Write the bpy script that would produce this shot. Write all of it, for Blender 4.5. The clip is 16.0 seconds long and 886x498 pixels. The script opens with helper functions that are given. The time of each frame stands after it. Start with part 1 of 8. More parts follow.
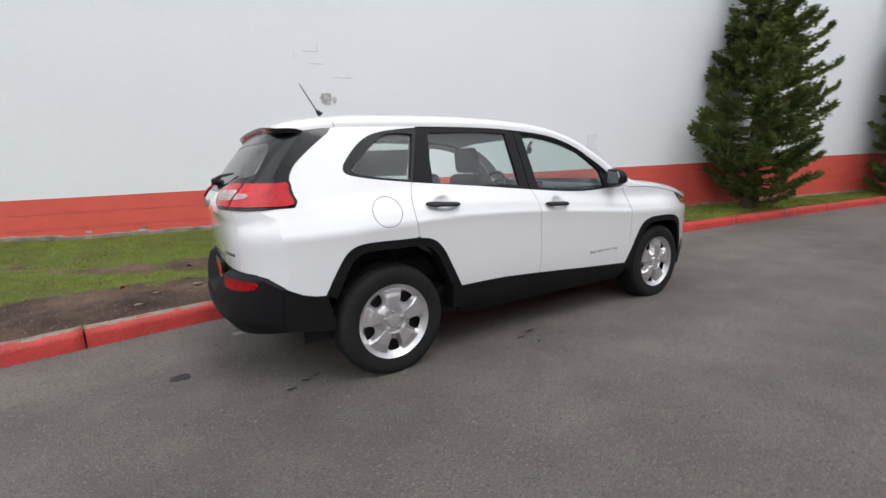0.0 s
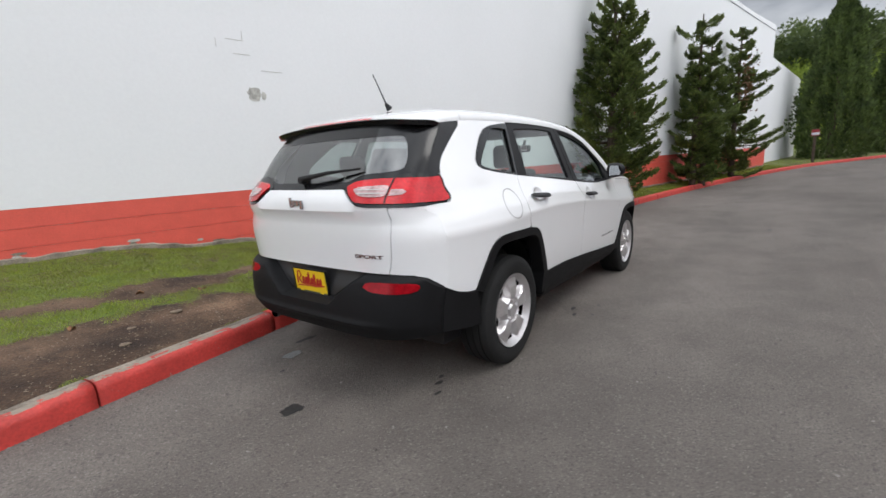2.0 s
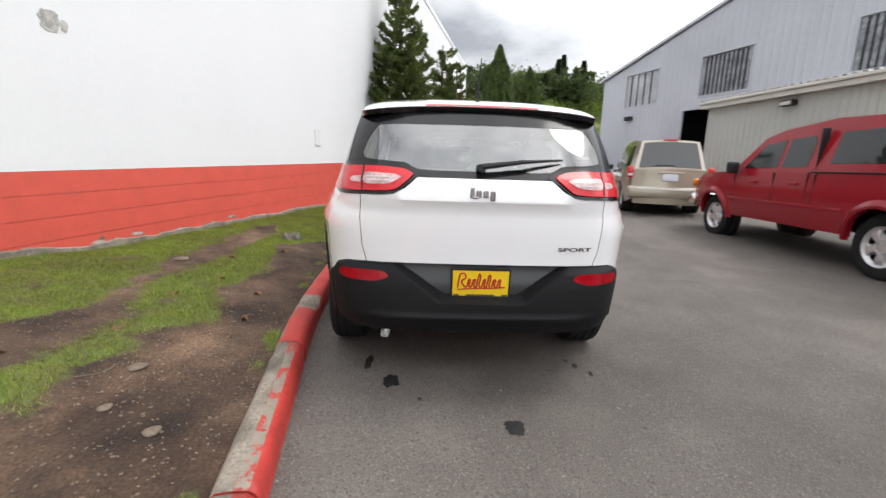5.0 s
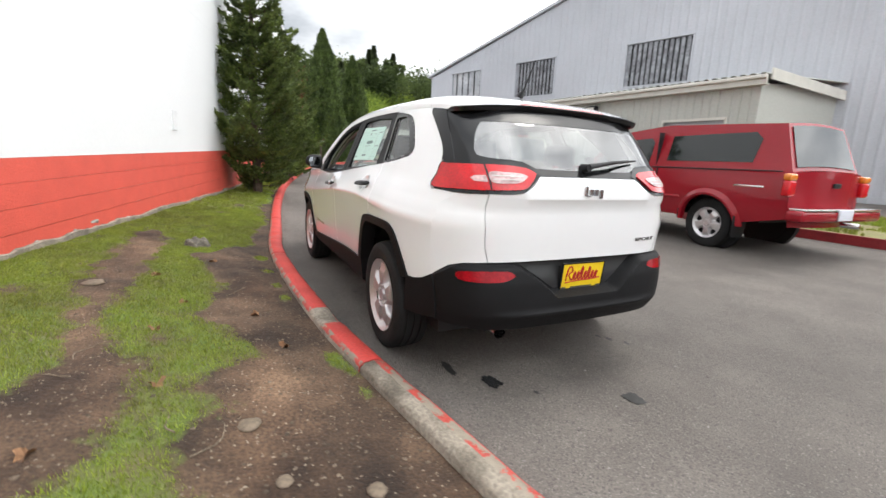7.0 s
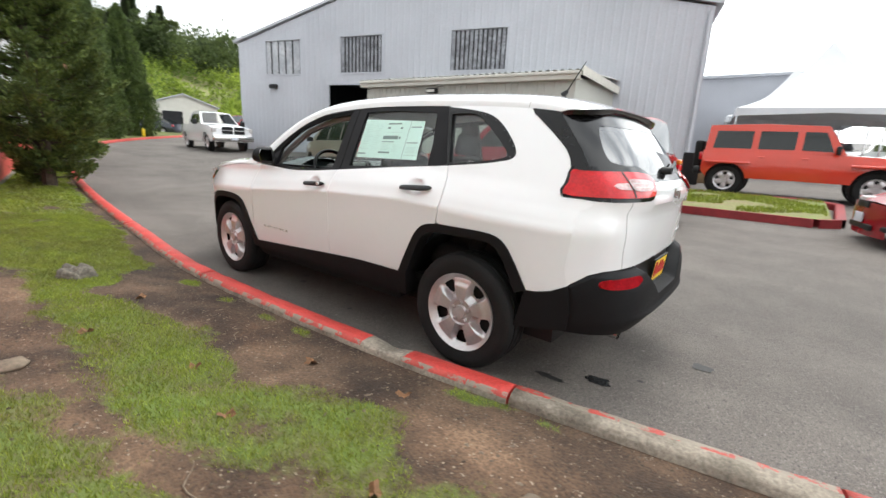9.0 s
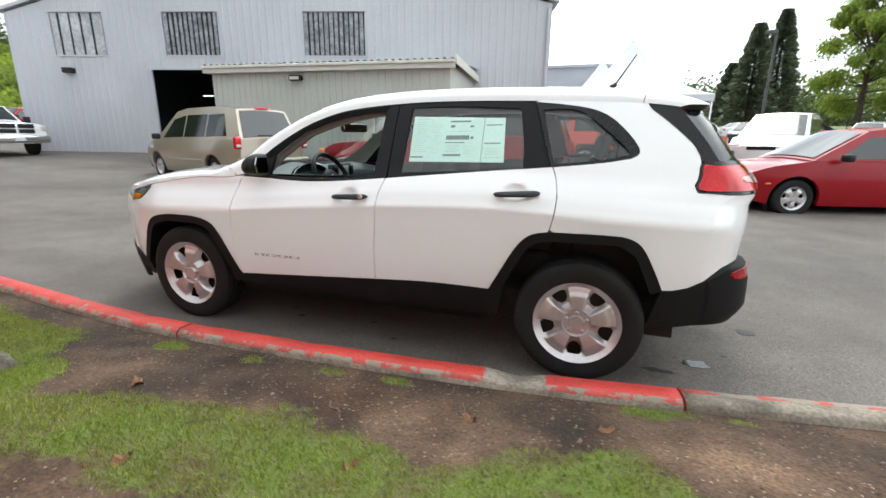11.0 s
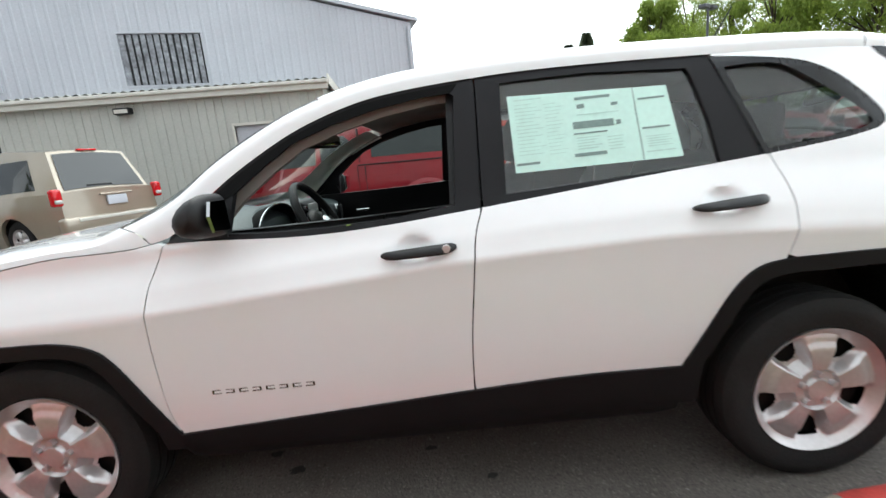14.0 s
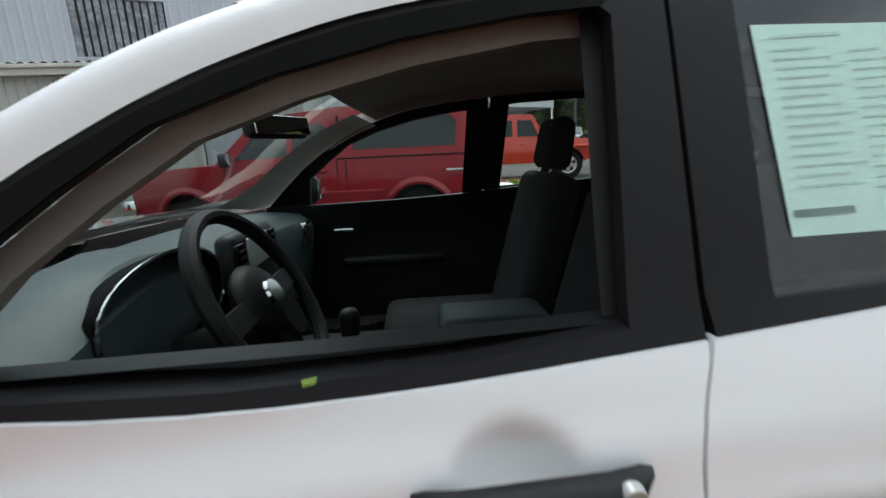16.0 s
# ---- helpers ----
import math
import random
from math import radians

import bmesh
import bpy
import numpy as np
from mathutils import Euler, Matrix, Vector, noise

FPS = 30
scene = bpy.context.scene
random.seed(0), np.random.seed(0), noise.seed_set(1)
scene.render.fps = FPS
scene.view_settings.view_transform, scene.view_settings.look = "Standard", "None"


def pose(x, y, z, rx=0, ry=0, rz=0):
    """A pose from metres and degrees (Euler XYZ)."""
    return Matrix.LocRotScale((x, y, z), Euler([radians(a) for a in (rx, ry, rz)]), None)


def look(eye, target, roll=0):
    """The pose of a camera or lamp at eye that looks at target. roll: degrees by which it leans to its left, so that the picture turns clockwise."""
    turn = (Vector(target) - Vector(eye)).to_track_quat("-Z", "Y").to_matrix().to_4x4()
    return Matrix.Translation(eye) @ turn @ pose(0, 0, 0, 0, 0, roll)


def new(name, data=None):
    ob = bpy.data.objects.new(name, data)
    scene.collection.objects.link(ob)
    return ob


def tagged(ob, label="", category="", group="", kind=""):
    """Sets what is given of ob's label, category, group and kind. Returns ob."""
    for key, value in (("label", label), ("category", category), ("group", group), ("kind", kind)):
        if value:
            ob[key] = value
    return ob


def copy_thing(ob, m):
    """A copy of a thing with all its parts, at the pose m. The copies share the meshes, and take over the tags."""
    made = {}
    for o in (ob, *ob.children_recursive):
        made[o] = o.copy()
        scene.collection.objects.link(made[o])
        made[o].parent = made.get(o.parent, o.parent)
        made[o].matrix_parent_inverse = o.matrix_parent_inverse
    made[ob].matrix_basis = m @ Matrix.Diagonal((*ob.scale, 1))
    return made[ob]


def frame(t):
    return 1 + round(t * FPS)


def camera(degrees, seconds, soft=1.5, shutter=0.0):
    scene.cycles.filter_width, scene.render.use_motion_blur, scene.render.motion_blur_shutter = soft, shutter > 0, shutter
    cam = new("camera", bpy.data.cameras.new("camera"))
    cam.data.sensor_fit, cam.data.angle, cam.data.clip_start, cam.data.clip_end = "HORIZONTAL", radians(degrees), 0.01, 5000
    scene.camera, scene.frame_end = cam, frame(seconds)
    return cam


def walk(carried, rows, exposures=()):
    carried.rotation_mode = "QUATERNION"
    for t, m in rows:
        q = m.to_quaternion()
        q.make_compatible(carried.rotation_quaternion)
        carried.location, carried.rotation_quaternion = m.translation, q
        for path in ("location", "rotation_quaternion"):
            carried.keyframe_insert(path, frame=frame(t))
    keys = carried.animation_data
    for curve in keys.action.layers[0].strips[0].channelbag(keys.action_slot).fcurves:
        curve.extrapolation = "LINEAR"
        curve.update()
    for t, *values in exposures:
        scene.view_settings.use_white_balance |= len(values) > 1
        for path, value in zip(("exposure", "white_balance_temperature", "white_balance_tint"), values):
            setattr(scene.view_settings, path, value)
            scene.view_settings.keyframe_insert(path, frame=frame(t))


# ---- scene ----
cam = camera(91.0, 16.0, shutter=0.4)
PATH = [
    (0, (-2.436, -3.186, 1.262), (-1.391, -1.522, 0.891), -1.5),
    (0.5, (-2.836, -3.001, 1.265), (-1.613, -1.47, 0.864), -3.4),
    (1, (-3.137, -2.714, 1.24), (-1.797, -1.287, 0.832), -3.5),
    (1.5, (-3.417, -2.412, 1.235), (-1.946, -1.108, 0.864), -1.9),
    (2, (-3.701, -2.105, 1.246), (-2.125, -0.93, 0.875), -2.5),
    (2.5, (-3.873, -1.731, 1.237), (-2.221, -0.669, 0.858), -1.7),
    (3, (-4.057, -1.37, 1.23), (-2.292, -0.504, 0.866), -1.7),
    (3.5, (-4.208, -0.993, 1.23), (-2.384, -0.264, 0.852), -1.8),
    (3.7, (-4.239, -0.825, 1.218), (-2.393, -0.167, 0.819), -1.5),
    (5.8, (-4.351, 0.924, 1.218), (-2.443, 0.461, 0.836), 1.3),
    (6, (-4.327, 1.073, 1.231), (-2.439, 0.549, 0.83), 0.8),
    (6.5, (-4.159, 1.412, 1.19), (-2.337, 0.692, 0.787), 1.8),
    (7, (-3.936, 1.739, 1.209), (-2.181, 0.866, 0.811), 2.6),
    (7.5, (-3.719, 2.081, 1.243), (-2.117, 0.957, 0.83), 1.3),
    (8, (-3.443, 2.365, 1.235), (-1.962, 1.094, 0.797), 2.6),
    (8.2, (-3.313, 2.465, 1.254), (-1.865, 1.158, 0.813), 2.5),
    (10.3, (-1.811, 3.187, 1.309), (-1.092, 1.39, 0.804), 1.0),
    (10.5, (-1.684, 3.199, 1.319), (-0.992, 1.395, 0.799), -0.1),
    (11, (-1.333, 3.203, 1.314), (-0.737, 1.358, 0.822), 0.6),
    (11.5, (-1.021, 3.189, 1.296), (-0.61, 1.289, 0.825), 0.3),
    (12, (-0.747, 3.14, 1.284), (-0.477, 1.222, 0.786), -1.2),
    (12.5, (-0.531, 2.985, 1.27), (-0.335, 1.055, 0.784), -1.2),
    (13, (-0.368, 2.804, 1.256), (-0.35, 0.862, 0.779), -1.5),
    (13.5, (-0.207, 2.575, 1.269), (-0.28, 0.632, 0.802), -3.8),
    (14, (-0.09, 2.256, 1.252), (-0.082, 0.298, 0.846), -5.2),
    (14.5, (0.036, 1.979, 1.248), (-0.053, 0.03, 0.809), -3.9),
    (15, (0.107, 1.738, 1.273), (-0.06, -0.205, 0.829), -3.9),
    (15.5, (0.076, 1.49, 1.288), (-0.008, -0.463, 0.86), -3.3),
    (16, (0.086, 1.283, 1.300), (-0.009, -0.666, 0.860), -2.8),
]
EXPOSURES = [(0, -0.02, 6250, 9), (2.5, 0.08, 6300, 9.5), (3.5, 0.34, 6350, 10), (6, 0.5, 6500, 10), (6.5, 0.68, 6500, 9), (8.2, 0.70, 6500, 7), (10.5, 0.70, 6300, 4.5), (13, 0.72, 6200, 3), (14.5, 0.64, 6150, 3), (15, 0.50, 6100, 3), (15.5, 0.36, 6050, 2), (16, 0.12, 6000, 1)]
walk(cam, [(t, look(eye, target, roll)) for t, eye, target, roll in PATH], EXPOSURES)

# ---- sky, sun ----
world = bpy.data.worlds.new("sky")
scene.world = world
world.use_nodes = True
wn, wl = world.node_tree.nodes, world.node_tree.links
sky = wn.new("ShaderNodeTexSky")
sky.sky_type, sky.sun_disc = "NISHITA", False
sky.sun_elevation, sky.sun_rotation = radians(58), radians(170)
sky.air_density, sky.dust_density, sky.ozone_density = 1.0, 6.0, 1.0
tc = wn.new("ShaderNodeTexCoord")
cl = wn.new("ShaderNodeTexNoise")
cl.inputs["Scale"].default_value, cl.inputs["Detail"].default_value, cl.inputs["Roughness"].default_value = 2.2, 6.0, 0.55
mp = wn.new("ShaderNodeMapping")
mp.inputs["Scale"].default_value = (1.0, 1.0, 2.6)
wl.new(tc.outputs["Generated"], mp.inputs["Vector"])
wl.new(mp.outputs["Vector"], cl.inputs["Vector"])
cr = wn.new("ShaderNodeValToRGB")
cr.color_ramp.elements[0].position, cr.color_ramp.elements[0].color = 0.36, (4.6, 4.8, 5.2, 1)
cr.color_ramp.elements[1].position, cr.color_ramp.elements[1].color = 0.60, (11.5, 11.6, 11.8, 1)
wl.new(cl.outputs["Fac"], cr.inputs["Fac"])
toward = wn.new("ShaderNodeVectorMath")
toward.operation = "DOT_PRODUCT"
toward.inputs[1].default_value = (-0.55, -0.6, 0.6)
wl.new(tc.outputs["Generated"], toward.inputs[0])
glow = wn.new("ShaderNodeMapRange")
glow.inputs["From Min"].default_value, glow.inputs["From Max"].default_value = -0.55, 0.9
glow.inputs["To Min"].default_value, glow.inputs["To Max"].default_value = 0.36, 1.46
wl.new(toward.outputs["Value"], glow.inputs["Value"])
shade = wn.new("ShaderNodeVectorMath")
shade.operation = "SCALE"
wl.new(cr.outputs[0], shade.inputs[0])
wl.new(glow.outputs["Result"], shade.inputs["Scale"])
mx = wn.new("ShaderNodeMix")
mx.data_type = "RGBA"
mx.inputs[0].default_value = 0.9
wl.new(sky.outputs[0], mx.inputs[6])
wl.new(shade.outputs[0], mx.inputs[7])
wl.new(mx.outputs[2], wn["Background"].inputs["Color"])
wn["Background"].inputs["Strength"].default_value = 0.15
sun = new("sun", bpy.data.lights.new("sun", "SUN"))
sun.data.energy, sun.data.angle, sun.data.color = 0.9, radians(25), (1.0, 0.96, 0.9)
sun.matrix_world = look((0, 0, 20), (-2, 11, 0))


# ---- building helpers ----
def part(name, bm, material, parent=None, label="", smooth=False, bevel=0.0):
    me = bpy.data.meshes.new(name)
    bmesh.ops.recalc_face_normals(bm, faces=bm.faces)
    bm.to_mesh(me)
    bm.free()
    if smooth:
        for p in me.polygons:
            p.use_smooth = True
    for m in (material if isinstance(material, (list, tuple)) else [material]):
        me.materials.append(m)
    ob = new(name, me)
    if parent is not None:
        ob.parent = parent
    if label:
        ob["label"] = label
    if bevel:
        b = ob.modifiers.new("bevel", "BEVEL")
        b.width, b.segments, b.limit_method = bevel, 2, "ANGLE"
    return ob


def thing(name, m, label, category, group="", kind=""):
    ob = new(name)
    ob.matrix_basis = m
    return tagged(ob, label, category, group, kind)


def add_box(bm, c, s, m=None):
    r = bmesh.ops.create_cube(bm, size=1.0)
    t = Matrix.Translation(c) @ Matrix.Diagonal((*s, 1))
    bmesh.ops.transform(bm, matrix=(m @ t) if m else t, verts=r["verts"])
    return r["verts"]


def box(c, s, m=None):
    bm = bmesh.new()
    add_box(bm, c, s, m)
    return bm


def add_cyl(bm, p, q, r1, r2=None, n=12):
    p, q = Vector(p), Vector(q)
    r = bmesh.ops.create_cone(bm, cap_ends=True, segments=n, radius1=r1, radius2=r1 if r2 is None else r2, depth=(q - p).length)
    bmesh.ops.transform(bm, matrix=Matrix.Translation((p + q) / 2) @ (q - p).to_track_quat("Z", "Y").to_matrix().to_4x4(), verts=r["verts"])
    return r["verts"]


def cyl(p, q, r1, r2=None, n=12):
    bm = bmesh.new()
    add_cyl(bm, p, q, r1, r2, n)
    return bm


def lerp_table(table, x):
    """A smooth reading of (x, value) pairs."""
    xs = [a for a, _ in table]
    if x <= xs[0]:
        return table[0][1]
    if x >= xs[-1]:
        return table[-1][1]
    i = 0
    while xs[i + 1] <= x:
        i += 1
    x0, x1, v0, v1 = xs[i], xs[i + 1], table[i][1], table[i + 1][1]
    h = x1 - x0
    s0 = (v1 - table[i - 1][1]) / (x1 - xs[i - 1]) if i > 0 else (v1 - v0) / h
    s1 = (table[i + 2][1] - v0) / (xs[i + 2] - x0) if i + 2 < len(xs) else (v1 - v0) / h
    u = (x - x0) / h
    return (2 * u ** 3 - 3 * u * u + 1) * v0 + (u ** 3 - 2 * u * u + u) * h * s0 + (3 * u * u - 2 * u ** 3) * v1 + (u ** 3 - u * u) * h * s1


def road_z(x, y):
    return 0.036 * (0.5 * (-1 - y + math.hypot(-1 - y, 0.6))) + 0.016 * (0.5 * (min(x, 60) - 2 + math.hypot(min(x, 60) - 2, 1.5)))


# ---- materials ----
def material(name, colour, rough=0.6, metal=0.0, var=0.12, scale=3.0, fine=60.0, bump=0.0, coat=0.0, tint=None, spec=0.5, rand=0.0):
    """A surface with blotches at a coarse scale and grain at a fine one."""
    m = bpy.data.materials.new(name)
    m.use_nodes = True
    n, l = m.node_tree.nodes, m.node_tree.links
    b = n["Principled BSDF"]
    b.inputs["Roughness"].default_value, b.inputs["Metallic"].default_value = rough, metal
    b.inputs["Coat Weight"].default_value, b.inputs["Coat Roughness"].default_value = coat, 0.04
    b.inputs["Specular IOR Level"].default_value = spec
    tcn = n.new("ShaderNodeTexCoord")
    a, f = n.new("ShaderNodeTexNoise"), n.new("ShaderNodeTexNoise")
    a.inputs["Scale"].default_value, a.inputs["Detail"].default_value = scale, 5
    f.inputs["Scale"].default_value, f.inputs["Detail"].default_value = fine, 4
    l.new(tcn.outputs["Object"], a.inputs["Vector"])
    l.new(tcn.outputs["Object"], f.inputs["Vector"])
    r = n.new("ShaderNodeValToRGB")
    lo = tint if tint else tuple(c * (1 - 2 * var) for c in colour)
    r.color_ramp.elements[0].position, r.color_ramp.elements[0].color = 0.3, (*lo, 1)
    r.color_ramp.elements[1].position, r.color_ramp.elements[1].color = 0.65, (*colour, 1)
    l.new(a.outputs["Fac"], r.inputs["Fac"])
    g = n.new("ShaderNodeMapRange")
    g.inputs["From Min"].default_value, g.inputs["From Max"].default_value = 0.25, 0.75
    g.inputs["To Min"].default_value, g.inputs["To Max"].default_value = 1 - 1.6 * var, 1 + 1.2 * var
    l.new(f.outputs["Fac"], g.inputs["Value"])
    x = n.new("ShaderNodeVectorMath")
    x.operation = "SCALE"
    l.new(r.outputs["Color"], x.inputs[0])
    l.new(g.outputs["Result"], x.inputs["Scale"])
    out = x.outputs[0]
    if rand:
        oi = n.new("ShaderNodeObjectInfo")
        q = n.new("ShaderNodeMapRange")
        q.inputs["To Min"].default_value, q.inputs["To Max"].default_value = 1 - rand, 1 + rand
        l.new(oi.outputs["Random"], q.inputs["Value"])
        y = n.new("ShaderNodeVectorMath")
        y.operation = "SCALE"
        l.new(out, y.inputs[0])
        l.new(q.outputs["Result"], y.inputs["Scale"])
        out = y.outputs[0]
    l.new(out, b.inputs["Base Color"])
    if bump:
        bp = n.new("ShaderNodeBump")
        bp.inputs["Strength"].default_value, bp.inputs["Distance"].default_value = bump, 0.01
        l.new(f.outputs["Fac"], bp.inputs["Height"])
        l.new(bp.outputs["Normal"], b.inputs["Normal"])
    return m


def glass(name, colour, rough=0.0, ior=1.45):
    m = bpy.data.materials.new(name)
    m.use_nodes = True
    n, l = m.node_tree.nodes, m.node_tree.links
    n.remove(n["Principled BSDF"])
    t, g, f, mixn = n.new("ShaderNodeBsdfTransparent"), n.new("ShaderNodeBsdfGlossy"), n.new("ShaderNodeLayerWeight"), n.new("ShaderNodeMixShader")
    pw, sc = n.new("ShaderNodeMath"), n.new("ShaderNodeMapRange")
    t.inputs["Color"].default_value = (*colour, 1)
    g.inputs["Roughness"].default_value = 0.02 + rough
    pw.operation, pw.inputs[1].default_value = "POWER", 5.0
    sc.inputs["To Min"].default_value, sc.inputs["To Max"].default_value = ((ior - 1) / (ior + 1)) ** 2, 0.95
    l.new(f.outputs["Facing"], pw.inputs[0])
    l.new(pw.outputs[0], sc.inputs["Value"])
    l.new(sc.outputs["Result"], mixn.inputs[0])
    l.new(t.outputs[0], mixn.inputs[1])
    l.new(g.outputs[0], mixn.inputs[2])
    l.new(mixn.outputs[0], n["Material Output"].inputs["Surface"])
    return m


def mottle(m, scale, lo, hi, detail=5.0, at=(0.35, 0.65), stretch=None):
    """Multiplies a material's colour by broad patches between two tints."""
    n, l = m.node_tree.nodes, m.node_tree.links
    b = n["Principled BSDF"]
    old = b.inputs["Base Color"].links[0].from_socket
    tcn, a, r, x = n.new("ShaderNodeTexCoord"), n.new("ShaderNodeTexNoise"), n.new("ShaderNodeValToRGB"), n.new("ShaderNodeMix")
    a.inputs["Scale"].default_value, a.inputs["Detail"].default_value = scale, detail
    if stretch:
        mpn = n.new("ShaderNodeMapping")
        mpn.inputs["Scale"].default_value = stretch
        l.new(tcn.outputs["Object"], mpn.inputs["Vector"])
        l.new(mpn.outputs["Vector"], a.inputs["Vector"])
    else:
        l.new(tcn.outputs["Object"], a.inputs["Vector"])
    r.color_ramp.elements[0].position, r.color_ramp.elements[0].color = at[0], (*lo, 1)
    r.color_ramp.elements[1].position, r.color_ramp.elements[1].color = at[1], (*hi, 1)
    l.new(a.outputs["Fac"], r.inputs["Fac"])
    x.data_type, x.blend_type = "RGBA", "MULTIPLY"
    x.inputs[0].default_value = 1.0
    l.new(old, x.inputs[6])
    l.new(r.outputs["Color"], x.inputs[7])
    l.new(x.outputs[2], b.inputs["Base Color"])
    return m


def speckle(m, scale, colour, share):
    """Small stones of another colour set into a surface."""
    n, l = m.node_tree.nodes, m.node_tree.links
    b = n["Principled BSDF"]
    old = b.inputs["Base Color"].links[0].from_socket
    tcn, v, w, r, x = n.new("ShaderNodeTexCoord"), n.new("ShaderNodeTexVoronoi"), n.new("ShaderNodeSeparateColor"), n.new("ShaderNodeMath"), n.new("ShaderNodeMix")
    v.inputs["Scale"].default_value = scale
    l.new(tcn.outputs["Object"], v.inputs["Vector"])
    l.new(v.outputs["Color"], w.inputs["Color"])
    r.operation, r.inputs[1].default_value = "LESS_THAN", share
    l.new(w.outputs["Red"], r.inputs[0])
    x.data_type = "RGBA"
    l.new(r.outputs[0], x.inputs[0])
    l.new(old, x.inputs[6])
    x.inputs[7].default_value = (*colour, 1)
    l.new(x.outputs[2], b.inputs["Base Color"])
    return m


ASPHALT = material("asphalt", (0.152, 0.134, 0.118), 0.8, var=0.26, scale=2.4, fine=120, bump=1.0, tint=(0.116, 0.101, 0.089))
speckle(ASPHALT, 150, (0.205, 0.187, 0.168), 0.05)
speckle(ASPHALT, 110, (0.085, 0.075, 0.067), 0.06)
mottle(ASPHALT, 0.35, (0.80, 0.79, 0.79), (1.08, 1.08, 1.09), 6)
mottle(ASPHALT, 1.1, (0.86, 0.86, 0.86), (1.06, 1.06, 1.06), 4, (0.4, 0.6), (0.16, 1.0, 1.0))
SOIL = material("soil", (0.102, 0.062, 0.037), 0.95, var=0.36, scale=5.5, fine=70, bump=1.0, tint=(0.042, 0.024, 0.014))
mottle(SOIL, 1.3, (0.50, 0.45, 0.42), (1.30, 1.33, 1.36), 8, (0.40, 0.64))
speckle(SOIL, 120, (0.17, 0.135, 0.10), 0.02)
KERB_RED = material("kerb_red_paint", (0.42, 0.03, 0.025), 0.6, var=0.15, scale=6, fine=50, bump=0.4)
CONCRETE = material("concrete", (0.30, 0.26, 0.21), 0.9, var=0.25, scale=6, fine=60, bump=0.6, tint=(0.13, 0.11, 0.085))
WALL_WHITE = material("white_masonry_paint", (0.76, 0.77, 0.78), 0.7, var=0.012, scale=0.7, fine=25, bump=0.05)
WALL_RED = material("red_masonry_paint", (0.55, 0.062, 0.035), 0.65, var=0.10, scale=1.5, fine=25, bump=0.15)
STEEL_GREY = material("grey_sheet_steel", (0.49, 0.50, 0.54), 0.5, var=0.05, scale=0.5, fine=20)
STEEL_CREAM = material("cream_sheet_steel", (0.46, 0.46, 0.42), 0.5, var=0.05, scale=0.5, fine=20)
WHITE_PAINT = material("white_car_paint", (0.81, 0.81, 0.82), 0.2, var=0.004, scale=1.0, fine=20, coat=1.0)
BLACK = material("black_plastic", (0.011, 0.011, 0.012), 0.5, var=0.15, scale=8, fine=300, bump=0.1, spec=0.35)
LEAF_DARK = material("dark_needles", (0.045, 0.075, 0.03), 0.7, var=0.3, scale=1.2, fine=14, tint=(0.018, 0.035, 0.016), rand=0.1)
LEAF_MID = material("green_leaves", (0.10, 0.17, 0.045), 0.7, var=0.25, scale=0.5, fine=9, tint=(0.045, 0.085, 0.02), rand=0.1)
LEAF_LIME = material("spring_leaves", (0.26, 0.36, 0.06), 0.7, var=0.25, scale=0.5, fine=9, tint=(0.12, 0.2, 0.03), rand=0.1)
BARK = material("bark", (0.10, 0.07, 0.05), 0.9, var=0.3, scale=5, fine=40, bump=0.6)
RED_PAINT = material("red_car_paint", (0.30, 0.012, 0.015), 0.3, var=0.03, coat=1.0)
BEIGE_PAINT = material("beige_car_paint", (0.36, 0.31, 0.24), 0.3, metal=0.4, var=0.03, coat=1.0)
CORE = material("dark_glass", (0.012, 0.015, 0.016), 0.05, var=0.05, coat=0.1, spec=0.6)

# ---- large structure ----
KERB = [(-14, -1.9), (-9, -0.35), (-6, 0.3), (-3.5, 0.76), (-2.4, 0.94), (-1.2, 1.11), (0.3, 1.2), (1.5, 1.2), (3.0, 1.06), (5.0, 0.865), (7, 0.63), (10.5, 0.12), (14, -0.55), (20, -2.0), (26, -4.2), (32, -8.0), (38, -13.5), (44, -21)]


def kerb_y(x):
    return lerp_table(KERB, x)


def wall_y(x):
    return 3.49 - 0.225 * x


def lawn_z(x, y):
    """Height of the planted strip between kerb and wall."""
    k, w = kerb_y(x), wall_y(x)
    u = max(0.0, min(1.0, (y - k - 0.16) / max(0.6, w - k - 0.16)))
    base = road_z(x, k) + 0.092 + 0.035 * max(0.0, min(1.0, (y - k - 0.14) / 0.40))
    rise = lerp_table([(-14, 0.46), (-4, 0.33), (-2, 0.31), (0, 0.17), (2, 0.15), (8, 0.06), (25, 0.05), (44, 0.05)], x)
    lump = 0.03 * noise.noise(Vector((x * 1.3, y * 1.3, 2.0))) + 0.012 * noise.noise(Vector((x * 5, y * 5, 5.0)))
    return base + rise * u ** 1.2 + lump * min(1, 5 * u)


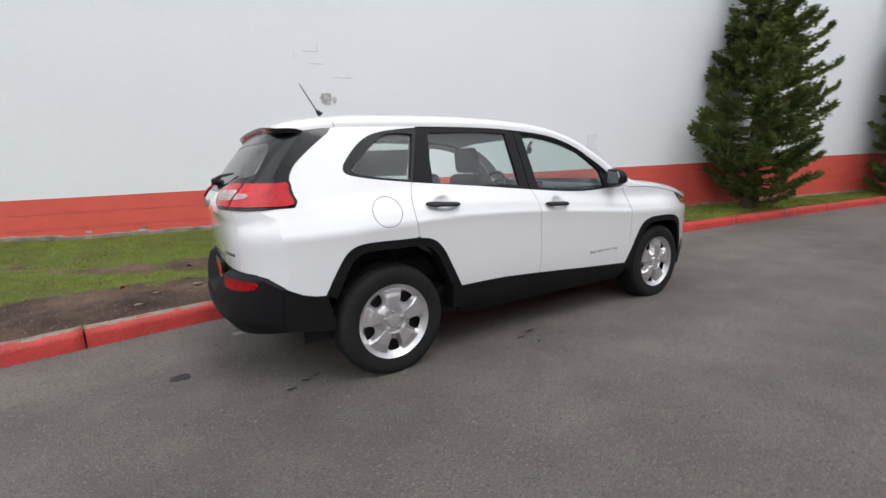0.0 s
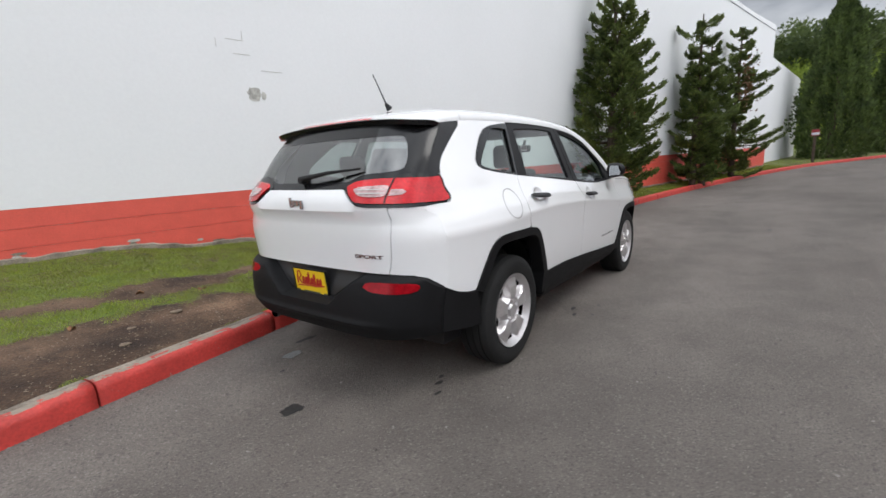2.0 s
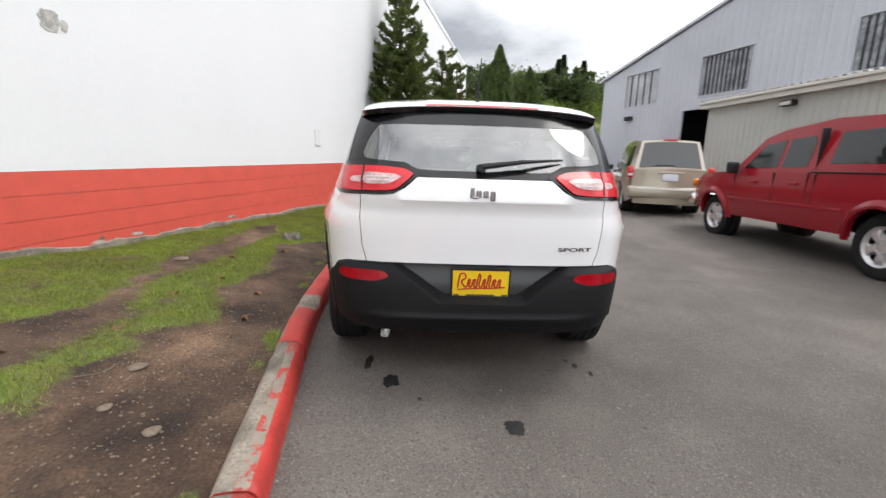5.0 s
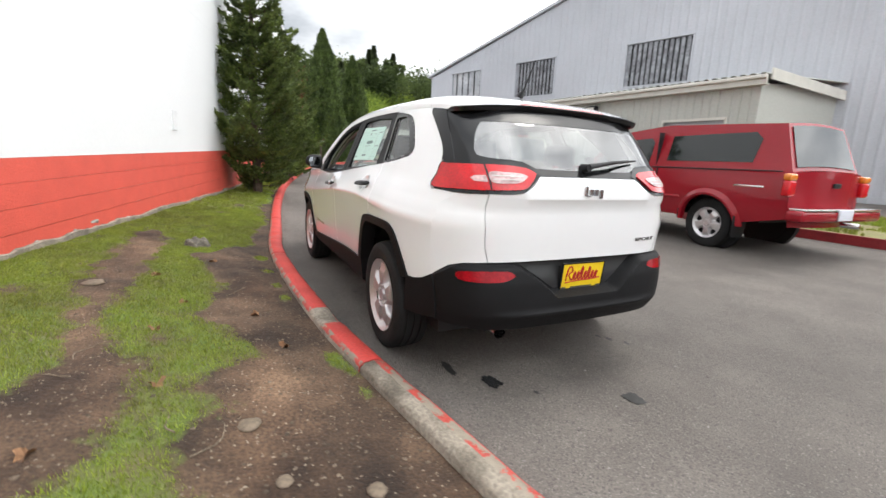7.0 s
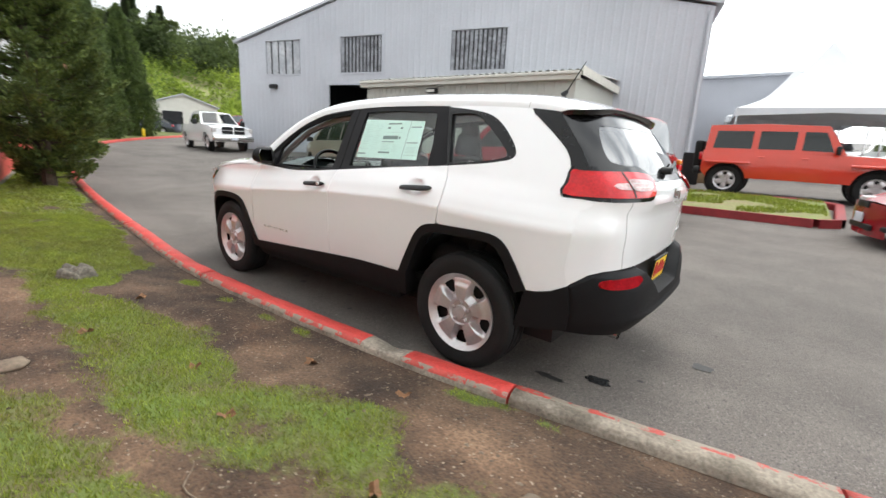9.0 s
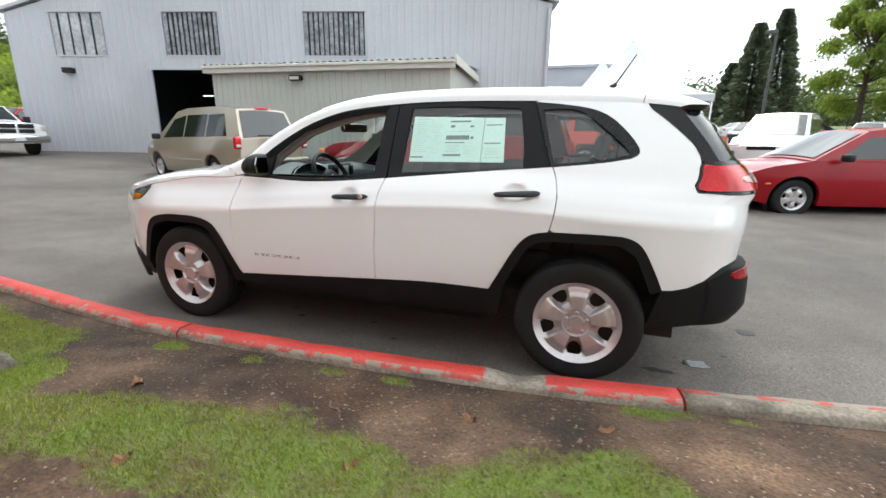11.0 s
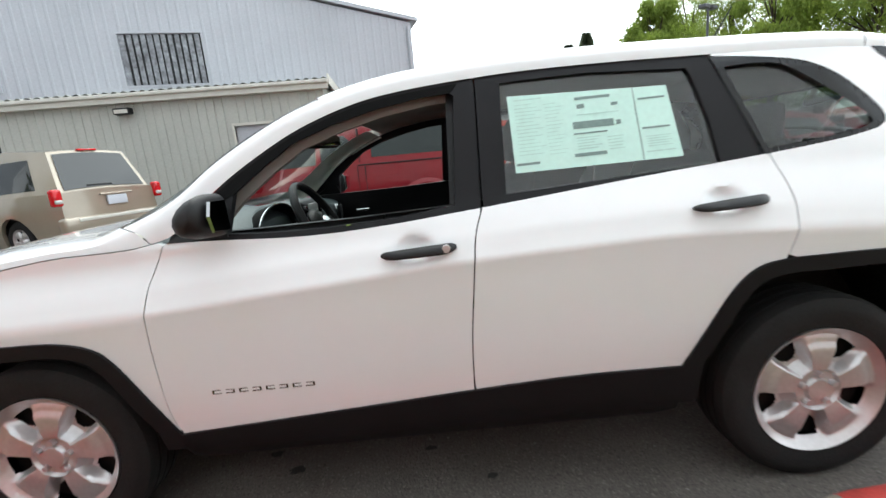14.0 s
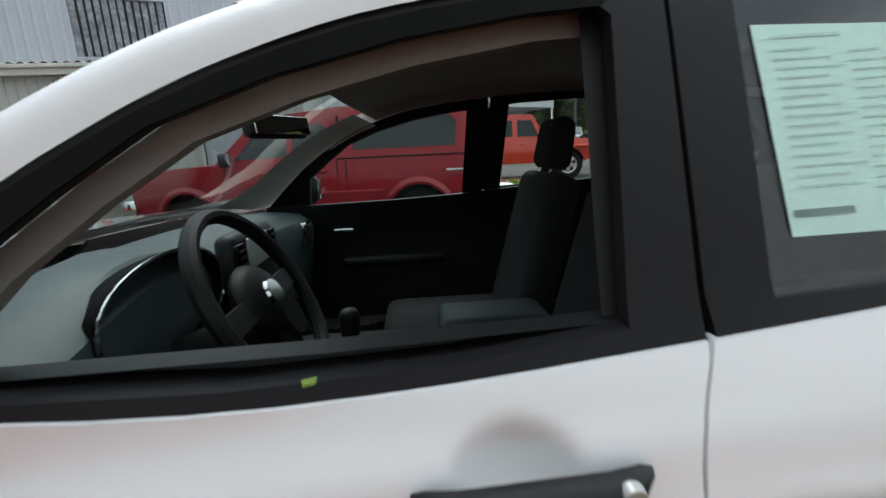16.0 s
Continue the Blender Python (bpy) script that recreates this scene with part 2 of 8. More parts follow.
TURF_LOW = [(-14, 1.0), (-5, 1.5), (-3.2, 1.9), (-2.7, 1.95), (-2.4, 1.98), (-2.15, 1.85), (-1.9, 1.93), (-1.6, 1.66), (-1.4, 1.72), (-1.0, 1.9), (-0.5, 1.85), (-0.2, 1.78), (0.2, 1.85), (0.5, 1.95), (0.85, 2.08), (1.15, 1.85), (1.45, 1.58), (2.2, 1.46), (3.5, 1.25), (6, 0.95), (44, -21)]
TURF_HIGH = [(-14, 5.0), (-4.2, 3.2), (-3.2, 2.5), (-2.7, 2.28), (-2.1, 2.2), (-1.5, 2.25), (-0.95, 2.42), (-0.16, 2.41), (0.3, 2.40), (1.9, 2.45), (2.6, 2.9), (44, 9)]
TURF_WALL = [(-14, 5.0), (-4.2, 3.2), (-3.2, 2.62), (-2.0, 2.58), (-1.4, 2.52), (-0.9, 2.62), (-0.2, 2.72), (2.0, 2.66), (2.6, 2.5), (44, -9)]


def grass_cover(x, y):
    """How green the strip is: above 0 there is turf, below it bare soil: a green band, a trodden path, and turf again by the wall."""
    n1 = 0.45 * noise.noise(Vector((x * 1.7, y * 2.0, 3.1))) + 0.50 * noise.noise(Vector((x * 4.1, y * 4.1, 8.0))) + 0.32 * noise.noise(Vector((x * 11, y * 11, 1.0)))
    low = lerp_table(TURF_LOW, x) if x < 6 else kerb_y(x) + 0.22
    band = min(y - low, lerp_table(TURF_HIGH, x) - y)
    edge = max(band, y - lerp_table(TURF_WALL, x))
    g = max(-0.75, min(0.40, edge / 0.26)) + 1.0 * n1 + 0.02
    for tx, ty in ((-0.49, 1.38), (-0.15, 1.40), (-1.7, 1.26), (-1.85, 1.18), (0.9, 1.46), (-2.1, 1.20), (0.35, 1.45), (-3.1, 1.05)):
        g += 1.15 * math.exp(-((x - tx) ** 2 / 0.012 + (y - ty) ** 2 / 0.004))
    return g


def turf_over(m, green, dry):
    """Lets turf grow over a soil material where the strip is green."""
    n, l = m.node_tree.nodes, m.node_tree.links
    b = n["Principled BSDF"]
    old = b.inputs["Base Color"].links[0].from_socket
    at, ns, nf, tcn = n.new("ShaderNodeAttribute"), n.new("ShaderNodeTexNoise"), n.new("ShaderNodeTexNoise"), n.new("ShaderNodeTexCoord")
    at.attribute_name = "turf"
    ns.inputs["Scale"].default_value, ns.inputs["Detail"].default_value = 22, 6
    nf.inputs["Scale"].default_value, nf.inputs["Detail"].default_value = 4, 5
    l.new(tcn.outputs["Object"], ns.inputs["Vector"])
    l.new(tcn.outputs["Object"], nf.inputs["Vector"])
    ad, mr, gr, x = n.new("ShaderNodeMath"), n.new("ShaderNodeMapRange"), n.new("ShaderNodeValToRGB"), n.new("ShaderNodeMix")
    ad.operation = "ADD"
    l.new(at.outputs["Fac"], ad.inputs[0])
    l.new(ns.outputs["Fac"], ad.inputs[1])
    mr.inputs["From Min"].default_value, mr.inputs["From Max"].default_value = 0.42, 0.85
    l.new(ad.outputs[0], mr.inputs["Value"])
    gr.color_ramp.elements[0].position, gr.color_ramp.elements[0].color = 0.35, (*dry, 1)
    gr.color_ramp.elements[1].position, gr.color_ramp.elements[1].color = 0.6, (*green, 1)
    l.new(nf.outputs["Fac"], gr.inputs["Fac"])
    x.data_type = "RGBA"
    l.new(mr.outputs["Result"], x.inputs[0])
    l.new(old, x.inputs[6])
    l.new(gr.outputs["Color"], x.inputs[7])
    l.new(x.outputs[2], b.inputs["Base Color"])
    return m


def damp_over(m):
    """Darkens damp soil and bleaches dry soil."""
    n, l = m.node_tree.nodes, m.node_tree.links
    b = n["Principled BSDF"]
    old = b.inputs["Base Color"].links[0].from_socket
    at, mr, x = n.new("ShaderNodeAttribute"), n.new("ShaderNodeMapRange"), n.new("ShaderNodeVectorMath")
    at.attribute_name = "damp"
    mr.inputs["From Min"].default_value, mr.inputs["From Max"].default_value = -1.0, 1.0
    mr.inputs["To Min"].default_value, mr.inputs["To Max"].default_value = 1.65, 0.42
    x.operation = "SCALE"
    l.new(at.outputs["Fac"], mr.inputs["Value"])
    l.new(old, x.inputs[0])
    l.new(mr.outputs["Result"], x.inputs["Scale"])
    l.new(x.outputs[0], b.inputs["Base Color"])
    return m


def damp_soil(x, y):
    """Above 0 damp, below 0 dry and trodden."""
    d = 0.8 * noise.noise(Vector((x * 1.6, y * 2.2, 21.0))) + 0.4 * noise.noise(Vector((x * 6, y * 6, 4.0))) - 0.05
    for px, py, sx, sy, a in ((1.2, 1.62, 0.75, 0.28, 0.9), (-2.75, 1.42, 0.35, 0.22, 0.9), (-1.0, 1.45, 0.35, 0.16, 0.7), (-2.05, 1.62, 0.55, 0.13, -1.1), (-0.1, 1.60, 0.35, 0.10, -0.8), (-0.6, 2.5, 1.0, 0.12, -0.5)):
        d += a * math.exp(-((x - px) / sx) ** 2 - ((y - py) / sy) ** 2)
    return max(-1.0, min(1.0, d))


TURF = turf_over(damp_over(SOIL.copy()), (0.105, 0.145, 0.027), (0.112, 0.100, 0.040))


def sheet(x0, x1, nx, y0, y1, ny, fz):
    bm = bmesh.new()
    rows = [[bm.verts.new((x, y, fz(x, y))) for y in np.linspace(y0, y1, ny)] for x in np.linspace(x0, x1, nx)]
    for a, b in zip(rows, rows[1:]):
        for i in range(ny - 1):
            bm.faces.new((a[i], b[i], b[i + 1], a[i + 1]))
    return bm


def graded(a, b, n, power=2.2):
    u = np.linspace(-1, 1, n)
    return [(a + b) / 2 + (b - a) / 2 * np.sign(v) * abs(v) ** power for v in u]


bm = bmesh.new()
gx, gy = sorted(set(graded(-900, 900, 41, 3) + list(np.arange(-20, 62, 2.0)))), sorted(set(graded(-900, 900, 41, 3) + list(np.arange(-26, 6, 1.0))))
rows = [[bm.verts.new((x, y, road_z(x, max(y, -40)))) for y in gy] for x in gx]
for a, b in zip(rows, rows[1:]):
    for i in range(len(gy) - 1):
        bm.faces.new((a[i], b[i], b[i + 1], a[i + 1]))
tagged(part("road", bm, ASPHALT, smooth=True), "worn grey asphalt road with oil stains", "road", kind="structure")

bm = bmesh.new()
xs = np.concatenate([np.arange(-14, -5, 0.2), np.arange(-5, 5, 0.06), np.arange(5, 44, 0.4)])
rows, cover, damp = [], [], []
for x in xs:
    k, w = kerb_y(x) + 0.13, wall_y(x) + 0.05
    if x > 24:
        w = kerb_y(x) + 14
    rows.append([bm.verts.new((x, k + (w - k) * v, lawn_z(x, k + (w - k) * v))) for v in np.linspace(0, 1, 50)])
    cover += [grass_cover(x, k + (w - k) * v) for v in np.linspace(0, 1, 50)]
    damp += [damp_soil(x, k + (w - k) * v) for v in np.linspace(0, 1, 50)]
for a, b in zip(rows, rows[1:]):
    for i in range(49):
        bm.faces.new((a[i], b[i], b[i + 1], a[i + 1]))
strip = part("ground", bm, TURF, smooth=True)
strip.data.attributes.new("turf", "FLOAT", "POINT").data.foreach_set("value", cover)
strip.data.attributes.new("damp", "FLOAT", "POINT").data.foreach_set("value", damp)
tagged(strip, "bare brown soil strip with patchy turf beside the wall", "ground", kind="structure")

WALL_DIR = Vector((1, -0.225, 0)).normalized()


def wall_point(x, z, out=0.0):
    n = Vector((-0.225, -1, 0)).normalized()
    return Vector((x, wall_y(x), z)) + n * out


def wall_slab(x0, x1, z0, z1, out, thick):
    bm = bmesh.new()
    v = [bm.verts.new(wall_point(x, z, o)) for o in (out, out - thick) for x, z in ((x0, z0[0]), (x1, z0[1]), (x1, z1[1]), (x0, z1[0]))]
    for f in ((0, 1, 2, 3), (7, 6, 5, 4), (0, 4, 5, 1), (1, 5, 6, 2), (2, 6, 7, 3), (3, 7, 4, 0)):
        bm.faces.new([v[i] for i in f])
    return bm


def red_top(x):
    return 1.06 + 0.02 * x




def worn(name, paint, under, level, scale=7.0, var=0.14):
    """Paint that has worn off in flakes to what lies under it."""
    m = material(name, paint, 0.6, var=var, scale=5, fine=60, bump=0.35)
    n, l = m.node_tree.nodes, m.node_tree.links
    b = n["Principled BSDF"]
    old = b.inputs["Base Color"].links[0].from_socket
    tcn, a, g = n.new("ShaderNodeTexCoord"), n.new("ShaderNodeTexNoise"), n.new("ShaderNodeTexNoise")
    a.inputs["Scale"].default_value, a.inputs["Detail"].default_value, a.inputs["Roughness"].default_value = scale, 8, 0.68
    g.inputs["Scale"].default_value, g.inputs["Detail"].default_value = 30, 5
    l.new(tcn.outputs["Object"], a.inputs["Vector"])
    l.new(tcn.outputs["Object"], g.inputs["Vector"])
    r, u = n.new("ShaderNodeValToRGB"), n.new("ShaderNodeValToRGB")
    r.color_ramp.elements[0].position, r.color_ramp.elements[1].position = level, level + 0.03
    u.color_ramp.elements[0].color, u.color_ramp.elements[1].color = (*[v * 0.55 for v in under], 1), (*under, 1)
    l.new(a.outputs["Fac"], r.inputs["Fac"])
    l.new(g.outputs["Fac"], u.inputs["Fac"])
    x = n.new("ShaderNodeMix")
    x.data_type = "RGBA"
    l.new(r.outputs["Color"], x.inputs[0])
    l.new(u.outputs["Color"], x.inputs[6])
    l.new(old, x.inputs[7])
    l.new(x.outputs[2], b.inputs["Base Color"])
    return m


RED_LIGHT = worn("kerb_red_worn", (0.52, 0.045, 0.035), (0.32, 0.27, 0.22), 0.33)
RED_HEAVY = worn("kerb_red_flaked", (0.45, 0.06, 0.045), (0.30, 0.255, 0.20), 0.49)
WALL_RED_W = worn("red_wall_flaked", (0.68, 0.10, 0.07), (0.50, 0.45, 0.42), 0.20, 2.5, 0.05)

# kerb, stone by stone
kerb = tagged(new("kerb"), "worn concrete kerb with flaking red paint", "kerb", kind="structure")
JOINTS = [-14, -10.9, -7.9, -5.4, -3.07, -1.84, 0.99, 3.6, 6.4, 9.4, 12.4, 15.4, 18.4, 21.4, 24.4, 27.4, 30.4, 33.4, 36.4, 39.4, 42.4]
for j0, j1 in zip(JOINTS, JOINTS[1:]):
    bm = bmesh.new()
    rows, mats = [], []
    xs_ = np.linspace(j0 + 0.006, j1 - 0.006, max(8, int((j1 - j0) / 0.06)))
    for x in xs_:
        d = (kerb_y(x + 0.05) - kerb_y(x - 0.05)) / 0.1
        nrm = Vector((-d, 1, 0)).normalized()
        p = Vector((x, kerb_y(x), road_z(x, kerb_y(x))))
        chip = 0.012 * max(0.0, noise.noise(Vector((x * 4, 7, 1)))) + (0.03 * max(0, 1 - abs(x + 1.08) / 0.16))
        w = 0.006 * noise.noise(Vector((x * 9, 1, 3)))
        prof = ((-0.025, -0.1), (-0.018 + w, 0.09), (-0.008 + w, 0.122 - chip), (0.014, 0.14 - chip), (0.06, 0.146 - chip + w), (0.115, 0.143 - 0.6 * chip), (0.138 + w, 0.122), (0.145, 0.06), (0.15, -0.1))
        rows.append([bm.verts.new(p + nrm * o + Vector((0, 0, z))) for o, z in prof])
    for a, b, x in zip(rows, rows[1:], xs_):
        bare = x < -1.84 or -1.26 < x < -0.93
        for i in range(8):
            f = bm.faces.new((a[i], b[i], b[i + 1], a[i + 1]))
            f.smooth = True
            f.material_index = 2 if i >= 5 or (bare and i == 4) else (0 if i < 3 else (1 if bare else 0))
            if -1.26 < x < -0.93 and i >= 2:
                f.material_index = 2
            if i == 5 and not bare:
                f.material_index = 1
    bm.faces.new(rows[0])
    bm.faces.new(rows[-1][::-1])
    part("kerb_stone", bm, [RED_LIGHT, RED_HEAVY, CONCRETE], kerb)

# block wall, course by course
wall = tagged(new("wall_north"), "white block wall of a warehouse with red lower band", "wall", kind="structure")
JOINT_WHITE = material("white_joint", (0.74, 0.75, 0.76), 0.8, var=0.05)
JOINT_RED = worn("red_joint", (0.72, 0.22, 0.17), (0.62, 0.46, 0.42), 0.45, 3.0)
part("wall_backing", wall_slab(-14, 24, (red_top(-14), red_top(24)), (7.35, 7.0), -0.012, 0.4), JOINT_WHITE, wall)
part("footing", wall_slab(-14, 24, (-0.4, -0.4), (red_top(-14), red_top(24)), -0.010, 0.4), JOINT_RED, wall)
COURSE = 0.203
k = 0
for i in range(-5, 31):
    z0, z1 = [red_top(x) + COURSE * i + 0.0025 for x in (-14, 24)], [red_top(x) + COURSE * (i + 1) - 0.0025 for x in (-14, 24)]
    if i >= 0:
        z0, z1 = [z - 0.0025 for z in z0], [z + 0.0025 for z in z1]
    if z1[1] > 7.35:
        break
    part("block_course", wall_slab(-14, 24, z0, z1, 0.0 if i % 3 else 0.001, 0.3), WALL_RED_W if i < 0 else WALL_WHITE, wall)
part("wall_coping", wall_slab(-14.05, 24.05, (7.2, 6.95), (7.42, 7.1), 0.03, 0.5), WALL_WHITE, wall)
# concrete foot of the wall, and where paint has come off
bm = bmesh.new()
rows = []
for x in np.arange(-14, 24, 0.08):
    top = lawn_z(x, wall_y(x)) + 0.055 + 0.03 * noise.noise(Vector((x * 2.2, 0, 0))) + 0.018 * noise.noise(Vector((x * 9, 0, 4)))
    rows.append([bm.verts.new(wall_point(x, z, o)) for z, o in ((-0.3, 0.03), (top - 0.012, 0.022), (top, 0.012), (top, -0.05))])
for a, b in zip(rows, rows[1:]):
    for i in range(3):
        bm.faces.new((a[i], b[i], b[i + 1], a[i + 1]))
part("wall_foot", bm, CONCRETE, wall, "bare grey concrete foot of the wall")


def blotch(x, z, rx, rz, out, seed, n=26):
    bm = bmesh.new()
    vs = []
    for k in range(n):
        a = 2 * math.pi * k / n
        r = 1 + 0.35 * noise.noise(Vector((math.cos(a) * 2, math.sin(a) * 2, seed)))
        vs.append(bm.verts.new(wall_point(x + rx * r * math.cos(a), z + rz * r * math.sin(a), out)))
    bm.faces.new(vs)
    r = bmesh.ops.extrude_face_region(bm, geom=bm.faces[:])
    bmesh.ops.translate(bm, verts=[v for v in r["geom"] if isinstance(v, bmesh.types.BMVert)], vec=Vector((0.22, 1, 0)) * 0.006)
    return bm


SPALL = material("spalled_plaster", (0.55, 0.54, 0.50), 0.9, var=0.2, scale=14, fine=60, bump=0.8)
for x, z, rx, rz, sd in ((-0.22, 2.31, 0.085, 0.09, 1), (-0.10, 2.30, 0.03, 0.05, 2)):
    part("spall_patch", blotch(x, z, rx, rz, 0.005, sd), SPALL, wall)
for x, z, w, h in ((-0.50, 2.97, 0.22, 0.006), (-0.62, 2.86, 0.004, 0.10), (-0.42, 2.80, 0.20, 0.006), (-0.30, 2.98, 0.004, 0.11), (-0.1, 2.62, 0.28, 0.006)):
    part("old_bracket_mark", wall_slab(x, x + w, (z, z), (z + h, z + h), 0.005, 0.01), SPALL, wall)
for k in range(26):
    x = -6 + 0.34 * k + 0.2 * math.sin(k * 2.3)
    part("paint_chip", blotch(x, lawn_z(x, wall_y(x)) + 0.07 + 0.03 * math.sin(k * 5), 0.05 + 0.03 * math.sin(k * 3.1), 0.016, 0.004, k), SPALL if k % 3 else CONCRETE, wall)
cover = part("wall_cover", wall_slab(4.42, 4.62, (1.50, 1.50), (1.80, 1.80), 0.02, 0.03), JOINT_WHITE, None, bevel=0.004)
tagged(cover, "white metal cover plate on the block wall", "cover plate")
far_wall = tagged(part("wall_far", wall_slab(24.0, 33, (-0.2, -0.2), (6.4, 5.7), -0.6, 0.4), WALL_WHITE), "white gable wall beyond the trees", "wall", kind="structure")

# ---- warehouse: ribbed gable front, lean-to ----
BM = Matrix.Translation((0.44, -15.56, 0)) @ Matrix.Rotation(math.atan(0.277), 4, "Z")   # x along the front, y towards the road
AM = Matrix.Translation((2.8, -10.13, 0)) @ Matrix.Rotation(math.atan(0.095), 4, "Z")
L = 21.97
DARK_IN = material("dark_interior", (0.02, 0.02, 0.022), 0.9, var=0.2)
WIN_PLATE = material("old_skylight_sheet", (0.36, 0.37, 0.40), 0.3, var=0.3, scale=2, fine=8, tint=(0.20, 0.20, 0.22))
WIN_PALE = material("bleached_skylight_sheet", (0.52, 0.53, 0.55), 0.4, var=0.2, scale=1.5, fine=8, tint=(0.34, 0.35, 0.38))
FASCIA = material("cream_fascia", (0.62, 0.60, 0.54), 0.5, var=0.05)


def roof_line(x):
    return 6.05 + (8.75 - 6.05) * min((L - x) / (L * 0.48), 1) if x > L * 0.52 else 6.35 + (8.75 - 6.35) * x / (L * 0.52)


house = thing("warehouse", pose(0, 0, 0), "pale grey ribbed steel warehouse with a gable front", "building")
bx = lambda x: (x - 0.44) / math.cos(math.atan(0.277))
WINS = [(bx(17.65), bx(19.78)), (bx(13.1), bx(15.28)), (bx(7.43), bx(9.79))]
DOOR = (bx(13.2), bx(15.95), -0.5, 3.92)
holes = [(a, b, 4.48, 6.08) for a, b in WINS] + [DOOR]


def front_sheet():
    """The front is put together from bays, since door and window stand over one another."""
    bm = bmesh.new()
    bays = sorted([0, WINS[2][0], WINS[2][1], WINS[1][0], WINS[1][1], DOOR[0], DOOR[1], WINS[0][0], WINS[0][1], L])
    for a, b in zip(bays, bays[1:]):
        mid = (a + b) / 2
        gaps = []
        if WINS[2][0] < mid < WINS[2][1] or WINS[0][0] < mid < WINS[0][1]:
            gaps = [(4.48, 6.08)]
        if DOOR[0] < mid < DOOR[1]:
            gaps.append((-0.4, 3.92))
        if WINS[1][0] < mid < WINS[1][1]:
            gaps.append((4.48, 6.08))
        x = a
        while x < b - 1e-6:
            for o0, o1, d0, d1 in ((0, 0.62, 0, 0), (0.62, 0.72, 0, 0.013), (0.72, 0.90, 0.013, 0.013), (0.90, 1.0, 0.013, 0)):
                xa, xb = x + 0.3 * o0, min(x + 0.3 * o1, b)
                if xa >= b:
                    continue
                lo = -0.3
                for g0, g1 in gaps + [(None, None)]:
                    t0, t1 = (roof_line(xa), roof_line(xb)) if g0 is None else (g0, g0)
                    if t0 > lo:
                        bm.faces.new([bm.verts.new(BM @ Vector(v)) for v in ((xa, d0, lo), (xb, d1, lo), (xb, d1, t1), (xa, d0, t0))])
                    lo = g1
            x += 0.3
    return bm


part("front_wall", front_sheet(), STEEL_GREY, house)
bm = bmesh.new()
for x0_, x1_ in ((0, 0), (L, L)):
    bm.faces.new([bm.verts.new(BM @ Vector(v)) for v in ((x0_, 0, -0.3), (x0_, -30, -0.3), (x0_, -30, roof_line(x0_)), (x0_, 0, roof_line(x0_)))])
bm.faces.new([bm.verts.new(BM @ Vector(v)) for v in ((0, -30, -0.3), (L, -30, -0.3), (L, -30, 6.05), (L * 0.52, -30, 8.75), (0, -30, 6.35))])
part("side_walls", bm, STEEL_GREY, house)
bm = bmesh.new()
for xa, xb in ((-0.25, L * 0.52), (L * 0.52, L + 0.25)):
    v = [BM @ Vector((x, y, roof_line(min(max(x, 0), L)) + 0.03 + dz)) for dz in (0, 0.12) for x, y in ((xa, 0.12), (xb, 0.12), (xb, -30.2), (xa, -30.2))]
    v = [bm.verts.new(p) for p in v]
    for f in ((0, 1, 2, 3), (4, 5, 6, 7), (0, 1, 5, 4), (1, 2, 6, 5), (2, 3, 7, 6), (3, 0, 4, 7)):
        bm.faces.new([v[i] for i in f])
part("roof", bm, STEEL_GREY, house)
for a, b in WINS:
    win = part("skylight_panel", box(((a + b) / 2, -0.06, 5.28), (b - a, 0.02, 1.60), BM), WIN_PLATE if a != WINS[0][0] else WIN_PALE, house, "weathered translucent corrugated panel")
    bm = bmesh.new()
    x = a + 0.02
    while x < b - 0.06:
        add_box(bm, (x + 0.02, -0.04, 5.28), (0.04 + 0.03 * ((int(x * 17)) % 3) / 3, 0.05, 1.56), BM)
        x += 0.2 if a != WINS[0][0] else 0.46
    part("panel_rib", bm, DARK_IN, win)
    bm = bmesh.new()
    for c_, s_ in (((a - 0.03, 0.0, 5.28), (0.06, 0.06, 1.7)), ((b + 0.03, 0.0, 5.28), (0.06, 0.06, 1.7)), (((a + b) / 2, 0.0, 6.11), (b - a, 0.06, 0.06)), (((a + b) / 2, 0.0, 4.45), (b - a, 0.06, 0.06))):
        add_box(bm, c_, s_, BM)
    part("panel_frame", bm, STEEL_GREY, win)
# open workshop bay: a dark room with shelves and tube lights
dm = (DOOR[0] + DOOR[1]) / 2
bm = bmesh.new()
v = [BM @ Vector((x, y, z)) for y in (-0.02, -9) for x, z in ((DOOR[0] - 1.5, -0.2), (DOOR[1] + 1.5, -0.2), (DOOR[1] + 1.5, 4.4), (DOOR[0] - 1.5, 4.4))]
v = [bm.verts.new(p) for p in v]
for f in ((4, 5, 6, 7), (0, 4, 7, 3), (1, 5, 6, 2), (3, 2, 6, 7), (0, 1, 5, 4)):
    bm.faces.new([v[i] for i in f])
part("workshop_bay", bm, DARK_IN, house, "dark open workshop bay")
TUBE = bpy.data.materials.new("tube_light")
TUBE.use_nodes = True
TUBE.node_tree.nodes["Principled BSDF"].inputs["Emission Color"].default_value = (0.9, 0.97, 1.0, 1)
TUBE.node_tree.nodes["Principled BSDF"].inputs["Emission Strength"].default_value = 1.6
for dx, dy, dz in ((-0.7, -3.0, 3.5), (0.2, -4.5, 3.45), (0.9, -3.2, 3.2), (-0.2, -6.0, 3.0), (0.7, -6.5, 2.9)):
    part("tube_light", box((dm + dx, dy, dz), (0.7, 0.06, 0.035), BM), TUBE, house, "lit fluorescent tube")
bm = bmesh.new()
